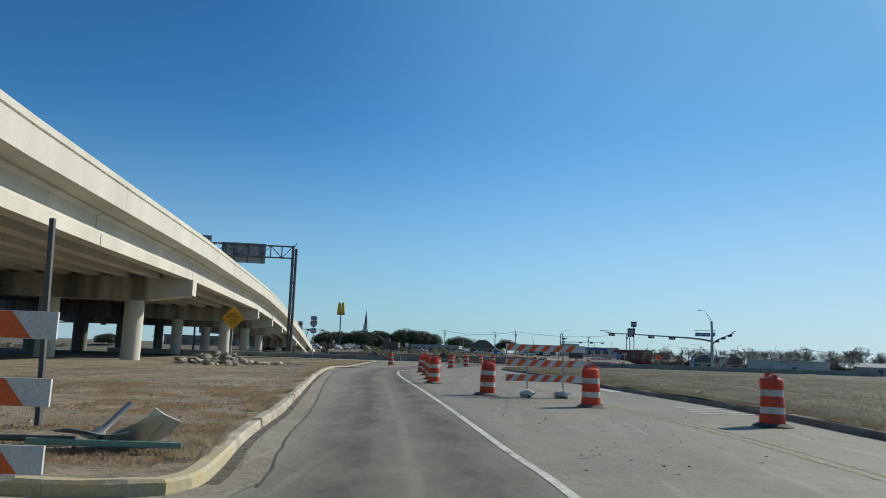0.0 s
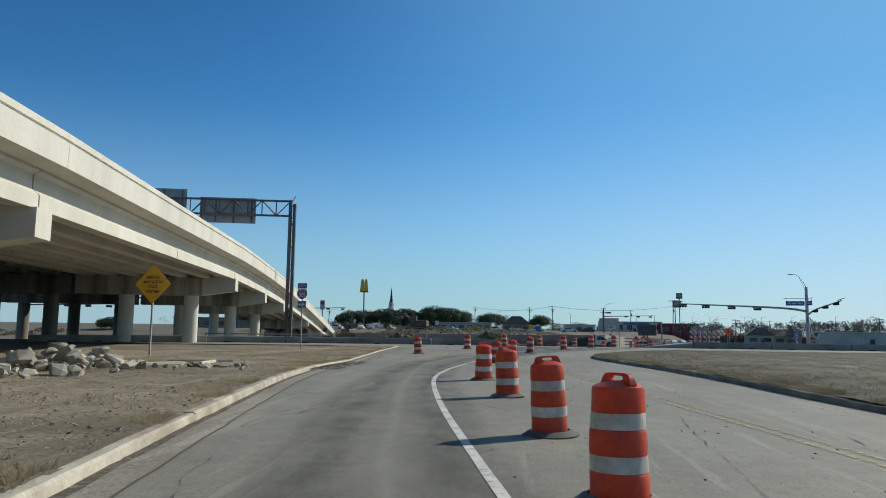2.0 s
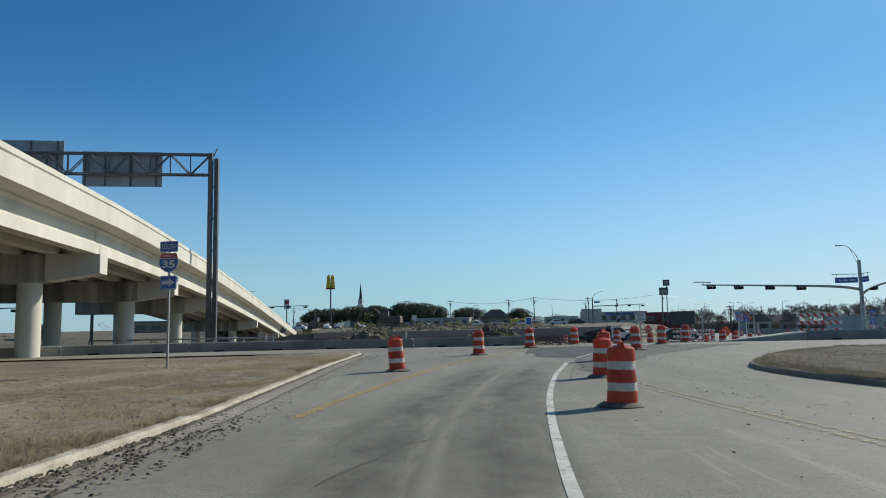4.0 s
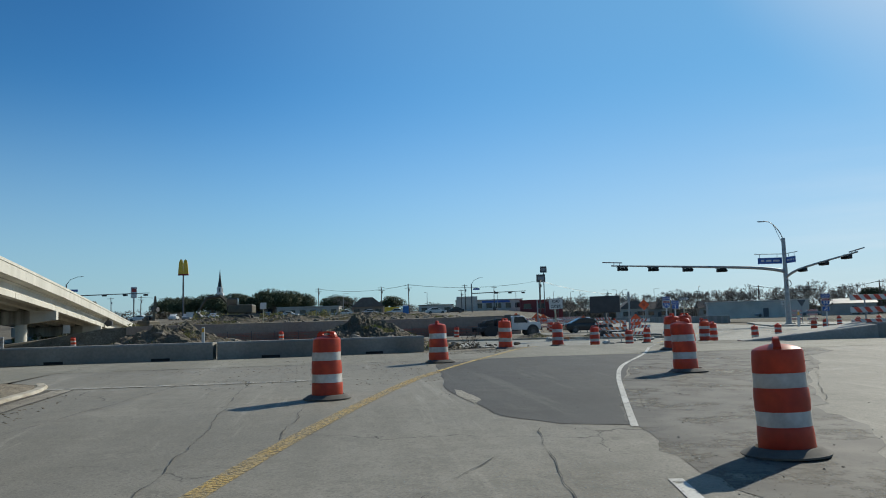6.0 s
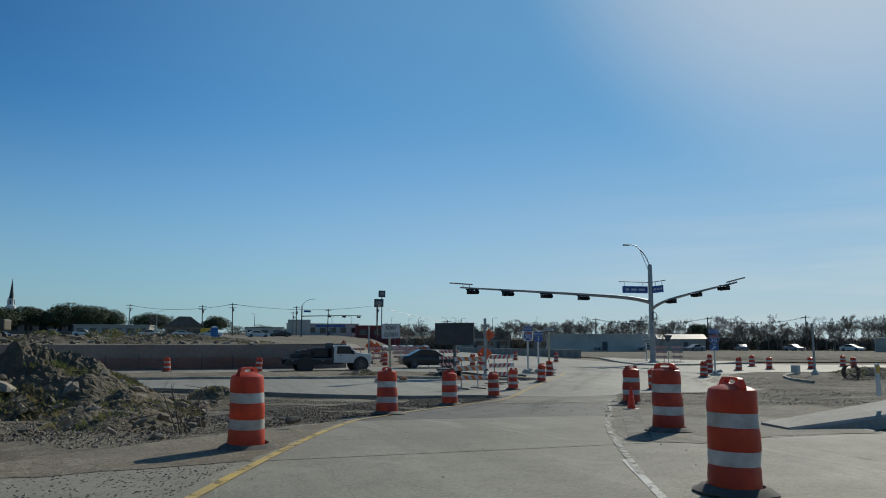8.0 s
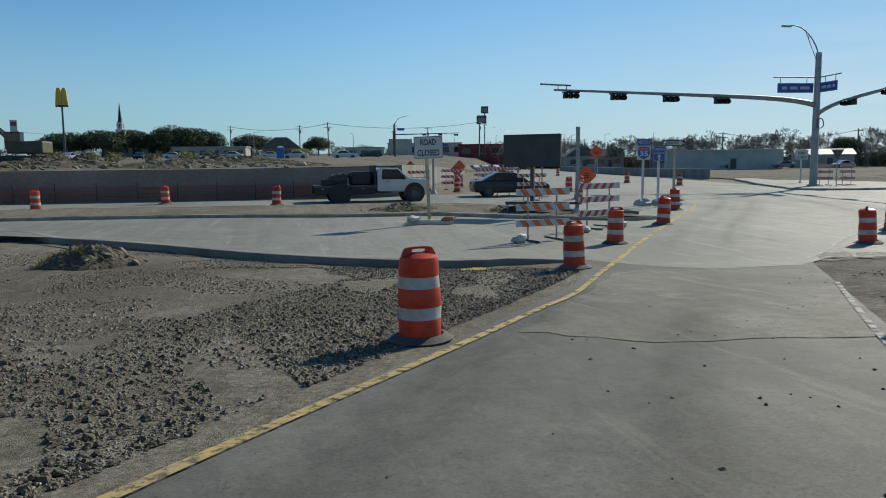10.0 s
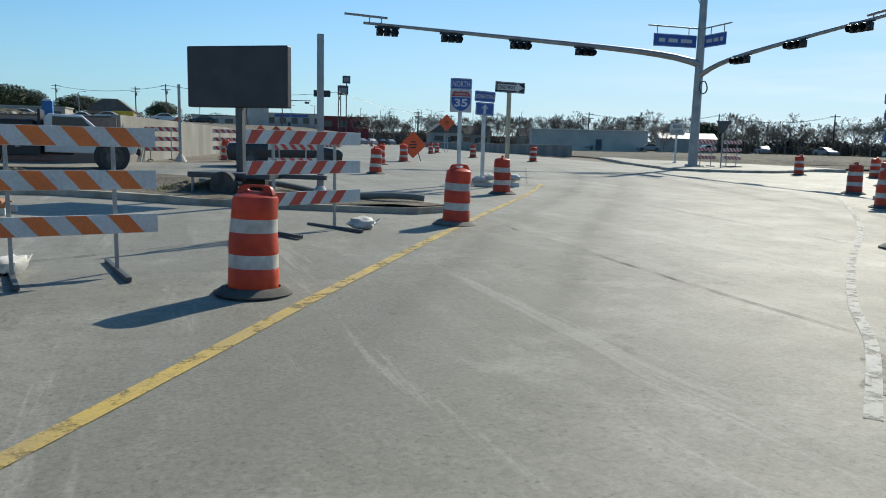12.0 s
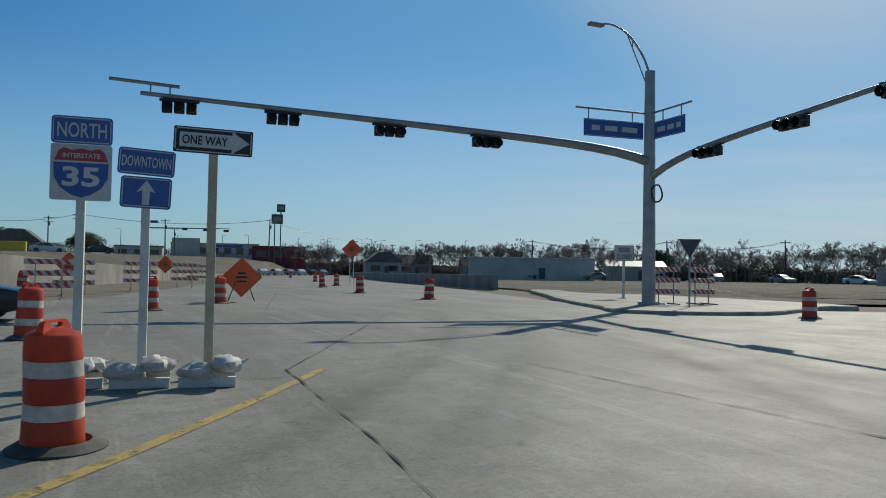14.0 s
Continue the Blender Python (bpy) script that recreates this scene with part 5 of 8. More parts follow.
STRIPE = mat("orange_stripe", (0.80, 0.20, 0.04), 0.5, second=(0.70, 0.16, 0.04), scale=3.0)
STRIPE_VIVID = mat("vivid_orange_stripe", (0.78, 0.115, 0.025), 0.5, second=(0.66, 0.13, 0.04), scale=3.0)
STRIPE_RED = mat("red_stripe", (0.60, 0.07, 0.035), 0.5, second=(0.52, 0.07, 0.04), scale=3.0)
barricade(on(-2.17, 4.75, 0.16, 4), 2.44, "orange and white striped barricade standing by the kerb end", "barricades", STRIPE_VIVID, (0.71, 1.19, 0.24), stripes=5, boards_h=0.2)
barricade(on(4.22, 22.0, 0.0, 4), 2.36, "orange and white striped barricade standing in the closed lane", "barricades", STRIPE_VIVID, (0.98, 1.42, 0.54), stripes=6, lean=-1, stance=0.225)
for x, y, a in ((3.68, 21.75, 20), (4.68, 21.85, -25)):
    sandbag(on(x, y, 0.02, a))

# wreckage of a sign on the verge
wreck = thing("fallen_sign", "bent metal sign panel and pipe lying on the verge", "sign", "", on(-1.75, 7.3, 0.17, 12))
SHEET = mat("bare_aluminium_sheet", (0.58, 0.59, 0.58), 0.42, 0.55, second=(0.45, 0.46, 0.45), scale=2.5)
for w, h, c, turn, bend in ((0.72, 0.5, (-0.16, 0.12, 0.09), (80, 14, 10), 0.10), (0.6, 0.46, (0.36, 0.2, 0.12), (70, -16, -24), 0.14), (0.5, 0.32, (0.12, 0.42, 0.06), (86, 6, 40), 0.06)):
    bm = bmesh.new()
    plate(bm, w, h, 0, 0.006, 0.03)
    bmesh.ops.subdivide_edges(bm, edges=[e for e in bm.edges if e.calc_length() > 0.2], cuts=5, use_grid_fill=True)
    for v in bm.verts:
        v.co.y += bend * (v.co.x / w * 2) ** 2 * (1 if v.co.x > 0 else -0.5) + 0.05 * noise.noise((v.co.x * 4, v.co.z * 4, w))
    bmesh.ops.transform(bm, matrix=pose(*c, *turn), verts=bm.verts[:])
    part("bent_panel", bm, SHEET, wreck)
bm = bmesh.new()
box(bm, (0.05, -0.14, 0.045), (1.5, 0.05, 0.06), pose(0, 0, 0, 0, 1.5, 3), 0.01)
box(bm, (0.05, -0.09, 0.02), (1.46, 0.14, 0.02), pose(0, 0, 0, 0, 1.5, 3), 0.005)
part("green_edge", bm, mat("faded_green", (0.10, 0.235, 0.19), 0.55, second=(0.16, 0.27, 0.22), scale=3.0), wreck)
bm = bmesh.new()
tube(bm, (-0.08, 0.16, 0.12), (0.17, 0.34, 0.42), 0.036, n=14)
tube(bm, (-0.12, 0.13, 0.09), (-0.06, 0.175, 0.14), 0.062, n=14)
part("pipe", bm, STEEL, wreck, smooth=True)
pole = thing("fallen_pole", "dark steel pole lying flat in dead grass", "pole", "", on(-3.1, 7.5, 0.19, 8))
bm = bmesh.new()
tube(bm, (-1.6, 0, 0), (0.9, 0, 0.0), 0.035, n=10)
part("tube", bm, DARK_STEEL, pole)


def chunk(bm, m, s, seed):
    """One broken lump with flat faces."""
    rr = random.Random(seed)
    vs = []
    for k in range(26):
        v = Vector((rr.gauss(0, 1), rr.gauss(0, 1), rr.gauss(0, 1))).normalized() * rr.uniform(0.82, 1.08)
        v = Vector([max(-0.74, min(0.74, q)) for q in v])
        vs.append(bm.verts.new(m @ Vector((v.x * s[0], v.y * s[1], v.z * s[2]))))
    bmesh.ops.convex_hull(bm, input=vs)
    loose = [v for v in vs if v.is_valid and not v.link_faces]
    bmesh.ops.delete(bm, geom=loose, context="VERTS")


LUMPS = []
for k in range(7):
    bm = bmesh.new()
    chunk(bm, Matrix.Identity(4), (1, 0.8, 0.55), 40 + k)
    me = bpy.data.meshes.new("lump")
    bm.to_mesh(me)
    bm.free()
    me.materials.append(CHUNK)
    LUMPS.append(me)


DULL_LUMPS = []
DULL_CHUNK = mat("earthy_rubble", (0.26, 0.228, 0.178), 0.92, second=(0.14, 0.122, 0.093), scale=2.4, fine=14, bump=0.02, spread=0.35)
for me in LUMPS:
    dull = me.copy()
    dull.materials[0] = DULL_CHUNK
    DULL_LUMPS.append(dull)


def heap(name, label, category, spots, lumps=None):
    """A heap of separate lumps: (x, y, z over the land, size)."""
    h = thing(name, label, category)
    for x, y, dz, s in spots:
        o = new("lump", R.choice(lumps or LUMPS))
        o.parent = h
        o.matrix_basis = pose(x, y, G(x, y) + dz, R.uniform(-35, 35), R.uniform(-35, 35), R.uniform(0, 360)) @ Matrix.Diagonal((s, s * R.uniform(0.6, 1), s * R.uniform(0.5, 0.9), 1))
    return h


spots = []
for k in range(110):
    a, d = R.uniform(0, 6.283), R.random() ** 0.6
    x, y = -12.6 + 2.3 * d * math.cos(a), 42.5 + 4.2 * d * math.sin(a)
    spots.append((x, y, 0.15 + R.uniform(0, 0.75) * (1 - d) , R.uniform(0.10, 0.42)))
heap("rubble_heap", "heap of broken concrete slabs dumped on the verge", "rubble", spots)
spots = [(-10.2 + R.gauss(0, 0.9), 45.5 + R.gauss(0, 1.6), 0.15, R.uniform(0.05, 0.22)) for k in range(40)]
heap("scattered_rubble", "scattered broken concrete near the heap", "rubble", spots)
for x, y, a in ((-10.6, 47.5, 30), (-9.9, 46.4, 100), (-10.9, 44.6, 60)):
    o = ob_of("timber", bmesh.new(), WOOD_POST)
    bm = bmesh.new()
    box(bm, (0, 0, 0.06), (2.2, 0.12, 0.09), None, 0.01)
    bm.to_mesh(o.data)
    bm.free()
    o.matrix_basis = on(x, y, 0.16, a)
    tagged(o, "weathered timber lying beside the rubble", "timber", "timbers by the rubble")

# ---- gantry over the highway ----
gantry = thing("sign_gantry", "dark steel sign gantry beside the overpass", "gantry")
GX, GY = -23.0, 100.7
for k, (dx, dy) in enumerate(((0.04, 0), (0.44, 0.22))):
    bm = bmesh.new()
    box(bm, (GX + dx, GY + dy, 7.85 - 0.2 * k), (0.32, 0.32, 15.7 - 0.4 * k), None, 0.01)
    part("leg", bm, DARK_STEEL, gantry)
for k in range(12):
    bm = bmesh.new()
    z = 1.2 + k * 1.25
    tube(bm, (GX, GY, z), (GX + 0.46, GY + 0.25, z + 1.2 * (k % 2)), 0.04, n=6)
    part("lacing_bar", bm, DARK_STEEL, gantry)
TD = Vector((-0.985, -0.173, 0))
bm = bmesh.new()
LEN = 30
for s, z in ((0, 15.5), (0, 13.9), (0.55, 15.5), (0.55, 13.9)):
    o = Vector((GX + s * 0.37, GY + s * -0.93 + 0.0, z))
    tube(bm, o, o + TD * LEN, 0.07, n=6)
n = 20
for k in range(n):
    for s in (0, 0.55):
        o = Vector((GX + s * 0.37, GY - s * 0.93, 0))
        a, b = o + TD * (LEN * k / n), o + TD * (LEN * (k + 1) / n)
        za, zb = (13.9, 15.5) if k % 2 else (15.5, 13.9)
        tube(bm, a + Vector((0, 0, za)), b + Vector((0, 0, zb)), 0.045, n=5)
        tube(bm, a + Vector((0, 0, 13.9)), a + Vector((0, 0, 15.5)), 0.045, n=5)
part("truss", bm, DARK_STEEL, gantry)
for d0, w, z0, z1 in ((3.6, 5.9, 13.05, 15.8), (10.9, 6.0, 13.8, 16.6)):
    bm = bmesh.new()
    c = Vector((GX, GY, 0)) + TD * (d0 + w / 2) + Vector((-0.37, 0.93, 0)) * 0.35
    box(bm, (c.x, c.y, (z0 + z1) / 2), (w, 0.05, z1 - z0), None, 0)
    bmesh.ops.rotate(bm, cent=c, matrix=Matrix.Rotation(math.atan2(TD.y, TD.x), 3, "Z"), verts=bm.verts[:])
    panel = part("sign_panel", bm, SIGN_BACK, gantry, "plain metal back of a highway sign")
    for q in (-0.42, -0.1, 0.22, 0.47):
        bm = bmesh.new()
        e = c + TD * (w * q) + Vector((0.37, -0.93, 0)) * 0.1
        tube(bm, (e.x, e.y, z0), (e.x, e.y, z1), 0.06, n=4)
        part("sign_rib", bm, DARK_STEEL, panel)

# ---- concrete barriers ----
# near-black blocks colour in the shade of drain slots; no hollow is cut
SLOT_SHADE = mat("slot_shade", (0.03, 0.028, 0.025), 0.95)


def barrier_piece(name, a, b, label, h0=0.53, h1=0.53, w=0.34):
    bm = bmesh.new()
    a, b = Vector((*a, G(*a))), Vector((*b, G(*b)))
    d = (b - a).normalized()
    s = Vector((d.y, -d.x, 0)).normalized()
    rings = []
    for p, h in ((a, h0), (b, h1)):
        rings.append([bm.verts.new(p + s * u + Vector((0, 0, z))) for u, z in ((-w + 0.04, 0.0), (-w, h - 0.05), (-w + 0.04, h), (w - 0.04, h), (w, h - 0.05), (w - 0.04, 0.0))])
    for j in range(6):
        bm.faces.new((rings[0][j], rings[0][(j + 1) % 6], rings[1][(j + 1) % 6], rings[1][j]))
    bm.faces.new(rings[0])
    bm.faces.new(list(reversed(rings[1])))
    bmesh.ops.recalc_face_normals(bm, faces=bm.faces[:])
    root = thing(name, label, "concrete barrier", "low concrete barriers")
    part("body", bm, BARRIER, root)
    for q in (0.25, 0.75):
        c = a + (b - a) * q
        m = pose(c.x, c.y, c.z + 0.05, 0, 0, math.degrees(math.atan2(d.y, d.x)))
        for sy in (-1, 1):
            bm = bmesh.new()
            box(bm, (0, sy * (w - 0.035), 0), (0.55, 0.012, 0.08), m, 0.004)
            part("drain_slot", bm, SLOT_SHADE, root)
    return root


LEFT_WALL = [(0.2, 87.1), (-6.15, 86.7), (-6.25, 86.7), (-12.4, 86.9), (-12.5, 86.9), (-18.4, 84.9), (-18.5, 84.85), (-24.2, 82.4), (-24.3, 82.35), (-30, 79.8), (-30.1, 79.7), (-36, 77)]
for a, b in zip(LEFT_WALL[::2], LEFT_WALL[1::2]):
    barrier_piece("concrete_barrier", a, b, "low grey concrete barrier across the closed street")
ramp = thing("concrete_barrier", "broad sloping end piece of a low concrete barrier", "concrete barrier", "low concrete barriers")
bm = bmesh.new()
rows = []
for u in (0.0, 0.5, 1.0):
    x, y = 11.1 + 4.5 * u, 87.0 - 0.6 * u
    z, h = G(x, y), 0.04 + 0.42 * u
    rows.append([bm.verts.new(p) for p in ((x, y - 0.3, z - 0.02), (x, y - 0.27, z + h - 0.03), (x, y - 0.23, z + h), (x + 0.2, y + 0.55 + 0.4 * u, z + h + 0.09 * u), (x + 0.2, y + 0.6 + 0.4 * u, z - 0.1))])
for a, b in zip(rows, rows[1:]):
    for j in range(5):
        bm.faces.new((a[j], a[(j + 1) % 5], b[(j + 1) % 5], b[j]))
bm.faces.new(rows[0])
bm.faces.new(list(reversed(rows[-1])))
bmesh.ops.recalc_face_normals(bm, faces=bm.faces[:])
part("body", bm, mat("pale_barrier_concrete", (0.37, 0.352, 0.31), 0.9, second=(0.25, 0.237, 0.205), scale=0.8, fine=12, bump=0.006), ramp)
for x in (15.7, 21.8, 27.9, 34.0, 40.1):
    barrier_piece("concrete_barrier", (x, 86.6 - (x - 15) * 0.08), (x + 6.0, 86.12 - (x - 15) * 0.08), "low grey concrete barrier across the closed street")


def delineator(x, y, z, h=0.6):
    bm = bmesh.new()
    box(bm, (0, 0, h / 2), (0.09, 0.03, h), None, 0.01)
    o = thing("delineator", "thin white plastic marker post", "marker post", "marker posts", pose(x, y, z))
    part("blade", bm, WHITE, o)
    bm = bmesh.new()
    box(bm, (0, -0.018, h - 0.1), (0.075, 0.006, 0.12))
    part("reflector", bm, SIGN_YELLOW, o)


for x, y in ((13.3, 87.0), (17.0, 86.5), (-6.6, 86.7), (-14.5, 86.2)):
    delineator(x, y, G(x, y) + 0.45, 0.55)
barricade(on(16.9, 87.45, 0, -8), 2.4, "orange and white striped barricade before the barrier", "barricades", STRIPE_RED, (0.98, 1.42, 0.55), stripes=6)

# railing by the gantry foot
rail = thing("low_rail", "low pale metal rail beside the gantry foot", "railing")
for z in (0.45, 0.85):
    bm = bmesh.new()
    tube(bm, (-30, 96.5, z + 0.4), (-17.5, 99.0, z + 0.4), 0.06, n=8)
    part("rail", bm, STEEL, rail)
for k in range(7):
    bm = bmesh.new()
    x, y = -30 + 12.5 * k / 6, 96.5 + 2.5 * k / 6
    box(bm, (x, y, 0.65), (0.1, 0.1, 1.3))
    part("rail_post", bm, STEEL, rail)

# traffic cone
cone = thing("traffic_cone", "faded orange traffic cone with white foot", "traffic cone", "", on(12.05, 92.4) @ Matrix.Scale(0.76, 4))
bm = bmesh.new()
lathe(bm, [(0.13, 0.03), (0.03, 0.66), (0.02, 0.67)], 20)
part("cone_body", bm, ORANGE, cone, smooth=True)
bm = bmesh.new()
box(bm, (0, 0, 0.015), (0.37, 0.37, 0.03), None, 0.01)
part("foot", bm, TAPE, cone)

# ---- mast signal ----
MX, MY = 45.5, 138.65
mast = thing("signal_mast", "tall grey steel signal mast with two long arms", "traffic signal")
bm = bmesh.new()
tube(bm, (MX, MY, 0.1), (MX, MY, 9.5), 0.27, 0.20, n=20)
tube(bm, (MX, MY, 0.05), (MX, MY, 0.25), 0.42, n=20)
part("pole", bm, STEEL, mast, smooth=True)


def curve_tube(bm, pts, r0, r1, n=10):
    pts = [Vector(p) for p in pts]
    k = len(pts) - 1
    rings = []
    for i, p in enumerate(pts):
        d = (pts[min(k, i + 1)] - pts[max(0, i - 1)]).normalized()
        side = d.cross(Vector((0, 0, 1)))
        side = side.normalized() if side.length > 1e-3 else Vector((1, 0, 0))
        up = side.cross(d)
        r = r0 + (r1 - r0) * i / k
        rings.append([bm.verts.new(p + side * r * math.cos(2 * math.pi * j / n) + up * r * math.sin(2 * math.pi * j / n)) for j in range(n)])
    for a, b in zip(rings, rings[1:]):
        for j in range(n):
            bm.faces.new((a[j], a[(j + 1) % n], b[(j + 1) % n], b[j]))
    bm.faces.new(rings[0])
    bm.faces.new(list(reversed(rings[-1])))
    bmesh.ops.recalc_face_normals(bm, faces=bm.faces[:])


U1, U2 = Vector((-0.9933, 0.116, 0)), Vector((-0.017, -0.9999, 0))
O = Vector((MX, MY, 0))
arm1 = lambda d: O + U1 * d + Vector((0, 0, 5.83 + 0.42 * (1 - math.exp(-d / 1.6)) + 0.037 * d))
arm2 = lambda d: O + U2 * d + Vector((0, 0, 5.15 + 0.62 * (1 - math.exp(-d / 1.5)) + 0.09 * d))
for arm, length, r0 in ((arm1, 19.0, 0.20), (arm2, 12.0, 0.15)):
    bm = bmesh.new()
    curve_tube(bm, [arm(length * (k / 14) ** 1.3) for k in range(15)], r0, 0.07, 14)
    a = part("mast_arm", bm, STEEL, mast, smooth=True)
    bm = bmesh.new()
    e = arm(length)
    u = (arm(length) - arm(length - 1)).normalized()
    lift = 0.34 if r0 > 0.18 else 0.2
    tube(bm, e - u * 1.2 + Vector((0, 0, lift)), e + u * 0.95 + Vector((0, 0, lift + 0.02)), 0.06, n=8)
    for q in (-0.9, -0.3):
        tube(bm, e + u * q, e + u * q + Vector((0, 0, lift)), 0.03, n=6)
    part("detector_tube", bm, STEEL, a)


def signal_head(at, u, face):
    """Three lamps side by side under an arm, their hoods to one side."""
    bm = bmesh.new()
    m = Matrix.Translation(at) @ Matrix(((u.x, face.x, 0, 0), (u.y, face.y, 0, 0), (u.z, 0, 1, 0), (0, 0, 0, 1)))
    box(bm, (0, 0, 0.02), (1.25, 0.12, 0.10), m, 0.01)
    head = part("signal_head", bm, BLACK, mast)
    for x in (-0.38, 0, 0.38):
        bm = bmesh.new()
        box(bm, (x, 0.0, -0.22), (0.33, 0.20, 0.36), m, 0.03)
        tube(bm, m @ Vector((x, 0.1, -0.22)), m @ Vector((x, 0.36, -0.25)), 0.155, n=14, cap=False)
        part("lamp_housing", bm, BLACK, head)
    return head


f1, f2 = Vector((-0.116, -0.9933, 0)), Vector((-0.9999, 0.017, 0))
for d in (7.0, 10.7, 14.45, 17.8):
    signal_head(arm1(d) + Vector((0, 0, -0.14)), U1, f1)
for d in (3.35, 7.0, 10.55):
    signal_head(arm2(d) + Vector((0, 0, -0.02)), U2, f2)
bm = bmesh.new()
lum = [O + Vector((0.03, 0, 9.3))] + [O + Vector((-1.55 * (k / 8), 1.0 * (k / 8), 9.3 + 2.2 * math.sin(0.5 * math.pi * (k / 8) ** 0.75))) for k in range(1, 9)]
curve_tube(bm, lum, 0.05, 0.035, 8)
tube(bm, O + Vector((0, 0, 8.6)), lum[4], 0.025, n=6)
tube(bm, lum[3] - Vector((0, 0, 0.35)), lum[3], 0.02, n=6)
part("lamp_bracket", bm, STEEL, mast)
bm = bmesh.new()
e = lum[-1]
box(bm, (e.x - 0.25, e.y + 0.18, e.z - 0.02), (0.7, 0.28, 0.12), None, 0.03)
part("lamp_head", bm, STEEL, mast)
for u, f, w, z in ((U1, f1, 2.65, 7.05), (U2, f2, 1.75, 7.05)):
    bm = bmesh.new()
    a = O + u * 0.3 + Vector((0, 0, z + 0.75))
    tube(bm, O + Vector((0, 0, z + 0.72)), a + u * (w + 0.35), 0.04, n=8)
    br = part("name_bracket", bm, STEEL, mast)
    for q in (0.5, w - 0.2):
        bm = bmesh.new()
        tube(bm, a + u * q, a + u * q - Vector((0, 0, 0.4)), 0.025, n=6)
        part("hanger", bm, STEEL, br)
    bm = bmesh.new()
    m = Matrix.Translation(O + u * (0.3 + w / 2) + Vector((0, 0, z))) @ Matrix(((u.x, f.x, 0, 0), (u.y, f.y, 0, 0), (0, 0, 1, 0), (0, 0, 0, 1)))
    box(bm, (0, 0, 0), (w, 0.03, 0.68), m)
    ns = part("name_plate", bm, BLUE, mast)
    bm = bmesh.new()
    for sx, ww in ((-0.62, 0.62), (0.12, 0.5), (0.72, 0.32)):
        box(bm, (sx * w / 2.35, 0.02, 0.0), (ww * w / 2.35, 0.006, 0.2), m)
    for sz in (-0.31, 0.31):
        box(bm, (0, 0.02, sz), (w - 0.06, 0.006, 0.02), m)
    part("writing", bm, WHITE, ns)
bm = bmesh.new()
c = O + Vector((0.1, -0.34, 4.55))
curve_tube(bm, [c + Vector((0.26 * math.cos(a), 0.02 * math.sin(3 * a), 0.34 * math.sin(a))) for a in [2 * math.pi * k / 24 for k in range(25)]], 0.035, 0.035, 6)
part("cable_coil", bm, RUBBER, mast)

# ---- signs at the crossing ----
def skid_sign(name, x, y, rz, label, h, material, w=0.11, lean=0.0, foot=0.66):
    s = thing(name, label, "road sign", "", on(x, y, 0.0, rz))
    square_post(s, h, w, material, lean)
    skid(s, foot)
    return s


s = skid_sign("road_closed_sign", 13.6, 117.8, -8, "white ROAD CLOSED sign on a timber post with sandbags", 2.7, WOOD_POST, 0.12, -2, 1.7)
p = sign_panel("panel", s, 1.04, 0.80, 2.77, WHITE, x=-0.02, y=-0.08, border=SIGN_BLACK)
p.rotation_euler = (0, radians(-1.5), 0)
lettering("ROAD", 0.56, 0.22, SIGN_BLACK, p, 0, 0.19, bold=0.02)
lettering("CLOSED", 0.80, 0.22, SIGN_BLACK, p, 0, -0.19, bold=0.02)
s = skid_sign("route_sign", 25.42, 124.75, -6, "blue NORTH route shield sign on a white post", 2.6, PAINTED_POST, 0.10)
p = sign_panel("plate", s, 0.67, 0.33, 3.05, BLUE, y=-0.07, border=WHITE)
lettering("NORTH", 0.54, 0.18, WHITE, p)
shield(s, 2.545, 0.66, True, -0.07)
s = skid_sign("guide_sign", 26.14, 124.58, -6, "blue DOWNTOWN sign with arrow on a white post", 2.3, PAINTED_POST, 0.10)
p = sign_panel("plate", s, 0.65, 0.32, 2.70, BLUE, y=-0.07, border=WHITE)
p.rotation_euler = (0, radians(3), 0)
lettering("DOWNTOWN", 0.56, 0.13, WHITE, p)
p = sign_panel("arrow_plate", s, 0.58, 0.38, 2.33, BLUE, y=-0.07, border=WHITE)
p.rotation_euler = (0, radians(2), 0)
arrow(p, WHITE, 0.30)
s = skid_sign("one_way_sign", 26.9, 124.44, -8, "black and white ONE WAY arrow sign on a timber post", 2.85, WOOD_POST, 0.11)
p = sign_panel("plate", s, 0.94, 0.32, 3.0, SIGN_BLACK, y=-0.075, border=WHITE, r=0.02)
p.rotation_euler = (0, radians(1.5), 0)
bm = bmesh.new()
prism(bm, [(-0.40, -0.09), (0.22, -0.09), (0.22, -0.14), (0.43, 0.0), (0.22, 0.14), (0.22, 0.09), (-0.40, 0.09)], 0.004, Matrix.Translation((0, -0.006, 0)))
white_arrow = part("arrow", bm, WHITE, p)
lettering("ONE WAY", 0.54, 0.115, SIGN_BLACK, white_arrow, -0.10, 0.0, -0.009, 0.015)
s = skid_sign("route_sign", 36.33, 118.87, -44, "blue SOUTH route shield sign on a white post", 2.5, PAINTED_POST, 0.10)
p = sign_panel("plate", s, 0.66, 0.32, 2.88, BLUE, y=-0.07, border=WHITE)
lettering("SOUTH", 0.52, 0.17, WHITE, p)
shield(s, 2.37, 0.65, False, -0.07)
p = sign_panel("arrow_plate", s, 0.55, 0.38, 1.83, BLUE, y=-0.07, border=WHITE)
arrow(p, WHITE, 0.34, 50)
for x, y in ((25.34, 124.78), (26.14, 124.58), (26.94, 124.43), (36.33, 118.87)):
    sandbag(on(x - 0.2, y - 0.26, 0.12, R.uniform(-30, 30)))
    sandbag(on(x + 0.2, y + 0.24, 0.12, R.uniform(-40, 40)))
    sandbag(on(x + 0.12, y - 0.28, 0.2, R.uniform(50, 110)))
sandbag(on(12.98, 117.6, 0.11, 25))
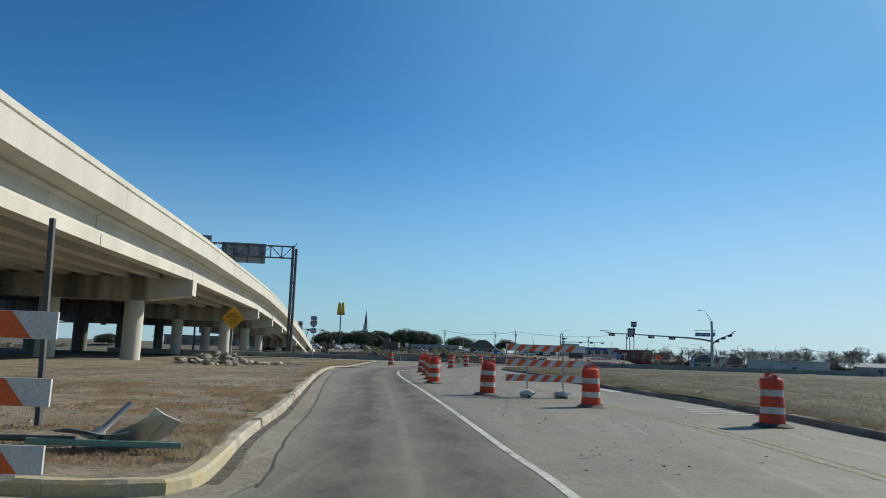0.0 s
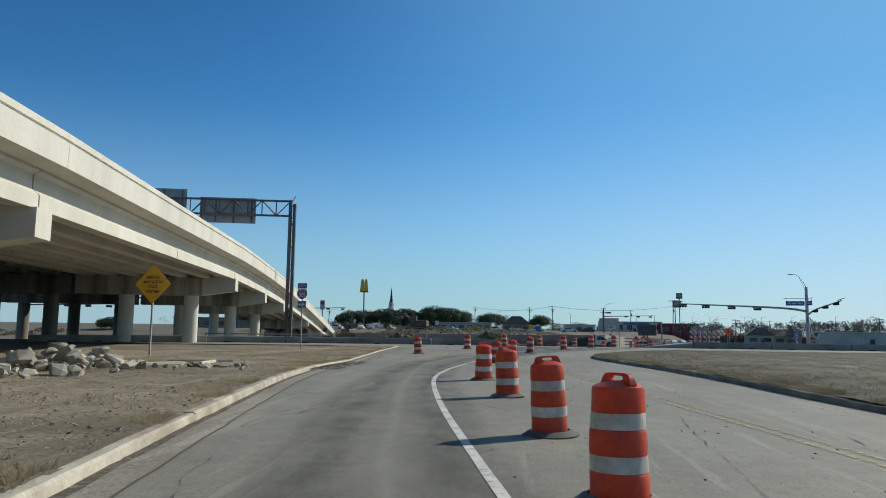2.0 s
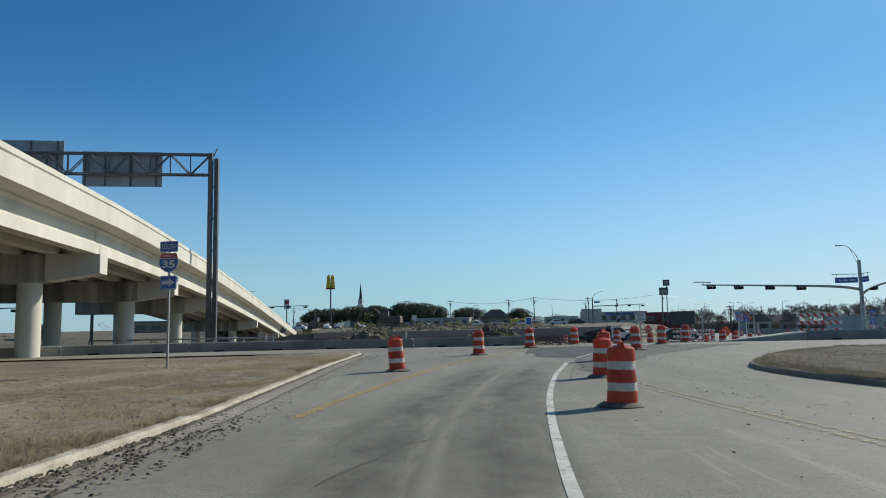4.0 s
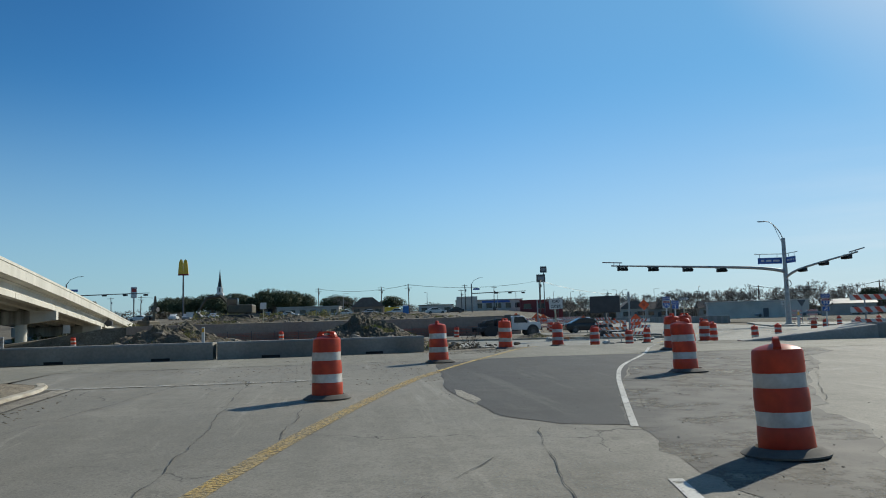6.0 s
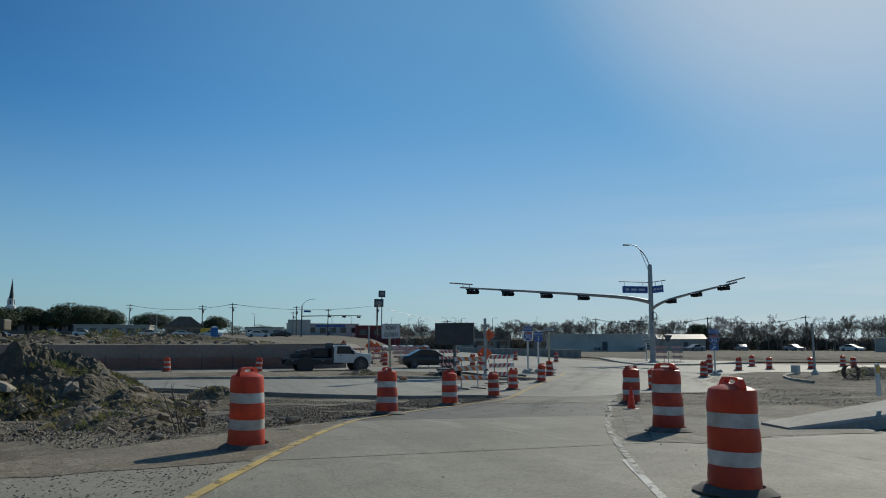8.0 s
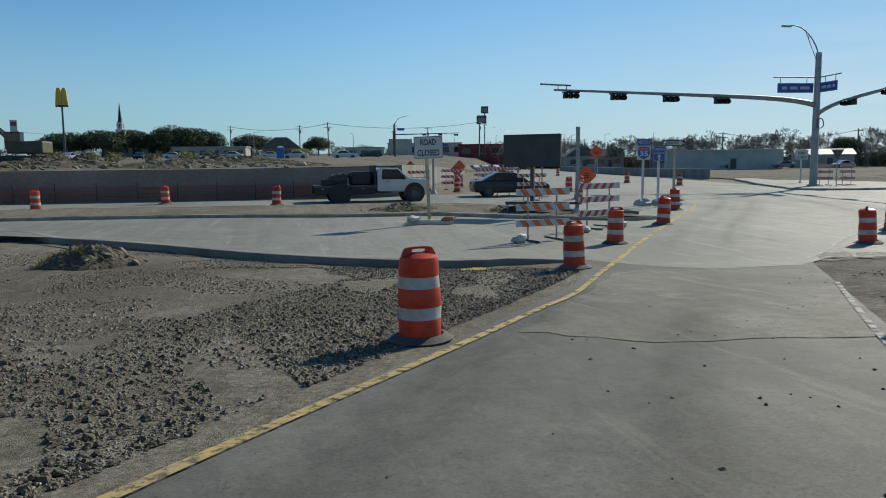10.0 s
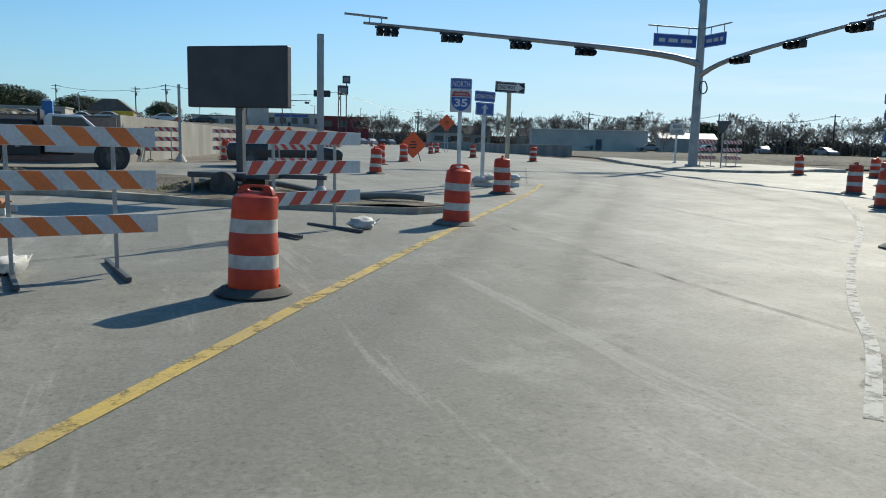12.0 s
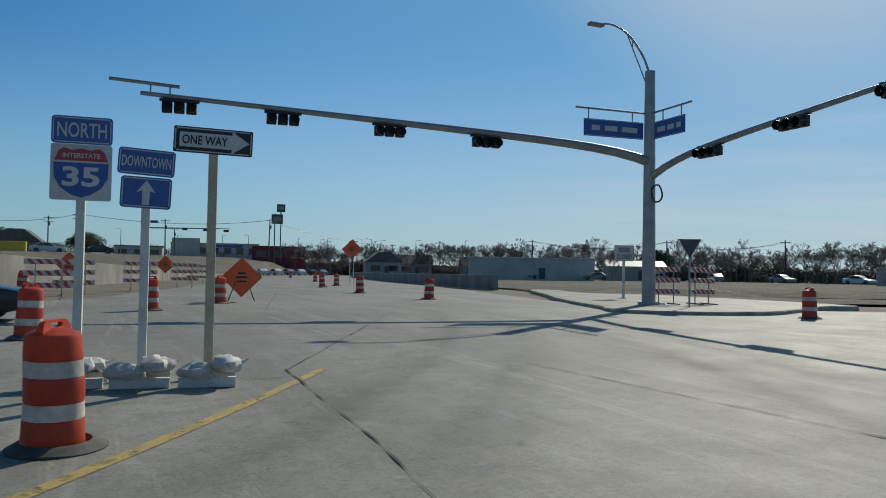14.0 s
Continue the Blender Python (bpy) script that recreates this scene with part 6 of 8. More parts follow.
sandbag(on(13.05, 118.1, 0.11, -20))
sandbag(on(14.2, 117.44, 0.11, -12), "slumped dull orange sandbag weighing down a sign foot", mat("orange_sandbag_cloth", (0.46, 0.19, 0.085), 0.8, second=(0.33, 0.17, 0.09), scale=5.0, fine=30, bump=0.01))
for x, y, a in ((19.8, 114.9, 10), (18.0, 114.0, 40), (17.9, 113.5, 90), (15.0, 111.3, 0), (15.3, 112.0, 60), (18.3, 122.5, 0), (17.6, 122.9, 50), (19.0, 122.8, 90)):
    sandbag(on(x, y, 0.01, a))
barricade(on(15.85, 111.75, 0.0, 12), 1.8, "orange and white striped barricade on new concrete", "barricades", STRIPE, (0.98, 1.42, 0.52), stripes=4)
barricade(on(18.85, 114.7, 0.0, 28), 2.15, "red and white striped barricade beside the yellow line", "barricades", STRIPE_RED, (0.98, 1.42, 0.52), stripes=5, lean=-1)
for k, (x, y, rz) in enumerate(((46.6, 138.9, -20), (48.3, 138.7, -12), (17.0, 140.6, 8), (20.5, 146.0, 4), (23.8, 147.0, -4), (27.5, 158, -6), (30.5, 166, -8), (24.5, 152, 0), (21.0, 128.5, 10), (78, 124, -45), (33, 182, -8))):
    barricade(on(x, y, 0.13 if k < 2 else 0.0, rz), 1.7 if k > 1 else 1.15, "red and white striped barricade closing the side road", "barricades", STRIPE_RED, (0.98, 1.42, 0.52), stripes=5)
for x, y, h, w, label in ((20.15, 119.9, 3.6, 0.13, "bare steel post standing on the island"), (43.9, 117.9, 3.5, 0.10, "bare steel post standing in the dirt"), (17.8, 139.2, 3.4, 0.12, "pale bare post by the far kerb")):
    q = thing("bare_post", label, "post", "bare posts", on(x, y))
    square_post(q, h, w, STEEL)
    bm = bmesh.new()
    lathe(bm, [(0.28, 0), (0.26, 0.05), (0.10, 0.3), (0.09, 0.32)], 14)
    part("footing", bm, CAST, q)

y_sign = thing("yield_sign", "grey back of a triangular yield sign on a post", "road sign", "", on(45.9, 136.8, 0.12, -30))
square_post(y_sign, 2.5, 0.06, STEEL)
bm = bmesh.new()
prism(bm, [(-0.42, 2.58), (0.42, 2.58), (0.0, 1.86)], 0.012, Matrix.Translation((0, -0.05, 0)))
part("triangle_panel", bm, DARK_STEEL, y_sign)
s = skid_sign("road_closed_sign", 49.2, 145.0, -20, "small white ROAD CLOSED sign across the crossing", 2.0, PAINTED_POST)
p = sign_panel("panel", s, 1.0, 0.78, 2.35, WHITE, y=-0.07, border=SIGN_BLACK)
lettering("ROAD", 0.56, 0.22, SIGN_BLACK, p, 0, 0.17, bold=0.02)
lettering("CLOSED", 0.76, 0.22, SIGN_BLACK, p, 0, -0.17, bold=0.02)


def work_sign(x, y, top, rz, side=0.9, back=False):
    """An orange diamond on a folding stand."""
    s = thing("work_sign", "orange diamond roadwork sign on a low stand", "road sign", "orange work signs", on(x, y, 0.0, rz))
    half = side * 0.7071
    bm = bmesh.new()
    plate(bm, side, side, 0, 0.01, 0.05)
    bmesh.ops.transform(bm, matrix=Matrix.Translation((0, -0.05, top - half)) @ Matrix.Rotation(radians(45), 4, "Y"), verts=bm.verts[:])
    d = part("diamond_panel", bm, SIGN_ORANGE, s)
    bars(d, SIGN_BLACK, [(0, top - half + 0.16, 0.3, 0.07), (0, top - half, 0.42, 0.07), (0, top - half - 0.16, 0.36, 0.07)], -0.056)
    for sx in (-1, 1):
        bm = bmesh.new()
        tube(bm, (sx * 0.16, 0, top - half), (sx * (0.2 if top > 2 else 0.5), 0.2 * sx, 0), 0.025, n=6)
        part("leg", bm, PAINTED_POST if top > 2 else DARK_STEEL, s)


for a in ((45.5, 178.0, 4.0, -12, 1.25), (30.6, 144.6, 1.72, -10, 1.1), (21.5, 135.6, 1.7, 6, 0.95), (24.0, 160, 2.0, -6, 0.95), (18.0, 150, 2.2, 0, 1.0), (31.0, 190, 2.4, -6, 1.2)):
    work_sign(*a)

# message board trailer, seen from behind
vms = thing("message_board", "dark portable message board on a trailer, switched off", "message board", "", pose(18.52, 120.85, G(18.5, 120.8), 0, 0, -35))
bm = bmesh.new()
box(bm, (0, 0, 2.66), (2.45, 0.22, 1.34), None, 0.03)
part("display_case", bm, mat("dark_display", (0.035, 0.037, 0.04), 0.5, second=(0.05, 0.05, 0.052), scale=2.0), vms)
bm = bmesh.new()
box(bm, (0, 0.05, 1.2), (0.16, 0.16, 1.7), None, 0.01)
part("mast", bm, DARK_STEEL, vms)
bm = bmesh.new()
box(bm, (0, 0, 0.5), (2.0, 1.1, 0.12), None, 0.02)
box(bm, (1.5, 0, 0.5), (1.2, 0.1, 0.1), None, 0.01)
part("trailer_frame", bm, DARK_STEEL, vms)
for sy in (-1, 1):
    bm = bmesh.new()
    tube(bm, (0, sy * 0.62, 0.3), (0, sy * 0.78, 0.3), 0.3, n=18)
    part("wheel", bm, RUBBER, vms)
    bm = bmesh.new()
    tube(bm, (-0.9, sy * 0.5, 0), (-0.9, sy * 0.5, 0.5), 0.03, n=6)
    part("jack", bm, STEEL, vms)
small = thing("street_plate", "small dark sign on a thin post behind the board", "road sign", "", on(22.6, 131.5, 0, -10))
square_post(small, 3.0, 0.06, STEEL)
sign_panel("plate", small, 0.62, 0.24, 2.9, SIGN_BLACK)

# hoses on the island
hose = thing("hose", "dark drainage hose lying across the island kerb", "hose")
bm = bmesh.new()
pts = [(x, y, G(x, y) + 0.2 + 0.05 * math.sin(3 * x)) for x, y in smooth_line([(17.8, 123.5), (19.2, 122), (20.4, 119.6), (21.3, 118.2), (21.9, 117.9)], 0.4)]
curve_tube(bm, pts, 0.07, 0.07, 8)
part("tube", bm, mat("grey_green_hose", (0.16, 0.165, 0.145), 0.6, second=(0.22, 0.22, 0.19), scale=2.0), hose, smooth=True)

# ---- the raised site beyond the crossing ----
def H(x, y):
    """Height of the far ground: raised beyond the wall, falling away towards the overpass."""
    ease = lambda q: max(0.0, min(1.0, q)) ** 2 * (3 - 2 * max(0.0, min(1.0, q)))
    share = max(ease((x + 36) / 13), ease((y - 195) / 50))
    return (1.75 + 0.0155 * max(0.0, y - 137)) * share + 0.05 * (1 - share)


bm = bmesh.new()
edge = lambda y: 15.5 + max(0.0, y - 137) * 0.27
rows = []
for y in [137.4, 139, 142, 146, 150, 156, 164, 175, 190, 210, 240, 280, 330, 400, 520, 900, 2500]:
    row = []
    rim = float(np.interp(y, [137, 160, 191, 243, 300, 340], [1.9, 1.85, 1.25, 1.0, H(0, 300) - 1.6, H(0, 340) - 1.2])) if y < 340 else H(0, y) - 1.2
    for k in range(41):
        u = k / 40
        x = edge(y) - (1 - u) ** 1.6 * (180 + y)
        w = min(1.0, (edge(y) - x) / 14)
        z = H(x, y) * w + rim * (1 - w) + (0.25 * noise.noise((x * 0.15, y * 0.15, 4)) if 138 < y < 500 and k < 40 else 0)
        row.append(bm.verts.new((x, y, z)))
    row[-1].co.x -= 0.3 if y < 250 else 0.0
    row.append(bm.verts.new((edge(y) + (-0.29 if y < 250 else 0.01) + (max(0.0, y - 243) * 0.08 if y < 500 else 900), y, -0.3)))
    rows.append(row)
rows.insert(0, [bm.verts.new((v.co.x, 137.15 if v.co.x > -22 else 136.2 - 0.5 * noise.noise((v.co.x * 0.3, 3, 8)), -0.6)) for v in rows[0]])
for a, b in zip(rows, rows[1:]):
    for i in range(41):
        bm.faces.new((a[i], a[i + 1], b[i + 1], b[i]))
structure("site_ground", bm, paving("site_dirt", (0.17, 0.146, 0.107), (0.09, 0.079, 0.058), (0.25, 0.22, 0.168), 0.95, 0.3, 0.0, 12.0, 0.05, 0.9, 0.4), "raised bare construction ground beyond the road")
REDWALL = mat("stained_retaining_wall", (0.25, 0.185, 0.15), 0.95, second=(0.31, 0.25, 0.205), scale=0.25, fine=5, bump=0.02)
bm = bmesh.new()
box(bm, (-3.6, 137.2, 0.85), (37.8, 0.5, 1.9))
structure("retaining_wall", bm, REDWALL, "low stained retaining wall below the raised site")
bm = bmesh.new()
pts = [(15.4, 137.2, 0.0), (21.5, 160, 0.0), (30, 191, 0), (44, 243, 0)]
hs = [1.95, 1.75, 1.2, 0.4]
rows = []
for (x, y, z), h in zip(pts, hs):
    rows.append([bm.verts.new((x + dx, y, G(x, y) + dz)) for dx, dz in ((-0.3, -0.1), (-0.3, h), (0.05, h), (0.05, -0.1))])
for a, b in zip(rows, rows[1:]):
    for j in range(4):
        bm.faces.new((a[j], a[(j + 1) % 4], b[(j + 1) % 4], b[j]))
bm.faces.new(rows[0])
bmesh.ops.recalc_face_normals(bm, faces=bm.faces[:])
structure("wing_wall", bm, BARRIER, "sloping grey concrete wing wall beside the far road")
bm = bmesh.new()
for a, b in (((52.0, 163.5), (53.9, 180)), ((53.9, 180), (57.0, 197)), ((57.0, 197), (62.5, 222)), ((62.5, 222), (72, 262))):
    d = Vector((b[0] - a[0], b[1] - a[1]))
    m = pose((a[0] + b[0]) / 2, (a[1] + b[1]) / 2, 0.62, 0, 0, math.degrees(math.atan2(d.y, d.x)))
    box(bm, (0, 0, 0), (d.length, 0.4, 1.1), m, 0.03)
structure("road_wall", bm, BARRIER, "long grey concrete barrier along the far road")
bm = bmesh.new()
rows = []
for k in range(21):
    u = k / 20
    x, y = 50.5 + 34 * u, 152 - 16 * u
    up = min(1.0, u * 5, (1 - u) * 5)
    rows.append([bm.verts.new((x + dx, y + dy, 0.12 + (z + 0.1 * noise.noise((x, y, dx))) * up)) for dx, dy, z in ((0, 0, 0.0), (0.7, 2.2, 0.30), (1.5, 5, 0.42), (6, 20, 0.15))])
for a, b in zip(rows, rows[1:]):
    for j in range(3):
        bm.faces.new((a[j], b[j], b[j + 1], a[j + 1]))
bm.normal_update()
structure("earth_bank", bm, GRASS, "low tan earth bank behind the corner")
FENCE = mat("orange_mesh_fence", (0.50, 0.10, 0.04), 0.7, second=(0.34, 0.09, 0.05), scale=0.8)
fence = thing("mesh_fence", "sagging orange plastic fence at the wall foot", "fence")
for k in range(16):
    x = -22 + k * 2.2
    bm = bmesh.new()
    for j in range(11):
        z = 0.1 + j * 0.075
        tube(bm, (x, 136.75, z + R.uniform(-0.05, 0.05)), (x + 2.2, 136.75, z + R.uniform(-0.08, 0.05)), 0.014, n=3)
    part("mesh_strip", bm, FENCE, fence)
    bm = bmesh.new()
    box(bm, (x, 136.7, 0.5), (0.05, 0.05, 1.1))
    part("stake", bm, DARK_STEEL, fence)

# ---- heaps on the lot and on the site ----
SOIL = mat("dug_soil", (0.15, 0.118, 0.082), 0.95, second=(0.085, 0.075, 0.048), scale=1.4, fine=12, bump=0.10)
WEED = glowing_through(mat("dull_weeds", (0.105, 0.135, 0.045), 0.9, second=(0.20, 0.165, 0.085), scale=1.1), 0.4)
TWIG = mat("bare_twigs", (0.105, 0.085, 0.065), 0.9, second=(0.15, 0.125, 0.10), scale=0.4)


def mound(cx, cy, rx, ry, h, base=None, seed=0, name="soil_heap", label="heap of dug soil and weeds beside the lane"):
    base = base or G
    t = thing(name, label, "heap")
    bm = bmesh.new()
    n, k = (180, 64) if h > 1.5 else (90, 30)
    rings = [[bm.verts.new((cx, cy, base(cx, cy) + h))]]
    for i in range(1, k + 1):
        r = i / k
        ring = []
        for j in range(n):
            a = 2 * math.pi * j / n
            w = 1 + 0.25 * noise.noise((math.cos(a) * 1.5, math.sin(a) * 1.5, seed))
            x, y = cx + rx * r * w * math.cos(a), cy + ry * r * w * math.sin(a)
            z = h * max(0.0, (1 - r ** 1.5)) * (1 + 0.35 * noise.noise((x * 0.9, y * 0.9, seed))) + (min(0.30 * h, 0.26) * noise.noise((x * 2.1, y * 2.1, seed + 3)) + min(0.16 * h, 0.16) * noise.noise((x * 5.5, y * 5.5, seed)) + min(0.1 * h, 0.09) * noise.noise((x * 13, y * 13, seed))) * (1 - r * r) - 0.03
            ring.append(bm.verts.new((x, y, base(x, y) + z)))
        rings.append(ring)
    for j in range(n):
        bm.faces.new((rings[0][0], rings[1][j], rings[1][(j + 1) % n]))
    for a, b in zip(rings[1:], rings[2:]):
        for j in range(n):
            bm.faces.new((a[j], b[j], b[(j + 1) % n], a[(j + 1) % n]))
    bmesh.ops.recalc_face_normals(bm, faces=bm.faces[:])
    part("soil", bm, SOIL, t)

    def top(x, y):
        r = math.hypot((x - cx) / rx, (y - cy) / ry)
        return base(x, y) + h * max(0, 1 - r ** 1.5) * 0.95
    bm = bmesh.new()
    for q in range(int((2600 if h > 1.5 else 1000) * rx * ry / 10)):
        a, r = R.uniform(0, 6.283), R.random() ** 0.5
        x, y = cx + rx * r * math.cos(a), cy + ry * r * math.sin(a)
        if noise.noise((x * 0.7, y * 0.7, 8)) < 0.02 + 0.12 * (x - cx) / rx:
            continue
        z = top(x, y)
        for b in range(5):
            dx, dy, dz = R.uniform(-0.13, 0.13), R.uniform(-0.13, 0.13), R.uniform(0.02, 0.13)
            p = Vector((x + dx, y + dy, z - 0.05))
            q2 = p + Vector((dx * 0.7, dy * 0.7, dz))
            w = Vector((-dy, dx, 0)).normalized() * 0.026
            f = bm.faces.new([bm.verts.new(p - w), bm.verts.new(p + w), bm.verts.new(q2)])
    tagged(part("weed_cover", bm, WEED, t, "dull green weeds"), "", "", "", "stuff")
    for q in range(int(16 * rx * ry / 3) + 8):
        a, r = R.uniform(0, 6.283), 0.3 + 0.75 * R.random() ** 0.5
        x, y = cx + rx * r * math.cos(a), cy + ry * r * math.sin(a)
        o = new("lump", R.choice(DULL_LUMPS))
        o.parent = t
        sz = (0.06 + 0.32 * R.random() ** 2) * min(1.4, h)
        o.matrix_basis = pose(x, y, top(x, y) + 0.02, R.uniform(-40, 40), R.uniform(-40, 40), R.uniform(0, 360)) @ Matrix.Diagonal((sz, sz * 0.8, sz * 0.6, 1))
    for q in range(int(h * 9)):
        a, r = R.uniform(0, 6.283), R.random() ** 0.5 * 0.85
        x, y = cx + rx * r * math.cos(a), cy + ry * r * math.sin(a)
        d = Vector((R.gauss(0, 1), R.gauss(0, 1), R.uniform(0.0, 0.45))).normalized() * R.uniform(0.35, 0.9)
        bm = bmesh.new()
        p = Vector((x, y, top(x, y)))
        tube(bm, p, p + d, 0.016, 0.005, n=5)
        part("branch", bm, TWIG, t)
    return t


mound(-1.2, 100.5, 4.2, 3.6, 1.6, seed=1)
mound(1.2, 96.8, 1.7, 1.5, 0.5, seed=2)
mound(1.3, 92.6, 1.3, 1.0, 0.35, seed=12)
mound(-10.0, 98.5, 4.5, 3.4, 1.5, seed=3)
for x, y, r, h, k in ((-0.2, 112.0, 1.3, 0.55, 4), (3.9, 109.8, 1.3, 0.5, 5), (3.4, 101.8, 1.4, 0.25, 6), (0.6, 104.5, 1.8, 0.3, 7), (13.4, 123.6, 2.2, 0.4, 8), (17.6, 121.6, 1.4, 0.3, 9)):
    mound(x, y, r, r * 0.7, h, seed=k, label="small heap of soil and gravel")
for x, y, r, h, k in ((43.2, 113.2, 2.6, 0.42, 31), (46.5, 116.0, 2.8, 0.5, 32), (49.5, 119.0, 2.6, 0.38, 33), (53.0, 121.2, 3.0, 0.3, 34), (47.5, 110.5, 3.0, 0.45, 35), (52.0, 114.0, 3.4, 0.4, 36)):
    mound(x, y, r, r * 0.6, h, seed=k, label="low ridge of spoil and dead weeds beside the crossing")
for k, (x, y, r, h) in enumerate(((-15, 148, 6, 0.7), (-8, 150, 6, 0.75), (0, 147, 4, 0.5), (6, 153, 6, 0.5), (2, 172, 8, 0.8))):
    mound(x, y, r, r * 0.6, h, H, 20 + k, label="heap of rubble and soil on the raised site")
spots = []
for k in range(190):
    x, y = R.uniform(-22, 10), R.uniform(141, 152)
    spots.append((x, y, H(x, y) - G(x, y) + R.uniform(-0.05, 0.25), 0.08 + 0.34 * R.random() ** 2))
heap("demolition_heap", "long heap of broken concrete on the raised site", "rubble", spots, DULL_LUMPS)
bush = thing("brush", "small leafless shrub beside the gravel", "shrub")
for k in range(10):
    a = R.uniform(0, 6.283)
    p = Vector((2.3 + R.gauss(0, 0.16), 90.5 + R.gauss(0, 0.16), G(2.3, 90.5)))
    tip = p + Vector((math.cos(a) * 0.3, math.sin(a) * 0.3, R.uniform(0.25, 0.8)))
    bm = bmesh.new()
    tube(bm, p, tip, 0.010, 0.004, n=5)
    stem = part("stem", bm, TWIG, bush)
    for j in range(7):
        u = R.uniform(0.35, 1.0)
        q = p.lerp(tip, u)
        bm = bmesh.new()
        tube(bm, q, q + Vector((R.gauss(0, 0.14), R.gauss(0, 0.14), R.uniform(0.02, 0.22))), 0.005, 0.002, n=4)
        part("twig", bm, TWIG, stem)
spots = [(1.9 + R.gauss(0, 0.9), 91.3 + R.gauss(0, 0.8), R.uniform(0.0, 0.2), 0.05 + 0.16 * R.random() ** 2) for k in range(60)] + [(-0.6 + R.gauss(0, 1.8), 95.6 + R.gauss(0, 1.0), R.uniform(0.0, 0.3), 0.05 + 0.2 * R.random() ** 2) for k in range(80)]
heap("broken_slabs", "broken concrete pieces at the foot of the soil heap", "rubble", spots, DULL_LUMPS)

# loose stones on the gravel and grit on the verge
def stones(name, label, n, spot, smin, smax, material, dz=0.0):
    vs, fs = [], []
    for k in range(n):
        x, y = spot()
        s = R.uniform(smin, smax)
        z = G(x, y) + dz - drop(x, y) - sag(x, y)
        a = R.uniform(0, 6.283)
        c, sn = math.cos(a), math.sin(a)
        b = len(vs)
        for px, py, pz in ((-1, -0.7, 0), (1, -0.6, 0), (0.8, 0.7, 0), (-0.9, 0.8, 0), (-0.4, -0.3, 0.8), (0.5, -0.2, 0.9), (0.2, 0.4, 0.7)):
            vs.append((x + s * (px * c - py * sn), y + s * (px * sn + py * c), z + s * pz * 0.8 - 0.01))
        fs += [(b, b + 1, b + 5, b + 4), (b + 1, b + 2, b + 6, b + 5), (b + 2, b + 3, b + 4, b + 6), (b + 3, b, b + 4), (b + 4, b + 5, b + 6)]
    me = bpy.data.meshes.new(name)
    me.from_pydata(vs, [], fs)
    me.materials.append(material)
    return tagged(new(name, me), label, "", "", "stuff")


PEBBLE = mat("mixed_stones", (0.22, 0.19, 0.145), 0.9, second=(0.145, 0.122, 0.09), scale=6.0, fine=30)
nt = PEBBLE.node_tree
isle, hue = nt.nodes.new("ShaderNodeNewGeometry"), nt.nodes.new("ShaderNodeHueSaturation")
span = nt.nodes.new("ShaderNodeMapRange")
span.inputs["To Min"].default_value, span.inputs["To Max"].default_value = 0.45, 1.6
nt.links.new(isle.outputs["Random Per Island"], span.inputs["Value"])
nt.links.new(span.outputs[0], hue.inputs["Value"])
shade = nt.nodes["Principled BSDF"].inputs["Base Color"]
nt.links.new(shade.links[0].from_socket, hue.inputs["Color"])
nt.links.new(hue.outputs[0], shade)


def in_lot():
    while True:
        y = R.uniform(88.5, 113)
        x = R.uniform(-9, 14)
        right = float(np.interp(y, [88, 91.6, 94.2, 99, 103.4, 106, 108, 108.5, 111, 116], [1.2, 4.4, 6.9, 10.3, 13.3, 15.0, 13.6, 11.0, 7.6, 1.5]))
        if x < right - 0.2 and noise.noise((x * 0.5, y * 0.5, 6)) > -0.08:
            return x, y


stones("gravel_stones", "loose grey stones strewn over the gravel", 26000, in_lot, 0.006, 0.032, PEBBLE)
def near_lane():
    y = R.uniform(90, 108.5)
    right = float(np.interp(y, [88, 91.6, 94.2, 99, 103.4, 106, 108, 108.5], [1.2, 4.4, 6.9, 10.3, 13.3, 15.0, 13.6, 11.0]))
    x = right - 0.15 - 5.0 * R.random() ** 1.3
    return (x, y) if noise.noise((x * 0.9, y * 0.35, 2)) > -0.18 else near_lane()
stones("lane_side_gravel", "crushed stone thrown up beside the lane", 34000, near_lane, 0.004, 0.018, PEBBLE)
stones("lane_side_clods", "clods of dried soil among the crushed stone", 3500, near_lane, 0.015, 0.045, SOIL)
def in_verge():
    y = R.uniform(6.5, 76)
    kx = float(np.interp(y, [p[1] for p in LEFT_KERB if p[1] > 6.2], [p[0] for p in LEFT_KERB if p[1] > 6.2]))
    return kx - 0.3 - 9 * R.random() ** 1.5, y
stones("verge_grit", "small stones and clods on the verge", 5000, in_verge, 0.01, 0.035, PEBBLE, 0.13)
def on_gutter():
    y = R.uniform(6.5, 76)
    kx = float(np.interp(y, [p[1] for p in LEFT_KERB if p[1] > 6.2], [p[0] for p in LEFT_KERB if p[1] > 6.2]))
    return kx + 0.12 + 0.5 * R.random() ** 2.5, y
stones("gutter_grit", "grit and dirt gathered along the kerb", 2600, on_gutter, 0.006, 0.02, SOIL)
def on_road():
    y = R.uniform(8, 104)
    return float(np.interp(y, [8, 50, 75, 90, 104], [4.5, 1.5, 3.0, 9, 16.5])) + R.gauss(0, 1.6), y
stones("road_grit", "scattered bits of asphalt on the road", 900, on_road, 0.008, 0.022, TAR, 0.008)


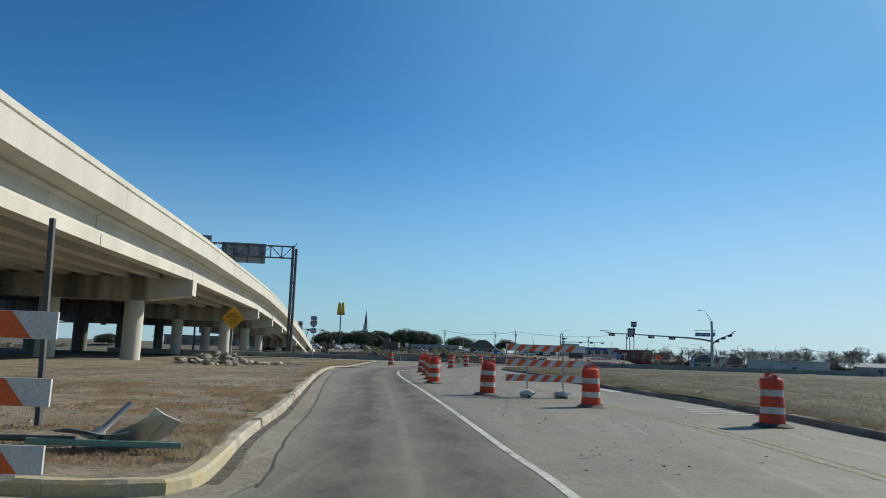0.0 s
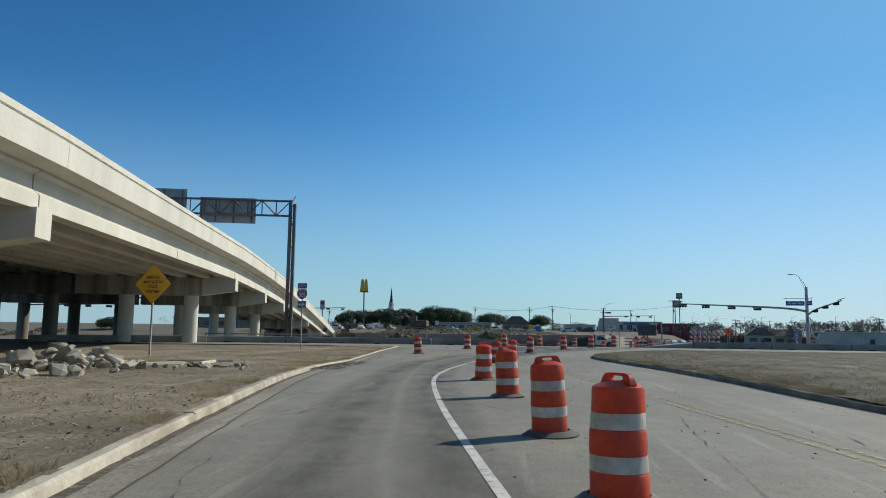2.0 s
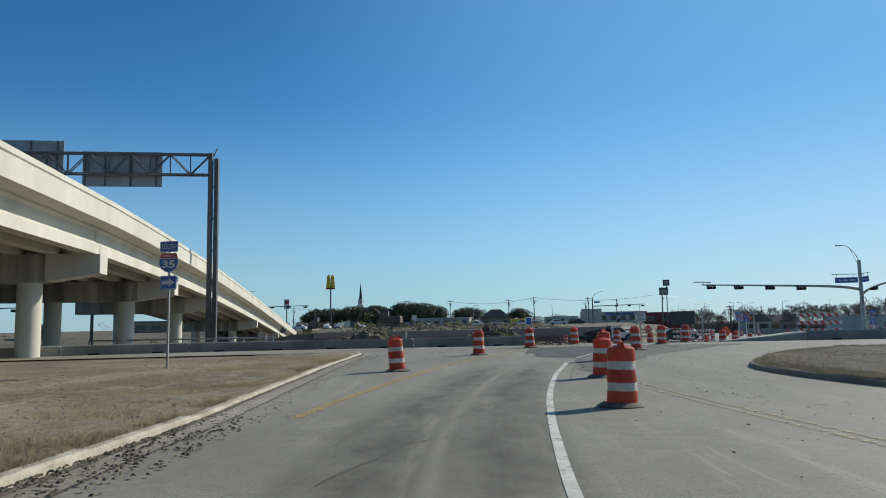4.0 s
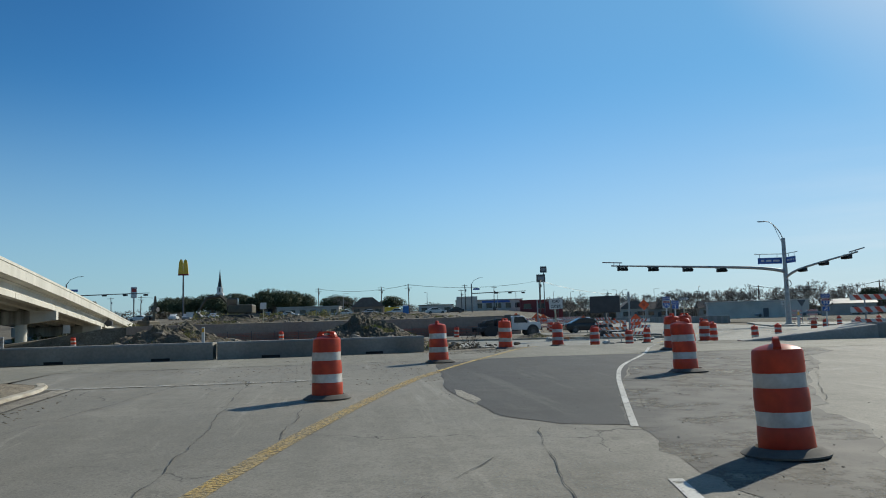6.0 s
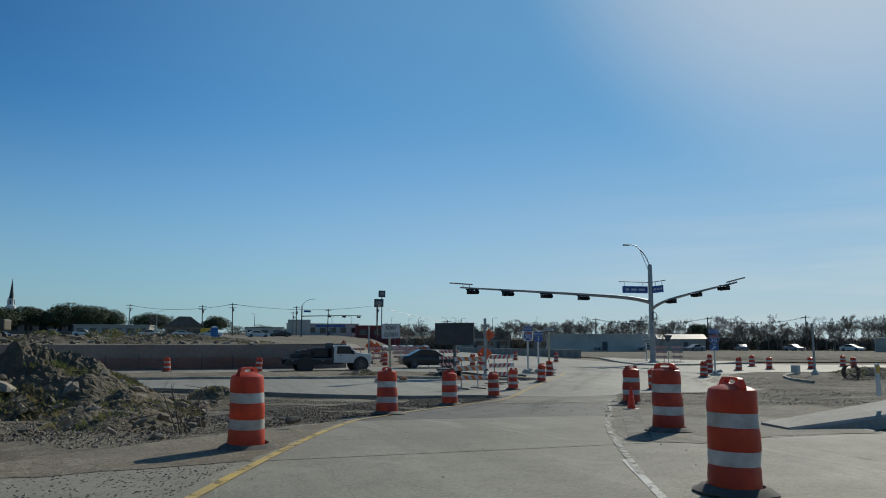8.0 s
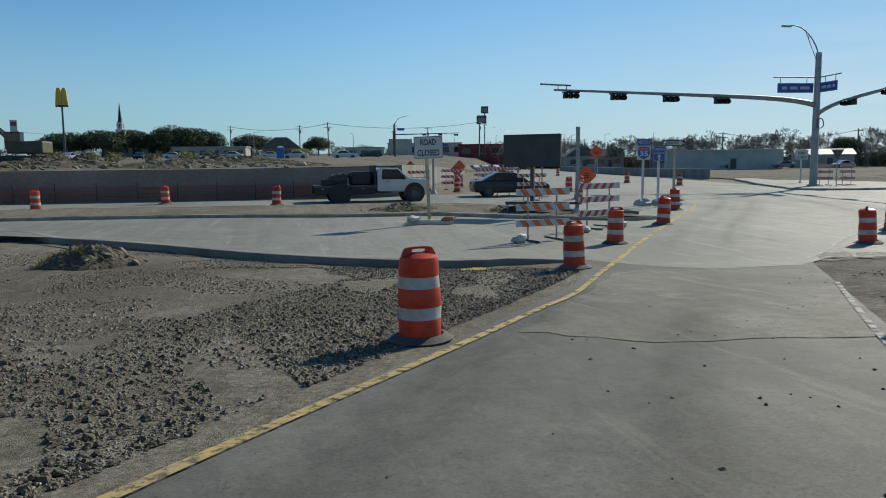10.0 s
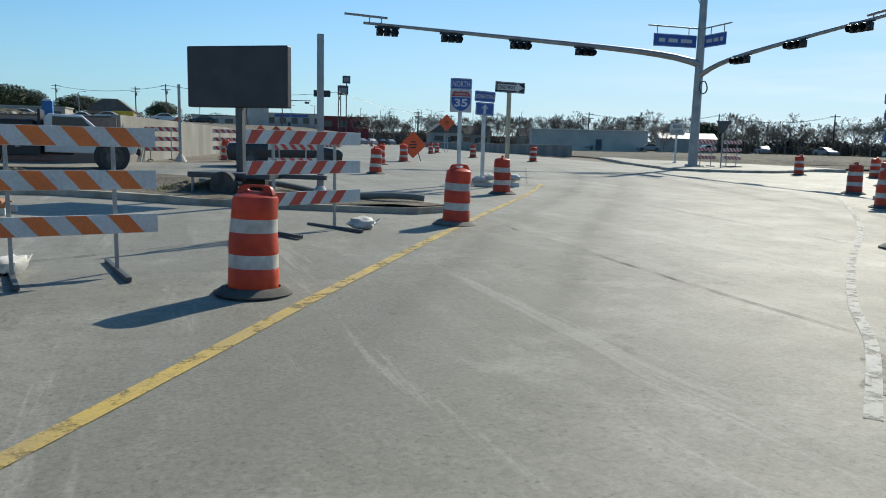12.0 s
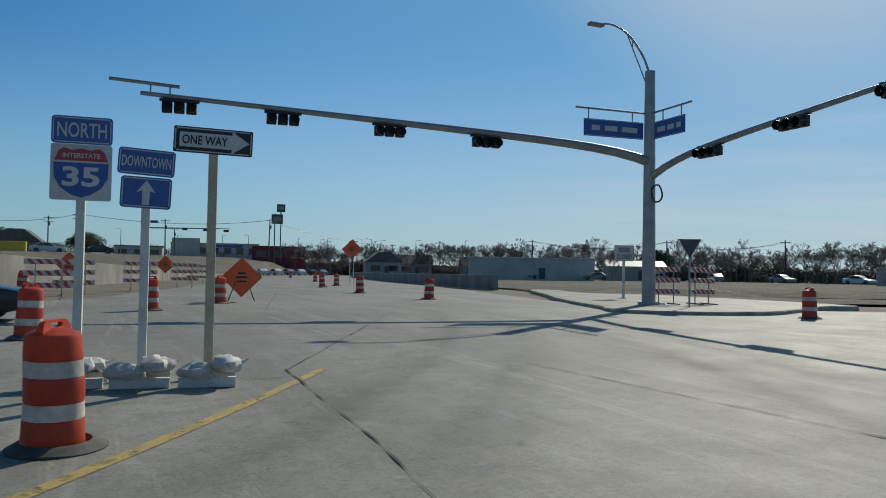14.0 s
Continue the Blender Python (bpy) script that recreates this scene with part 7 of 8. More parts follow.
def beside_line():
    y = R.uniform(62, 92)
    return float(np.interp(y, [62, 66, 71, 76.3, 82, 87, 92], [-0.7, -0.1, 0.95, 2.85, 5.7, 8.2, 11.4])) + 0.12 + 1.5 * R.random() ** 1.8, y
stones("edge_debris", "crumbled asphalt and grit beside the white line", 9000, beside_line, 0.003, 0.015, PEBBLE, 0.006)
def on_shoulder():
    y = R.uniform(84.5, 92)
    return float(np.interp(y, [84.5, 88.8, 91.8], [2.2, 4.0, 5.4])) - 0.1 - 2.4 * R.random() ** 1.5, y
stones("shoulder_grit", "grit and clods on the dusty shoulder", 4200, on_shoulder, 0.005, 0.022, PEBBLE, 0.008)


def in_strip():
    while True:
        y = R.uniform(88.5, 118)
        left = float(np.interp(y, [88, 92.6, 97.6, 103.2, 105.5, 106.6, 110.9, 118], [13, 12.3, 15.2, 18.9, 24, 29.2, 31.2, 37.4]))
        x = left + 0.2 + 14 * R.random() ** 1.6
        if noise.noise((x * 0.35, y * 0.35, 11)) > -0.1:
            return x, y
stones("strip_stones", "stones and clods on the churned dirt", 4200, in_strip, 0.007, 0.03, PEBBLE, -0.01)
def before_barrier():
    return R.uniform(-7.5, 3.0) + R.gauss(0, 0.4), R.uniform(76.5, 86.6)
stones("slab_litter", "bits of broken asphalt and dirt strewn before the barriers", 1500, before_barrier, 0.004, 0.02, SOIL, 0.008)


# dead grass tufts
def tufts(name, label, n, spot, h0, h1, material, dz):
    vs, fs = [], []
    for k in range(n):
        x, y = spot()
        z = G(x, y) + dz - sag(x, y)
        for b in range(6):
            a = R.uniform(0, 6.283)
            r, h = R.uniform(0.0, 0.16), R.uniform(h0, h1)
            px, py = x + r * math.cos(a), y + r * math.sin(a)
            lx, ly = 1.1 * h * math.cos(a + 0.6 * r), 1.1 * h * math.sin(a + 0.6 * r)
            wx, wy = -math.sin(a) * 0.006, math.cos(a) * 0.006
            i = len(vs)
            vs += [(px - wx, py - wy, z), (px + wx, py + wy, z), (px + lx, py + ly, z + h)]
            fs.append((i, i + 1, i + 2))
    me = bpy.data.meshes.new(name)
    me.from_pydata(vs, [], fs)
    me.materials.append(material)
    return tagged(new(name, me), label, "", "", "stuff")


STRAW = glowing_through(mat("dead_grass_blades", (0.42, 0.345, 0.225), 0.9, second=(0.29, 0.235, 0.15), scale=0.7), 0.5)
DULL_STRAW = glowing_through(mat("weathered_straw", (0.25, 0.22, 0.15), 0.9, second=(0.15, 0.135, 0.09), scale=0.5), 0.4)
def verge_tuft():
    x, y = in_verge()
    while noise.noise((x * 0.45, y * 0.45, 1)) < 0.02:
        x, y = in_verge()
    return x, y
tufts("verge_grass", "thin dead grass on the verge", 8000, verge_tuft, 0.012, 0.05, STRAW, 0.12)
def field_tuft():
    y = R.uniform(5, 74)
    kx = float(np.interp(y, [p[1] for p in RIGHT_KERB[:-14]], [p[0] for p in RIGHT_KERB[:-14]]))
    return kx + 0.15 + 26 * R.random() ** 2.2, y
tufts("field_grass", "dead grass of the field behind the kerb", 26000, field_tuft, 0.02, 0.08, DULL_STRAW, 0.13)

def kerb_tuft():
    while True:
        y = R.uniform(5, 63)
        kx = float(np.interp(y, [p[1] for p in RIGHT_KERB[:-14]], [p[0] for p in RIGHT_KERB[:-14]]))
        if noise.noise((y * 0.6, 3.0, 1)) > -0.05:
            return kx + 0.12 + 0.5 * R.random() ** 2, y
tufts("kerb_grass", "taller dead grass and weeds hanging over the field kerb", 2600, kerb_tuft, 0.04, 0.16, DULL_STRAW, 0.12)
def gutter_tuft():
    while True:
        y = R.uniform(7, 72)
        kx = float(np.interp(y, [p[1] for p in LEFT_KERB if p[1] > 6.2], [p[0] for p in LEFT_KERB if p[1] > 6.2]))
        if noise.noise((y * 0.8, 9.0, 1)) > 0.12:
            return kx - 0.16 - 0.35 * R.random() ** 1.5, y
tufts("verge_edge_grass", "dry grass fringe behind the kerb", 1500, gutter_tuft, 0.02, 0.11, STRAW, 0.12)

def far_verge_tuft():
    while True:
        y = R.uniform(50, 76)
        x = float(np.interp(y, [p[1] for p in LEFT_KERB if p[1] > 6.2], [p[0] for p in LEFT_KERB if p[1] > 6.2])) - 0.1 - 3.2 * R.random() ** 1.4
        if noise.noise((x * 0.6, y * 0.3, 3)) > 0.0:
            return x, y
tufts("far_verge_grass", "matted straw along the sunken kerb", 3500, far_verge_tuft, 0.015, 0.07, STRAW, 0.12)
def kerb_clod():
    y = R.uniform(46, 77)
    kx = float(np.interp(y, [p[1] for p in LEFT_KERB if p[1] > 6.2], [p[0] for p in LEFT_KERB if p[1] > 6.2]))
    return kx + 0.1 + 1.0 * R.random() ** 2.2, y
stones("kerb_clods", "clods of soil spilled from the verge into the gutter", 3000, kerb_clod, 0.008, 0.034, SOIL, 0.072)
RUSSET = glowing_through(mat("russet_dead_grass", (0.37, 0.255, 0.155), 0.9, second=(0.27, 0.19, 0.115), scale=1.1), 0.5)
def near_verge_tuft():
    while True:
        x, y = -0.9 - 7.5 * R.random() ** 1.3, R.uniform(6.3, 20)
        kx = float(np.interp(y, [p[1] for p in LEFT_KERB if p[1] > 6.2], [p[0] for p in LEFT_KERB if p[1] > 6.2]))
        if x < kx - 0.2 and noise.noise((x * 0.8, y * 0.8, 5)) > -0.02:
            return x, y
tufts("verge_litter", "matted russet dead grass near the kerb corner", 5000, near_verge_tuft, 0.01, 0.06, RUSSET, 0.12)

# ---- vehicles ----
CAR_WHITE = mat("white_car_paint", (0.66, 0.66, 0.64), 0.35, grain=0.04)
CAR_BLACK = mat("dark_car_paint", (0.02, 0.022, 0.025), 0.25)
CAR_GREY = mat("grey_car_paint", (0.25, 0.26, 0.28), 0.3)
CAR_GLASS = mat("tinted_glass", (0.02, 0.025, 0.03), 0.08)
RIM = mat("wheel_rim", (0.13, 0.13, 0.13), 0.5, 0.6)


def wheel(parent, x, y, r, w=0.24):
    bm = bmesh.new()
    tube(bm, (x, y - w / 2, r), (x, y + w / 2, r), r, n=22)
    t = part("tyre", bm, RUBBER, parent, smooth=True)
    bm = bmesh.new()
    tube(bm, (x, y - w / 2 - 0.01, r), (x, y + w / 2 + 0.01, r), r * 0.5, n=16)
    part("rim", bm, RIM, t)


def extrude_side(bm, poly, width, bevel=0.05):
    prism(bm, poly, width, Matrix.Translation((0, -width / 2, 0)))
    es = [e for e in bm.edges if abs(e.verts[0].co.y - e.verts[1].co.y) < 1e-4]
    bmesh.ops.bevel(bm, geom=es, offset=bevel, segments=2, affect="EDGES", profile=0.6)


def sedan(m, material, label, group=""):
    c = thing("car", label, "car", group, m)
    bm = bmesh.new()
    extrude_side(bm, [(-2.3, 0.28), (-1.85, 0.22), (1.9, 0.22), (2.3, 0.30), (2.34, 0.58), (2.2, 0.74), (1.05, 0.92), (-1.5, 0.98), (-2.25, 0.94), (-2.36, 0.62)], 1.8, 0.08)
    part("body", bm, material, c, smooth=True)
    bm = bmesh.new()
    extrude_side(bm, [(-1.85, 0.95), (1.1, 0.90), (0.35, 1.38), (-0.2, 1.45), (-0.9, 1.43)], 1.5, 0.07)
    part("cabin", bm, material, c, smooth=True)
    for sy in (-1, 1):
        bm = bmesh.new()
        prism(bm, [(-1.5, 0.98), (0.85, 0.95), (0.28, 1.31), (-0.2, 1.37), (-0.85, 1.35)], 0.02, Matrix.Translation((0, sy * 0.755 - 0.01, 0)))
        part("side_window", bm, CAR_GLASS, c)
        for x in (-1.42, 1.42):
            wheel(c, x, sy * 0.80, 0.33)
        bm = bmesh.new()
        box(bm, (2.28, sy * 0.68, 0.62), (0.08, 0.3, 0.13), None, 0.02)
        part("headlight", bm, TAPE, c)
        bm = bmesh.new()
        box(bm, (-2.3, sy * 0.68, 0.78), (0.08, 0.3, 0.12), None, 0.02)
        part("tail_light", bm, RED, c)
    return c


sedan(on(21.8, 135.3, 0, -4), CAR_BLACK, "dark sedan standing on the far pavement")
truck = thing("work_truck", "white flatbed work truck with dark equipment on its bed", "truck", "", on(13.1, 132.6, 0, 3) @ Matrix.Scale(0.90, 4))
bm = bmesh.new()
extrude_side(bm, [(0.15, 0.62), (3.1, 0.55), (3.35, 0.65), (3.38, 1.22), (3.2, 1.34), (2.1, 1.42), (1.45, 2.02), (0.35, 2.05), (0.15, 1.9)], 1.95, 0.09)
part("cab", bm, CAR_WHITE, truck, smooth=True)
for sy in (-1, 1):
    bm = bmesh.new()
    prism(bm, [(0.42, 1.34), (1.95, 1.34), (1.45, 1.93), (0.46, 1.95)], 0.02, Matrix.Translation((0, sy * 0.98 - 0.01, 0)))
    part("side_window", bm, CAR_GLASS, truck)
    bm = bmesh.new()
    box(bm, (1.75, sy * 1.12, 1.45), (0.12, 0.2, 0.28), None, 0.03)
    part("mirror", bm, BLACK, truck)
    for x in (2.45, -2.1):
        wheel(truck, x, sy * 0.88, 0.44, 0.3)
    bm = bmesh.new()
    lathe(bm, [(0.46, 0.155), (0.62, 0.155), (0.64, 0.12), (0.64, -0.1)], 24, Matrix.Translation((2.45, sy * 0.86, 0.50)) @ Matrix.Rotation(radians(90), 4, "X"))
    part("wheel_arch", bm, BLACK, truck)
bm = bmesh.new()
box(bm, (3.42, 0, 0.66), (0.12, 1.9, 0.26), None, 0.03)
part("bumper", bm, BLACK, truck)
bm = bmesh.new()
box(bm, (-1.75, 0, 0.95), (3.7, 2.2, 0.14), None, 0.02)
part("flatbed", bm, DARK_STEEL, truck)
for sy in (-1, 1):
    for x, w in ((-0.72, 1.5), (-3.15, 0.95)):
        bm = bmesh.new()
        box(bm, (x, sy * 0.93, 0.74), (w, 0.32, 0.5), None, 0.03)
        skirt = part("side_locker", bm, BLACK, truck)
        bm = bmesh.new()
        box(bm, (x, sy * 1.095, 0.82), (0.16, 0.02, 0.05), None, 0.006)
        part("latch", bm, STEEL, skirt)
    bm = bmesh.new()
    lathe(bm, [(0.66, -0.02), (0.66, 0.22), (0.56, 0.22)], 20, Matrix.Translation((-2.1, sy * 0.95, 0.48)) @ Matrix.Rotation(radians(90), 4, "X"))
    part("mudguard", bm, BLACK, truck)
    bm = bmesh.new()
    box(bm, (3.32, sy * 0.72, 1.02), (0.14, 0.34, 0.26), None, 0.03)
    part("headlight", bm, TAPE, truck)
    bm = bmesh.new()
    box(bm, (0.78, sy * 0.985, 1.22), (0.16, 0.025, 0.04), None, 0.008)
    part("door_handle", bm, BLACK, truck)
bm = bmesh.new()
box(bm, (0.02, 0, 1.6), (0.1, 2.1, 1.2), None, 0.02)
part("headboard", bm, BLACK, truck)
bm = bmesh.new()
box(bm, (-0.75, 0.1, 1.42), (1.2, 1.5, 0.8), None, 0.08)
part("welder", bm, BLACK, truck)
for k, (x, z) in enumerate(((-1.9, 1.45), (-2.35, 1.38))):
    bm = bmesh.new()
    tube(bm, (x, -0.85, z), (x, 0.85, z), 0.27, n=16)
    part("hose_reel", bm, RUBBER, truck, smooth=True)
bm = bmesh.new()
box(bm, (3.40, 0, 0.98), (0.06, 1.5, 0.34), None, 0.02)
part("grille", bm, BLACK, truck)
bm = bmesh.new()
tube(bm, (-2.9, 0.7, 1.25), (-0.4, 0.7, 1.75), 0.12, n=10)
part("boom", bm, DARK_STEEL, truck)
bm = bmesh.new()
box(bm, (-2.4, -0.4, 1.2), (1.5, 0.9, 0.4), None, 0.05)
part("tool_box", bm, BLACK, truck)
bm = bmesh.new()
box(bm, (-1.2, 0, 0.62), (4.6, 0.9, 0.2), None, 0.02)
part("chassis", bm, BLACK, truck)


def excavator(m, label, colour, reach):
    e = thing("excavator", label, "excavator", "excavators on the site", m)
    for sy in (-1, 1):
        bm = bmesh.new()
        extrude_side(bm, [(-2.0, 0.25), (-1.7, 0.0), (1.7, 0.0), (2.0, 0.25), (2.0, 0.65), (1.7, 0.9), (-1.7, 0.9), (-2.0, 0.65)], 0.6, 0.06)
        bmesh.ops.translate(bm, vec=(0, sy * 1.1, 0), verts=bm.verts[:])
        part("track", bm, RUBBER, e)
    bm = bmesh.new()
    box(bm, (-0.6, 0, 1.7), (3.4, 2.6, 1.2), None, 0.15)
    part("house", bm, colour, e)
    bm = bmesh.new()
    box(bm, (0.5, 0.75, 2.4), (1.5, 1.0, 1.6), None, 0.1)
    part("cabin", bm, CAR_GLASS, e)
    a, b, c = reach
    for name, p, q, r in (("boom", (0.6, -0.2, 1.9), a, 0.32), ("boom", a, b, 0.28), ("stick", b, c, 0.2)):
        bm = bmesh.new()
        tube(bm, p, q, r, r * 0.75, n=4)
        part(name, bm, colour, e)
    bm = bmesh.new()
    extrude_side(bm, [(c[0] - 0.2, c[2]), (c[0] + 0.5, c[2] - 0.2), (c[0] + 0.5, c[2] - 0.9), (c[0] - 0.3, c[2] - 1.1), (c[0] - 0.7, c[2] - 0.6)], 1.1, 0.05)
    part("bucket", bm, DARK_STEEL, e)


EXC = mat("dusty_machine_paint", (0.115, 0.092, 0.05), 0.6, second=(0.075, 0.066, 0.048), scale=1.5)
excavator(pose(-47, 190, H(-47, 190), 0, 0, 10), "dusty tan excavator behind the ramp end", EXC, ((3.2, -0.2, 5.2), (5.0, -0.2, 6.1), (7.2, -0.2, 3.2)))
excavator(pose(-38.5, 212, H(-38.5, 212), 0, 0, 70), "dusty excavator with its boom raised", EXC, ((0.9, -0.2, 5.0), (1.2, -0.2, 7.0), (1.6, -0.2, 5.0)))
excavator(pose(-17, 172, H(0, 172), 0, 0, 175), "yellow excavator working beside rubble", EXC, ((2.4, -0.2, 3.6), (4.4, -0.2, 3.4), (5.6, -0.2, 1.4)))
for k in range(16):
    x, y = -70 + k * 6.2 + R.uniform(-2, 2), 236 + R.uniform(-12, 30)
    sedan(pose(x, y, H(x, y), 0, 0, R.choice((0, 90, 180, 270)) + R.uniform(-8, 8)), R.choice((CAR_WHITE, CAR_GREY, CAR_BLACK, CAR_WHITE)), "parked car in a far lot", "parked cars far off")
for k in range(11):
    u = k / 10
    x, y = 100 + 75 * u + R.uniform(-2, 2), 236 - 75 * u + R.uniform(-5, 5)
    sedan(pose(x, y, 0.45, 0, 0, R.uniform(0, 360)), R.choice((CAR_GREY, CAR_BLACK, CAR_WHITE, CAR_GREY)), "parked car in a far lot", "parked cars far off")
for k in range(7):
    sedan(pose(52 + k * 3.6, 268 + k * 4, 0.2, 0, 0, 100 + R.uniform(-6, 6)), R.choice((CAR_WHITE, CAR_GREY, CAR_BLACK)), "car standing on the far road", "cars on the far road")

# ---- skyline ----
WINTER = mat("winter_limbs", (0.25, 0.215, 0.18), 0.95, second=(0.18, 0.155, 0.13), scale=0.3)
BARK = mat("bark", (0.11, 0.09, 0.07), 0.95, second=(0.16, 0.14, 0.11), scale=2.0)
LEAF = mat("evergreen_leaves", (0.035, 0.052, 0.018), 0.8, second=(0.06, 0.072, 0.028), scale=0.5, fine=3)
BRUSH = mat("winter_brush", (0.205, 0.18, 0.145), 0.95, second=(0.12, 0.112, 0.085), scale=0.15, fine=2)
PLASTER = mat("pale_plaster", (0.42, 0.395, 0.35), 0.85, second=(0.34, 0.315, 0.275), scale=0.4)
BRICK = mat("brown_brick_far", (0.30, 0.22, 0.16), 0.9, second=(0.24, 0.18, 0.13), scale=0.6)
ROOF = mat("dark_shingle_roof", (0.11, 0.10, 0.09), 0.9, second=(0.15, 0.135, 0.12), scale=0.8)
DARK_RED = mat("dark_red_cladding", (0.24, 0.035, 0.035), 0.7, second=(0.19, 0.03, 0.03), scale=0.4)
GREY_CLAD = mat("grey_cladding", (0.58, 0.53, 0.46), 0.8, second=(0.46, 0.42, 0.365), scale=0.4)
METAL_ROOF = mat("pale_metal_roof", (0.42, 0.405, 0.38), 0.5, 0.2, second=(0.34, 0.33, 0.30), scale=0.5)


def leaf_cloud(bm, lobes, n, size, seed):
    """Many small blades filling a few lobes, denser at their skins."""
    rr = random.Random(seed)
    total = sum(r[3] ** 2 for r in lobes)
    for cx, cy, cz, r in lobes:
        for k in range(int(n * r * r / total)):
            v = Vector((rr.gauss(0, 1), rr.gauss(0, 1), rr.gauss(0, 1))).normalized()
            q = r * (0.55 + 0.5 * rr.random() ** 0.6)
            p = Vector((cx + v.x * q, cy + v.y * q, cz + v.z * q * 0.7))
            a = Vector((rr.gauss(0, 1), rr.gauss(0, 1), rr.gauss(0, 1))).normalized() * size * rr.uniform(0.6, 1.4)
            b = a.cross(v + Vector((0.1, 0.2, 0.3))).normalized() * size * rr.uniform(0.4, 0.9)
            bm.faces.new([bm.verts.new(p - a), bm.verts.new(p + b), bm.verts.new(p + a), bm.verts.new(p - b)])


def oak(m, w, h, seed, label="broad dark evergreen oak in front of the church"):
    """A wide low evergreen: trunk, limbs, and a flat-bottomed crown."""
    rr = random.Random(seed)
    t = thing("evergreen_tree", label, "tree", "evergreen trees", m)
    bm = bmesh.new()
    tube(bm, (0, 0, -0.3), (0.2, 0.1, h * 0.4), w * 0.03, w * 0.022, n=8)
    lobes = []
    for k in range(16):
        a = k * 2.4 + 0.5 * rr.random()
        r = w * 0.40 * math.sqrt((k + 0.5) / 16)
        c = (r * math.cos(a), r * math.sin(a), h * (0.40 + 0.36 * (1 - (r / (0.44 * w)) ** 2) * (0.75 + 0.5 * rr.random())))
        lobes.append((*c, w * (0.16 + 0.06 * rr.random())))
        if k % 2:
            tube(bm, (0.2, 0.1, h * 0.35), (c[0] * 0.8, c[1] * 0.8, c[2]), w * 0.014, w * 0.005, n=5)
    part("trunk", bm, BARK, t)
    bm = bmesh.new()
    leaf_cloud(bm, lobes, 9000, w * 0.016, seed)
    tagged(part("crown", bm, LEAF, t), "", "", "", "stuff")
    return t


for k, (x, y, w, h) in enumerate(((-60, 352, 15, 8.6), (-50, 350, 17, 9.4), (-42, 357, 17, 9.6), (-28, 354, 21, 10.6), (-20, 360, 16, 9.4), (-4, 357, 14, 8.2), (-72, 380, 14, 9), (20, 400, 12, 8), (-95, 300, 11, 4.5), (150, 262, 9, 8.5), (-112, 232, 9, 3.2))):
    oak(pose(x, y, H(x, y) - 0.2 if x < 100 else 0.4, 0, 0, 40 * k), w, h, 100 + k, "broad dark evergreen oak on the skyline")


def bare_tree_mesh(seed, h):
    """A leafless tree: a tapered trunk that forks to fine twigs."""
    rr = random.Random(seed)
    vs, fs = [], []

    def stick(p, q, r0, r1):
        d = (q - p).normalized()
        a = d.cross(Vector((0.3, 0.8, 0.1))).normalized()
        b = d.cross(a)
        i = len(vs)
        for c, r in ((p, r0), (q, r1)):
            for k in range(3):
                an = 2.094 * k
                vs.append(tuple(c + a * r * math.cos(an) + b * r * math.sin(an)))
        for k in range(3):
            fs.append((i + k, i + (k + 1) % 3, i + 3 + (k + 1) % 3, i + 3 + k))

    def grow(p, d, length, r, level):
        q = p + d * length
        stick(p, q, r, r * 0.68)
        if level == 0:
            return
        for k in range(rr.choice((2, 3, 3)) if level > 1 else 6):
            nd = (d + Vector((rr.gauss(0, 0.48), rr.gauss(0, 0.48), rr.gauss(0.16, 0.3)))).normalized()
            grow(p + d * length * rr.uniform(0.65, 1.0), nd, length * rr.uniform(0.62, 0.85), max(r * 0.62, 0.013), level - 1)

    grow(Vector((0, 0, -0.2)), Vector((0, 0, 1)), h * 0.24, h * 0.014, 6)
    me = bpy.data.meshes.new("crown")
    me.from_pydata(vs, [], fs)
    me.materials.append(WINTER)
    return me


BARE = [bare_tree_mesh(300 + k, 9.0) for k in range(6)]
WOOD_LINE = smooth_line([(92, 345), (118, 322), (140, 298), (162, 272), (184, 244), (202, 212), (214, 178), (220, 146), (222, 110)], 4.2)
for k, (x, y) in enumerate(WOOD_LINE):
    for j in range(4):
        xx, yy = x + R.gauss(0, 5) - 4 * j, y + R.gauss(0, 5) - 4 * j
        t = thing("bare_tree", "leafless winter tree in the far tree line", "tree", "leafless trees of the tree line", pose(xx, yy, 0.3, 0, 0, R.uniform(0, 360)) @ Matrix.Scale(R.uniform(1.05, 1.65) if k < 36 else R.uniform(0.75, 1.25), 4))
        o = new("crown", R.choice(BARE))
        o.parent = t
for x, y, s in ((-2, 342, 1.0), (3, 345, 1.1), (120, 240, 0.9), (138, 226, 1.0), (150, 214, 1.05), (160, 196, 0.95), (128, 252, 1.1), (-100, 240, 0.5), (-112, 190, 0.45), (-70, 330, 0.6)):
    t = thing("bare_tree", "leafless winter tree near far houses", "tree", "leafless trees of the tree line", pose(x, y, H(x, y) if x < 50 else 0.4, 0, 0, R.uniform(0, 360)) @ Matrix.Scale(s, 4))
    o = new("crown", R.choice(BARE))
    o.parent = t
bm = bmesh.new()
for x, y in smooth_line([(92, 345), (118, 322), (140, 298), (162, 272), (184, 244), (202, 212), (214, 178), (220, 146), (222, 110), (215, 70)], 6):
    lobes = [(x + R.gauss(0, 3), y + R.gauss(0, 3), 0.8 + R.uniform(0, 3.6) * R.random(), R.uniform(1.6, 3.4)) for j in range(8)]
    leaf_cloud(bm, lobes, 3600, 0.24, int(x * 7 + y))
tagged(ob_of("woods", bm, BRUSH), "dark tangled brush of the far woods", "", "", "stuff")
bm = bmesh.new()
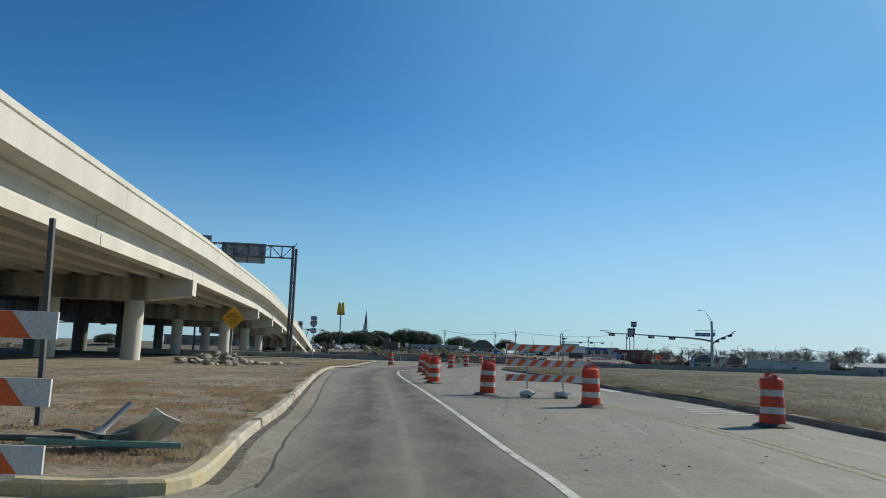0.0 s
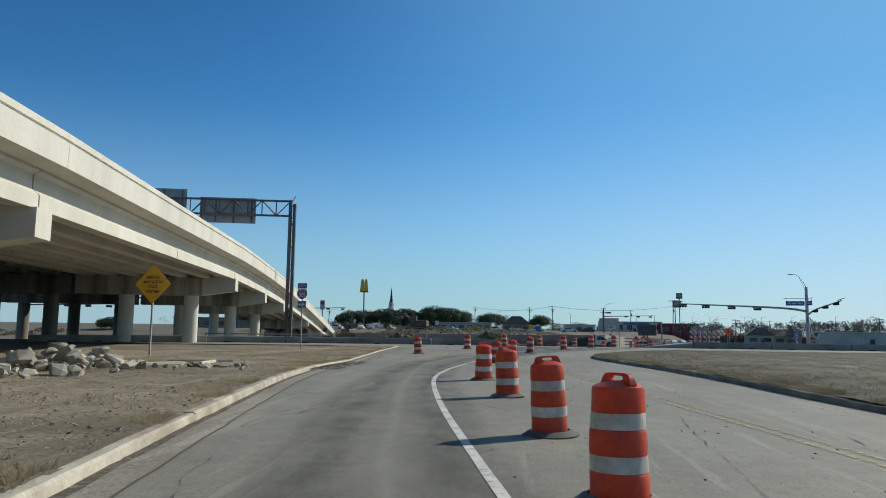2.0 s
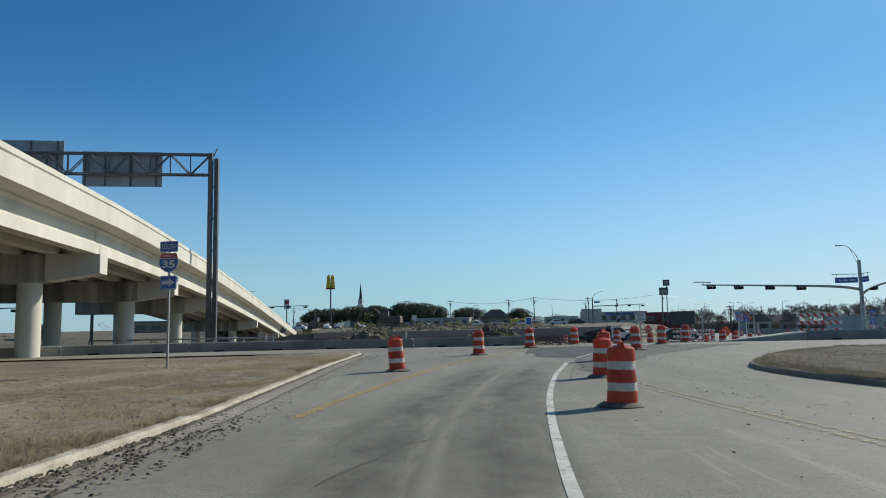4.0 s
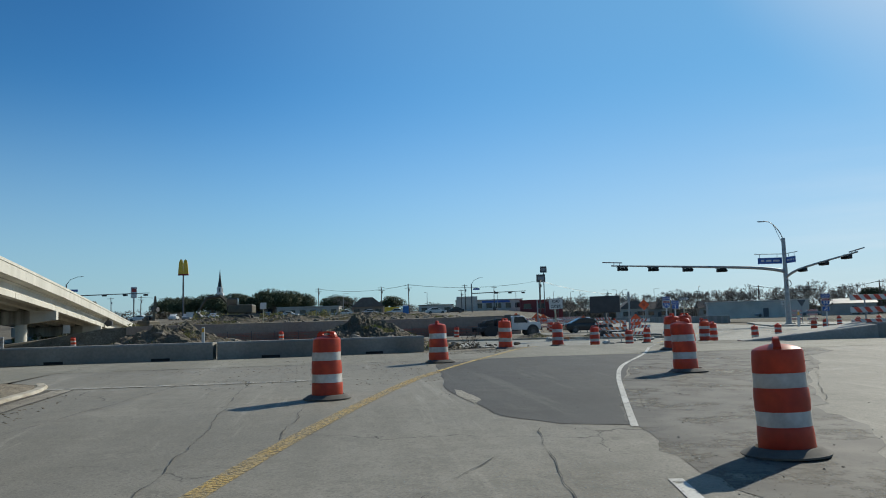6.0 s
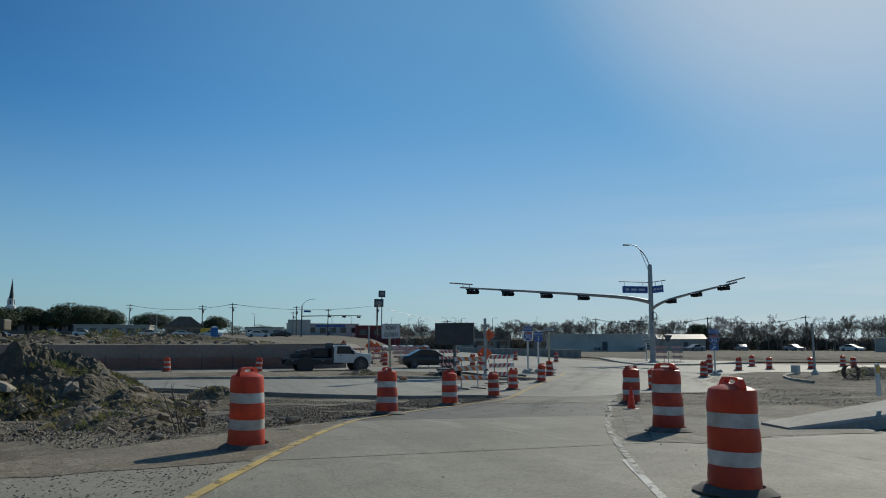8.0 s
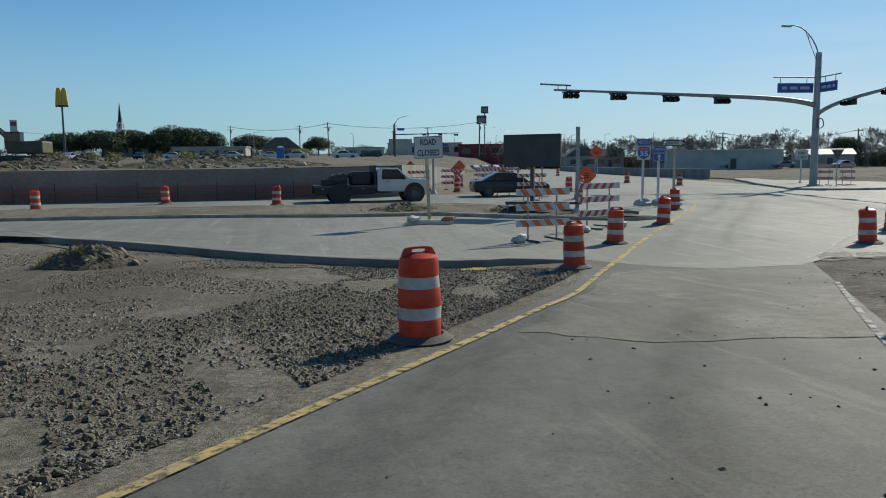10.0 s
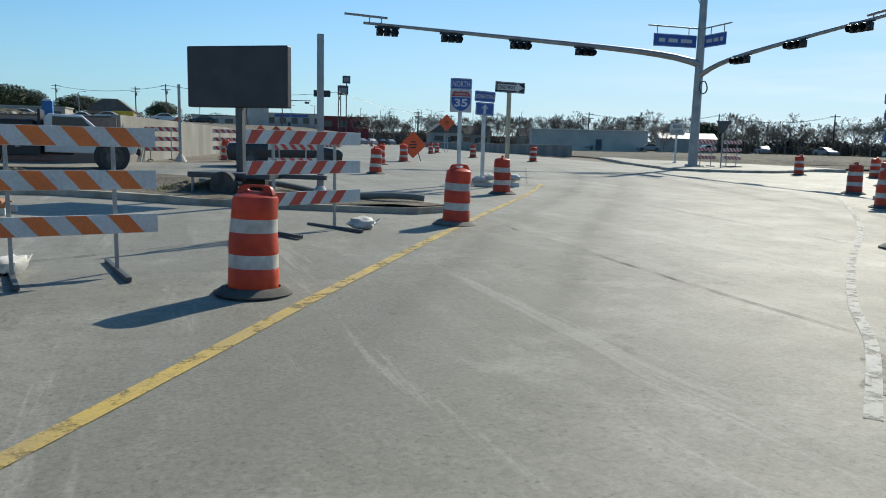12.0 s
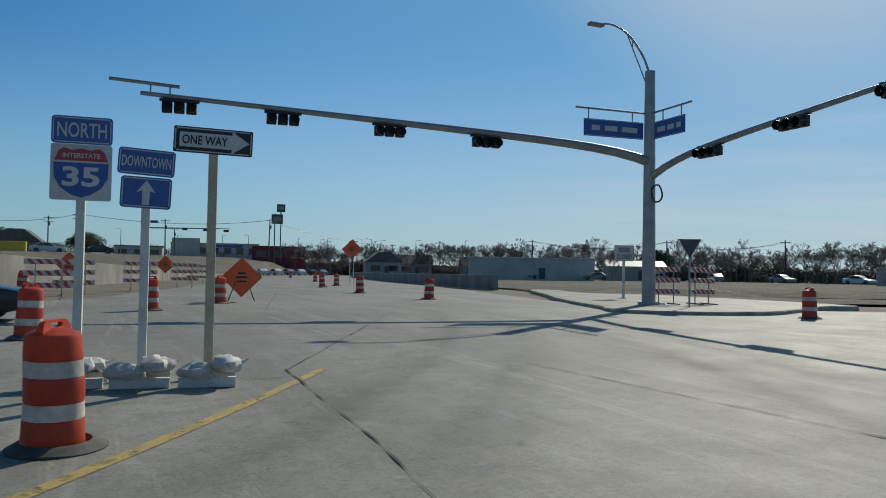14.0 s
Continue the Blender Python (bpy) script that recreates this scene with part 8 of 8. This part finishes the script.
for x, y in smooth_line([(-150, 120), (-140, 170), (-125, 215), (-110, 270), (-100, 330), (-70, 420), (-20, 440), (40, 440), (100, 400)], 7):
    k = 0.4 if x < -90 else 1.0
    lobes = [(x + R.gauss(0, 4), y + R.gauss(0, 4), H(x, y) * k + (0.8 + R.uniform(0, 1.5)) * k, R.uniform(2.4, 4.2) * k) for j in range(2 if x > -90 else 5)]
    leaf_cloud(bm, lobes, 1000, 0.24, int(x * 5 + y))
tagged(ob_of("far_brush", bm, BRUSH), "dark brush and trees along the skyline", "", "", "stuff")
bm = bmesh.new()
for k in range(26):
    x, y = R.uniform(-60, 0), R.uniform(165, 225)
    leaf_cloud(bm, [(x, y, H(x, y) + 0.5, R.uniform(0.8, 1.6))], 90, 0.22, k + 900)
tagged(ob_of("site_scrub", bm, WEED), "low scrub on the raised site", "", "", "stuff")


def building(name, x, y, z, rz, w, d, h, wall, label, roof=None, gable=False, windows=0, door=False, category="building", rise=2.0):
    b = thing(name, label, category, "", pose(x, y, z, 0, 0, rz))
    bm = bmesh.new()
    box(bm, (0, 0, h / 2 - 1.5), (w, d, h + 3.0))
    body = part("wall", bm, wall, b)
    bm = bmesh.new()
    if gable:
        prism(bm, [(-w / 2 - 0.4, h), (w / 2 + 0.4, h), (w / 2 + 0.2, h + 0.15), (w * 0.16, h + rise), (-w * 0.16, h + rise), (-w / 2 - 0.2, h + 0.15)], d + 0.8, Matrix.Translation((0, -d / 2 - 0.4, 0)))
        if gable == "end":
            bm.clear()
            prism(bm, [(-d / 2 - 0.4, h), (d / 2 + 0.4, h), (0, h + rise)], w + 0.8, Matrix.Rotation(radians(90), 4, "Z") @ Matrix.Translation((0, -w / 2 - 0.4, 0)))
    else:
        box(bm, (0, 0, h + 0.15), (w + 0.5, d + 0.5, 0.3), None, 0.03)
    part("roof", bm, roof or ROOF, b)
    for k in range(windows):
        u = -w / 2 + w * (k + 0.5) / windows
        bm = bmesh.new()
        box(bm, (u, -d / 2 - 0.02, h * 0.52), (w / windows * 0.55, 0.08, h * 0.42))
        win = part("window", bm, CAR_GLASS, b)
        bm = bmesh.new()
        box(bm, (u, -d / 2 - 0.06, h * 0.30), (w / windows * 0.6, 0.12, 0.1))
        part("sill", bm, PLASTER, win)
    if door:
        bm = bmesh.new()
        box(bm, (w * 0.08, -d / 2 - 0.03, 1.05), (1.2, 0.08, 2.1))
        part("door", bm, DARK_STEEL, b)
    return b


building("low_shop", -13, 316, H(0, 316) - 0.3, -6, 20, 9, 3.0, PLASTER, "long low pale building with a flat roof", METAL_ROOF, False, 6, True)
building("brown_house", 6.5, 326, H(0, 326) - 0.3, -4, 11, 9, 2.8, BRICK, "brown house with a dark hipped roof", ROOF, True, 3, True, "house", 3.2)
b = building("store", 62, 391, H(0, 391) - 0.6, -10, 29, 16, 5.0, GREY_CLAD, "wide grey retail store with a raised entrance", METAL_ROOF, False, 7, True)
bm = bmesh.new()
box(bm, (-9.5, -7.0, 3.4), (9, 4, 6.8), None, 0.05)
part("entrance_block", bm, GREY_CLAD, b)
bm = bmesh.new()
box(bm, (3.0, -8.1, 4.3), (12, 0.1, 0.9))
part("fascia_board", bm, BLUE, b)
building("red_shop", 79, 366, H(0, 366) - 1.0, -12, 17, 12, 4.6, DARK_RED, "dark red flat-roofed shop by the far road", DARK_RED, False, 3)
building("grey_hall", 100, 239, 0.4, -24, 23, 9, 3.7, GREY_CLAD, "long grey flat-roofed hall behind the corner", GREY_CLAD, False, 0, True)
building("white_shed", 131, 247, 0.4, -28, 12, 8, 2.9, PLASTER, "white shed with a pale metal roof", METAL_ROOF, "end", 0, True, "shed", 1.3)
building("white_house", 108, 318, 0.6, -16, 10, 8, 3.2, PLASTER, "white house with a dark gable roof", ROOF, "end", 2, True, "house", 2.6)
building("white_house", 92, 300, 0.6, -12, 9, 8, 3.2, PLASTER, "white gabled house beside the far road", ROOF, True, 2, True, "house", 2.6)
building("white_house", 124, 305, 0.6, -20, 12, 8, 3.0, PLASTER, "pale house before leafless trees", ROOF, "end", 2, True, "house", 2.4)
building("long_store", 160, 196, 0.3, -48, 24, 8, 2.8, PLASTER, "long pale flat-roofed building before woods", METAL_ROOF, False, 0, True)
building("small_shed", 152, 172, 0.3, -52, 10, 6, 2.2, PLASTER, "small pale shed before woods", METAL_ROOF, "end", 0, False, "shed", 1.0)
building("shop_row", -92, 262, H(0, 262) - 0.5, 12, 26, 10, 3.4, BRICK, "low brown shop row behind the overpass", ROOF, False, 6)
building("shop_row", -40, 402, H(0, 402) - 0.5, -4, 40, 12, 5.2, BRICK, "low brown building behind the oaks", ROOF, False, 8)
building("shop_row", 36, 372, H(0, 372) - 0.5, -6, 14, 9, 3.2, GREY_CLAD, "small grey shop by the far road", ROOF, False, 3)

church = thing("church_tower", "pale church tower with a dark pointed spire", "church", "", pose(-57, 412, H(0, 412)))
bm = bmesh.new()
box(bm, (0, 0, 5.2), (3.3, 3.3, 11.4), None, 0.1)
part("tower", bm, WHITE, church)
bm = bmesh.new()
lathe(bm, [(1.5, 10.8), (1.32, 11.0), (1.28, 13.5), (1.4, 13.6), (1.35, 13.75)], 8)
part("belfry", bm, WHITE, church)
for k in range(4):
    bm = bmesh.new()
    a = math.pi / 2 * k
    box(bm, (1.26, 0, 12.3), (0.12, 0.55, 1.6), Matrix.Rotation(a, 4, "Z"))
    part("louvre", bm, ROOF, church)
bm = bmesh.new()
lathe(bm, [(1.05, 13.7), (0.8, 14.5), (0.04, 21.6)], 8)
part("spire", bm, SIGN_BLACK, church, "dark slender spire")

YELLOW = mat("yellow_sign_plastic", (0.75, 0.46, 0.03), 0.4)
tall = thing("pole_sign", "tall pole sign with a rounded yellow emblem", "pole sign", "", pose(-58, 338, H(0, 338), 0, 0, 6))
bm = bmesh.new()
tube(bm, (0, 0, -0.2), (0, 0, 15.4), 0.34, 0.26, n=14)
part("pole", bm, DARK_STEEL, tall)
bm = bmesh.new()
box(bm, (0, 0, 15.6), (3.5, 1.0, 0.5), None, 0.1)
part("sign_base", bm, DARK_RED, tall)
for sx in (-1, 1):
    bm = bmesh.new()
    prism(bm, [(sx * 0.03, 15.9), (sx * 0.08, 19.8), (sx * 0.25, 20.7), (sx * 0.75, 21.1), (sx * 1.2, 20.7), (sx * 1.4, 19.8), (sx * 1.75, 15.9)], 1.2, Matrix.Translation((0, -0.6, 0)))
    part("emblem_half", bm, YELLOW, tall)
tall = thing("pole_sign", "tall pole sign with a red and white panel", "pole sign", "", pose(-87, 385, H(0, 385), 0, 0, 6))
bm = bmesh.new()
tube(bm, (0, 0, -0.2), (0, 0, 9.0), 0.25, n=12)
part("pole", bm, DARK_STEEL, tall)
bm = bmesh.new()
box(bm, (0, 0, 11.2), (2.4, 0.5, 4.6), None, 0.2)
part("panel", bm, WHITE, tall)
bm = bmesh.new()
box(bm, (0, -0.28, 12.1), (1.8, 0.06, 1.5), None, 0.02)
part("emblem", bm, RED, tall)
tall = thing("pole_sign", "tall twin-pole sign with two dark panels", "pole sign", "", pose(74, 345, H(0, 345) - 1, 0, 0, -10))
for sx in (-0.9, 0.9):
    bm = bmesh.new()
    tube(bm, (sx, 0, -0.2), (sx, 0, 14.6 if sx < 0 else 17.2), 0.18, n=10)
    part("pole", bm, DARK_STEEL, tall)
for x, z, w, h in ((-0.2, 13.0, 3.4, 3.0), (0.9, 16.4, 2.5, 2.4)):
    bm = bmesh.new()
    box(bm, (x, 0, z), (w, 0.5, h), None, 0.06)
    p = part("panel", bm, DARK_STEEL, tall)
    bm = bmesh.new()
    box(bm, (x, -0.27, z), (w * 0.7, 0.04, h * 0.5))
    part("panel_face", bm, SIGN_BACK, p)
board = thing("billboard", "small grey billboard on a pole before the woods", "billboard", "", pose(142, 187.6, 0.3, 0, 0, -58))
bm = bmesh.new()
tube(bm, (0, 0, -0.2), (0, 0, 5.4), 0.28, n=12)
part("pole", bm, DARK_STEEL, board)
bm = bmesh.new()
box(bm, (0, 0, 6.9), (6.4, 0.5, 3.0), None, 0.04)
p = part("panel", bm, SIGN_BACK, board)
bars(p, DARK_STEEL, [(0.6, 7.4, 4.2, 0.6), (0.6, 6.3, 4.2, 0.6), (-2.4, 6.9, 0.9, 1.6)], -0.27)
tank = thing("water_tank", "small dark water tank above the woods", "tank", "", pose(249, 212, 0.3))
for sx in (-1, 1):
    for sy in (-1, 1):
        bm = bmesh.new()
        tube(bm, (sx * 2, sy * 2, -0.3), (sx * 1.7, sy * 1.7, 8), 0.15, n=6)
        part("leg", bm, DARK_STEEL, tank)
bm = bmesh.new()
lathe(bm, [(2.0, 7.8), (2.4, 8.0), (2.4, 10.6), (0.1, 11.4)], 18)
part("vessel", bm, DARK_STEEL, tank)

# vapour trails low in the sky
TRAIL = bpy.data.materials.new("thin_vapour")
TRAIL.use_nodes = True
nt = TRAIL.node_tree
b = nt.nodes["Principled BSDF"]
b.inputs["Base Color"].default_value, b.inputs["Roughness"].default_value = (0.9, 0.9, 0.9, 1), 1.0
puff = nt.nodes.new("ShaderNodeTexNoise")
puff.inputs["Scale"].default_value, puff.inputs["Detail"].default_value = 0.012, 6
nt.links.new(nt.nodes.new("ShaderNodeNewGeometry").outputs["Position"], puff.inputs["Vector"])
fade = nt.nodes.new("ShaderNodeMapRange")
fade.inputs["From Min"].default_value, fade.inputs["From Max"].default_value, fade.inputs["To Max"].default_value = 0.3, 0.7, 0.8
nt.links.new(puff.outputs["Fac"], fade.inputs["Value"])
nt.links.new(fade.outputs[0], b.inputs["Alpha"])
tint_of = nt.nodes.new("ShaderNodeRGB")
tint_of.outputs[0].default_value = (0.9, 0.9, 0.9, 1)
nt.links.new(tint_of.outputs[0], b.inputs["Base Color"])
glowing_through(TRAIL, 0.7)
# the sheer part must stay clear of the translucent one as well
clear, veil = nt.nodes.new("ShaderNodeBsdfTransparent"), nt.nodes.new("ShaderNodeMixShader")
out = nt.nodes["Material Output"].inputs["Surface"]
nt.links.new(fade.outputs[0], veil.inputs[0])
nt.links.new(clear.outputs[0], veil.inputs[1])
nt.links.new(out.links[0].from_socket, veil.inputs[2])
nt.links.new(veil.outputs[0], out)
b.inputs["Alpha"].default_value = 1.0
nt.links.remove(b.inputs["Alpha"].links[0])
for k, line in enumerate((((2404, 1151, 396), (2487, 934, 399), (2579, 577, 407)), ((2444, 1053, 354), (2521, 824, 331), (2579, 574, 280)), ((2519, 831, 267), (2579, 574, 269)), ((2166, 1579, 248), (2371, 1222, 225)))):
    bm = bmesh.new()
    rows = []
    for i in range(31):
        u = i / 30 * (len(line) - 1)
        j = min(int(u), len(line) - 2)
        p = Vector(line[j]).lerp(Vector(line[j + 1]), u - j)
        w = (3.5 + 2.5 * noise.noise((i * 0.3, k, 0))) * math.sin(math.pi * (0.06 + 0.88 * i / 30))
        rows.append((bm.verts.new(p - Vector((0, 0, w))), bm.verts.new(p + Vector((0, 0, w)))))
    for p, q in zip(rows, rows[1:]):
        bm.faces.new((p[0], q[0], q[1], p[1]))
    structure(f"backdrop_trail_{k + 1}", bm, TRAIL, "thin white vapour trail low in the sky")

# utility poles, lamp posts and wires
POLE_WOOD = mat("utility_pole_wood", (0.13, 0.10, 0.08), 0.9)


def utility_pole(x, y, z, h, arms=1):
    p = thing("utility_pole", "dark wooden utility pole with a crossarm", "utility pole", "utility poles", pose(x, y, z, 0, R.uniform(-1.5, 1.5), R.uniform(-20, 20)))
    bm = bmesh.new()
    tube(bm, (0, 0, -0.2), (0, 0, h), 0.19, 0.13, n=8)
    part("pole", bm, POLE_WOOD, p)
    for k in range(arms):
        bm = bmesh.new()
        box(bm, (0, -0.15, h - 0.5 - 1.0 * k), (2.4, 0.12, 0.14))
        part("crossarm", bm, POLE_WOOD, p)
    bm = bmesh.new()
    tube(bm, (0.3, 0, h - 2.6), (0.3, 0, h - 1.7), 0.22, n=8)
    part("transformer", bm, SIGN_BACK, p)


UP = [(20, 316, 10), (-20, 380, 9), (-24, 384, 9), (-12, 372, 11), (12, 340, 10), (40, 320, 9.5), (52, 330, 9), (66, 318, 10.5), (46, 366, 9), (98, 340, 9), (112, 346, 10), (130, 330, 10), (84, 300, 9), (-78, 360, 9), (-92, 372, 9), (-66, 366, 8.5), (118, 268, 9), (143, 250, 9), (160, 232, 9), (-105, 330, 9)]
for x, y, h in UP:
    utility_pole(x, y, H(x, y) if x < 80 else 0.5, h, R.choice((1, 1, 2)))


def lamp_post(x, y, z, h, rz):
    p = thing("lamp_post", "thin grey parking lot lamp post", "street lamp", "far lamp posts", pose(x, y, z, 0, 0, rz))
    bm = bmesh.new()
    tube(bm, (0, 0, -0.2), (0, 0, h), 0.13, 0.08, n=8)
    part("pole", bm, STEEL, p)
    bm = bmesh.new()
    tube(bm, (0, 0, h - 0.1), (1.4, 0, h + 0.1), 0.05, n=6)
    part("arm", bm, STEEL, p)
    bm = bmesh.new()
    box(bm, (1.6, 0, h + 0.08), (0.7, 0.3, 0.14), None, 0.03)
    part("lamp_head", bm, DARK_STEEL, p)


for x, y, h in ((90, 385, 9), (100, 392, 9), (110, 372, 9), (94, 360, 8.5), (120, 380, 9), (128, 365, 9), (60, 362, 8.5), (48, 380, 8.5), (106, 350, 8.5), (30, 350, 9), (-2, 330, 9), (70, 372, 9), (138, 345, 9)):
    lamp_post(x, y, H(0, y) - 1.5, h, R.uniform(0, 360))


def far_signal(x, y, z, rz, length, h=6.2, label="far signal mast with lights on its arm"):
    s = thing("signal_mast", label, "traffic signal", "far signals", pose(x, y, z, 0, 0, rz))
    bm = bmesh.new()
    tube(bm, (0, 0, -0.2), (0, 0, h + 2.6), 0.2, 0.14, n=10)
    part("pole", bm, DARK_STEEL, s)
    bm = bmesh.new()
    tube(bm, (0, 0, h), (length, 0, h + 0.5), 0.13, 0.07, n=8)
    arm = part("mast_arm", bm, DARK_STEEL, s)
    for k in range(3):
        bm = bmesh.new()
        box(bm, (length * (0.45 + 0.25 * k), 0, h + 0.05), (1.0, 0.25, 0.42), None, 0.04)
        part("signal_head", bm, BLACK, s)
    bm = bmesh.new()
    curve_tube(bm, [(0, 0, h + 2.5), (0.8, 0, h + 3.6), (2.2, 0, h + 4.2), (3.4, 0, h + 4.3)], 0.06, 0.05, 6)
    part("lamp_bracket", bm, DARK_STEEL, s)
    bm = bmesh.new()
    box(bm, (1.4, 0, h + 1.2), (1.8, 0.05, 0.5))
    part("name_plate", bm, BLUE, s)


far_signal(32.5, 264, 2.6, 10, 16)
far_signal(-62, 236, H(-62, 236), 12, 17)
far_signal(-46, 128, 0.2, 168, 15, 6.0, "signal mast seen through the overpass columns")
far_signal(-84, 150, H(-84, 150), 20, 14, 6.0)
wires = thing("power_lines", "thin dark power lines between far poles", "power line")
for (xa, ya, ha), (xb, yb, hb) in (((20, 316, 10), (66, 318, 10.5)), ((-12, 372, 11), (20, 316, 10)), ((-78, 360, 9), (-20, 380, 9)), ((66, 318, 10.5), (112, 346, 10)), ((118, 268, 9), (143, 250, 9)), ((143, 250, 9), (160, 232, 9))):
    for k in (-1, 0, 1):
        bm = bmesh.new()
        za, zb = (H(xa, ya) if xa < 80 else 0.5) + ha - 0.4, (H(xb, yb) if xb < 80 else 0.5) + hb - 0.4
        pts = [Vector((xa + (xb - xa) * t, ya + k + (yb - ya) * t, za + (zb - za) * t - 1.6 * 4 * t * (1 - t))) for t in [j / 8 for j in range(9)]]
        curve_tube(bm, pts, 0.018, 0.018, 4)
        part("wire", bm, BLACK, wires)

# small bright things on the site
toilet = thing("water_tank", "small blue plastic tank on the raised site", "tank", "", pose(7.6, 182, H(0, 182) - 0.05) @ Matrix.Scale(0.78, 4))
bm = bmesh.new()
box(bm, (0, 0, 1.05), (1.15, 1.15, 2.1), None, 0.05)
part("cabin", bm, mat("blue_plastic", (0.03, 0.16, 0.42), 0.5), toilet)
bm = bmesh.new()
lathe(bm, [(0.75, 2.1), (0.6, 2.3), (0.1, 2.38)], 4, Matrix.Rotation(radians(45), 4, "Z"))
part("roof", bm, WHITE, toilet)
crate = thing("yellow_container", "yellow skip standing before the brown house", "container", "", pose(11, 268, H(0, 268)))
bm = bmesh.new()
box(bm, (0, 0, 1.0), (4.0, 2.0, 1.9), None, 0.08)
part("body", bm, YELLOW, crate)
for x, y, w, h in ((-35, 158, 0.8, 1.4), (-27, 190, 1.2, 1.2), (-10, 137.9, 0.6, 0.9)):
    q = thing("site_board", "small white board on the raised site", "notice board", "site boards", pose(x, y, H(x, y), 0, 0, R.uniform(-10, 10)))
    square_post(q, 1.6, 0.08, WOOD_POST)
    sign_panel("panel", q, w, h * 0.7, 1.7, WHITE)
YELLOWED = mat("yellowed_timber", (0.58, 0.46, 0.19), 0.8, second=(0.44, 0.35, 0.17), scale=2.0)
stack = thing("timber_stack", "stack of pale squared timbers by the far kerb", "timber", "", pose(71.2, 121.8, G(71, 121.8), 0, 0, -28) @ Matrix.Scale(0.72, 4))
for layer in range(4):
    for k in range(3):
        bm = bmesh.new()
        box(bm, (0.05 * ((layer * 3 + k) % 4), (k - 1) * 0.5, 0.16 + layer * 0.32), (3.6, 0.26, 0.24), None, 0.02)
        part("beam", bm, YELLOWED, stack)
coil = thing("steel_mesh_roll", "roll of rusty reinforcing mesh on the dirt", "mesh roll", "", pose(41.6, 112.9, G(41.6, 112.9), 0, 0, 35))
RUST = mat("rusty_steel", (0.12, 0.075, 0.05), 0.85, second=(0.08, 0.055, 0.04), scale=3.0)
for k in range(12):
    bm = bmesh.new()
    ring = [(-0.9 + 0.16 * k, 0.42 * math.cos(a), 0.44 + 0.42 * math.sin(a)) for a in [j * math.pi / 8 for j in range(17)]]
    curve_tube(bm, [Vector(p) for p in ring], 0.012, 0.012, 4)
    part("hoop", bm, RUST, coil)
for k in range(10):
    a = k * math.pi / 5
    bm = bmesh.new()
    tube(bm, (-0.95, 0.42 * math.cos(a), 0.44 + 0.42 * math.sin(a)), (0.95, 0.42 * math.cos(a), 0.44 + 0.42 * math.sin(a)), 0.012, n=4)
    part("bar", bm, RUST, coil)
bm = bmesh.new()
box(bm, (0, 0, 0.3), (0.55, 0.45, 0.62), None, 0.05)
block = ob_of("concrete_block", bm, CAST)
block.matrix_basis = on(43.2, 118.9, 0.0, 20)
tagged(block, "small squared concrete block standing in dirt", "concrete block")
bm = bmesh.new()
ragged(bm, 12.7, 107.2, 0.35, 0.22, 20, 0.012 - drop(12.7, 107.2), 77)
tagged(ob_of("paint_splash", bm, worn_paint("spilt_yellow_paint", (0.75, 0.52, 0.04), (0.6, 0.42, 0.06), 0.5, 9.0)), "splash of spilt yellow paint on gravel", "paint splash")
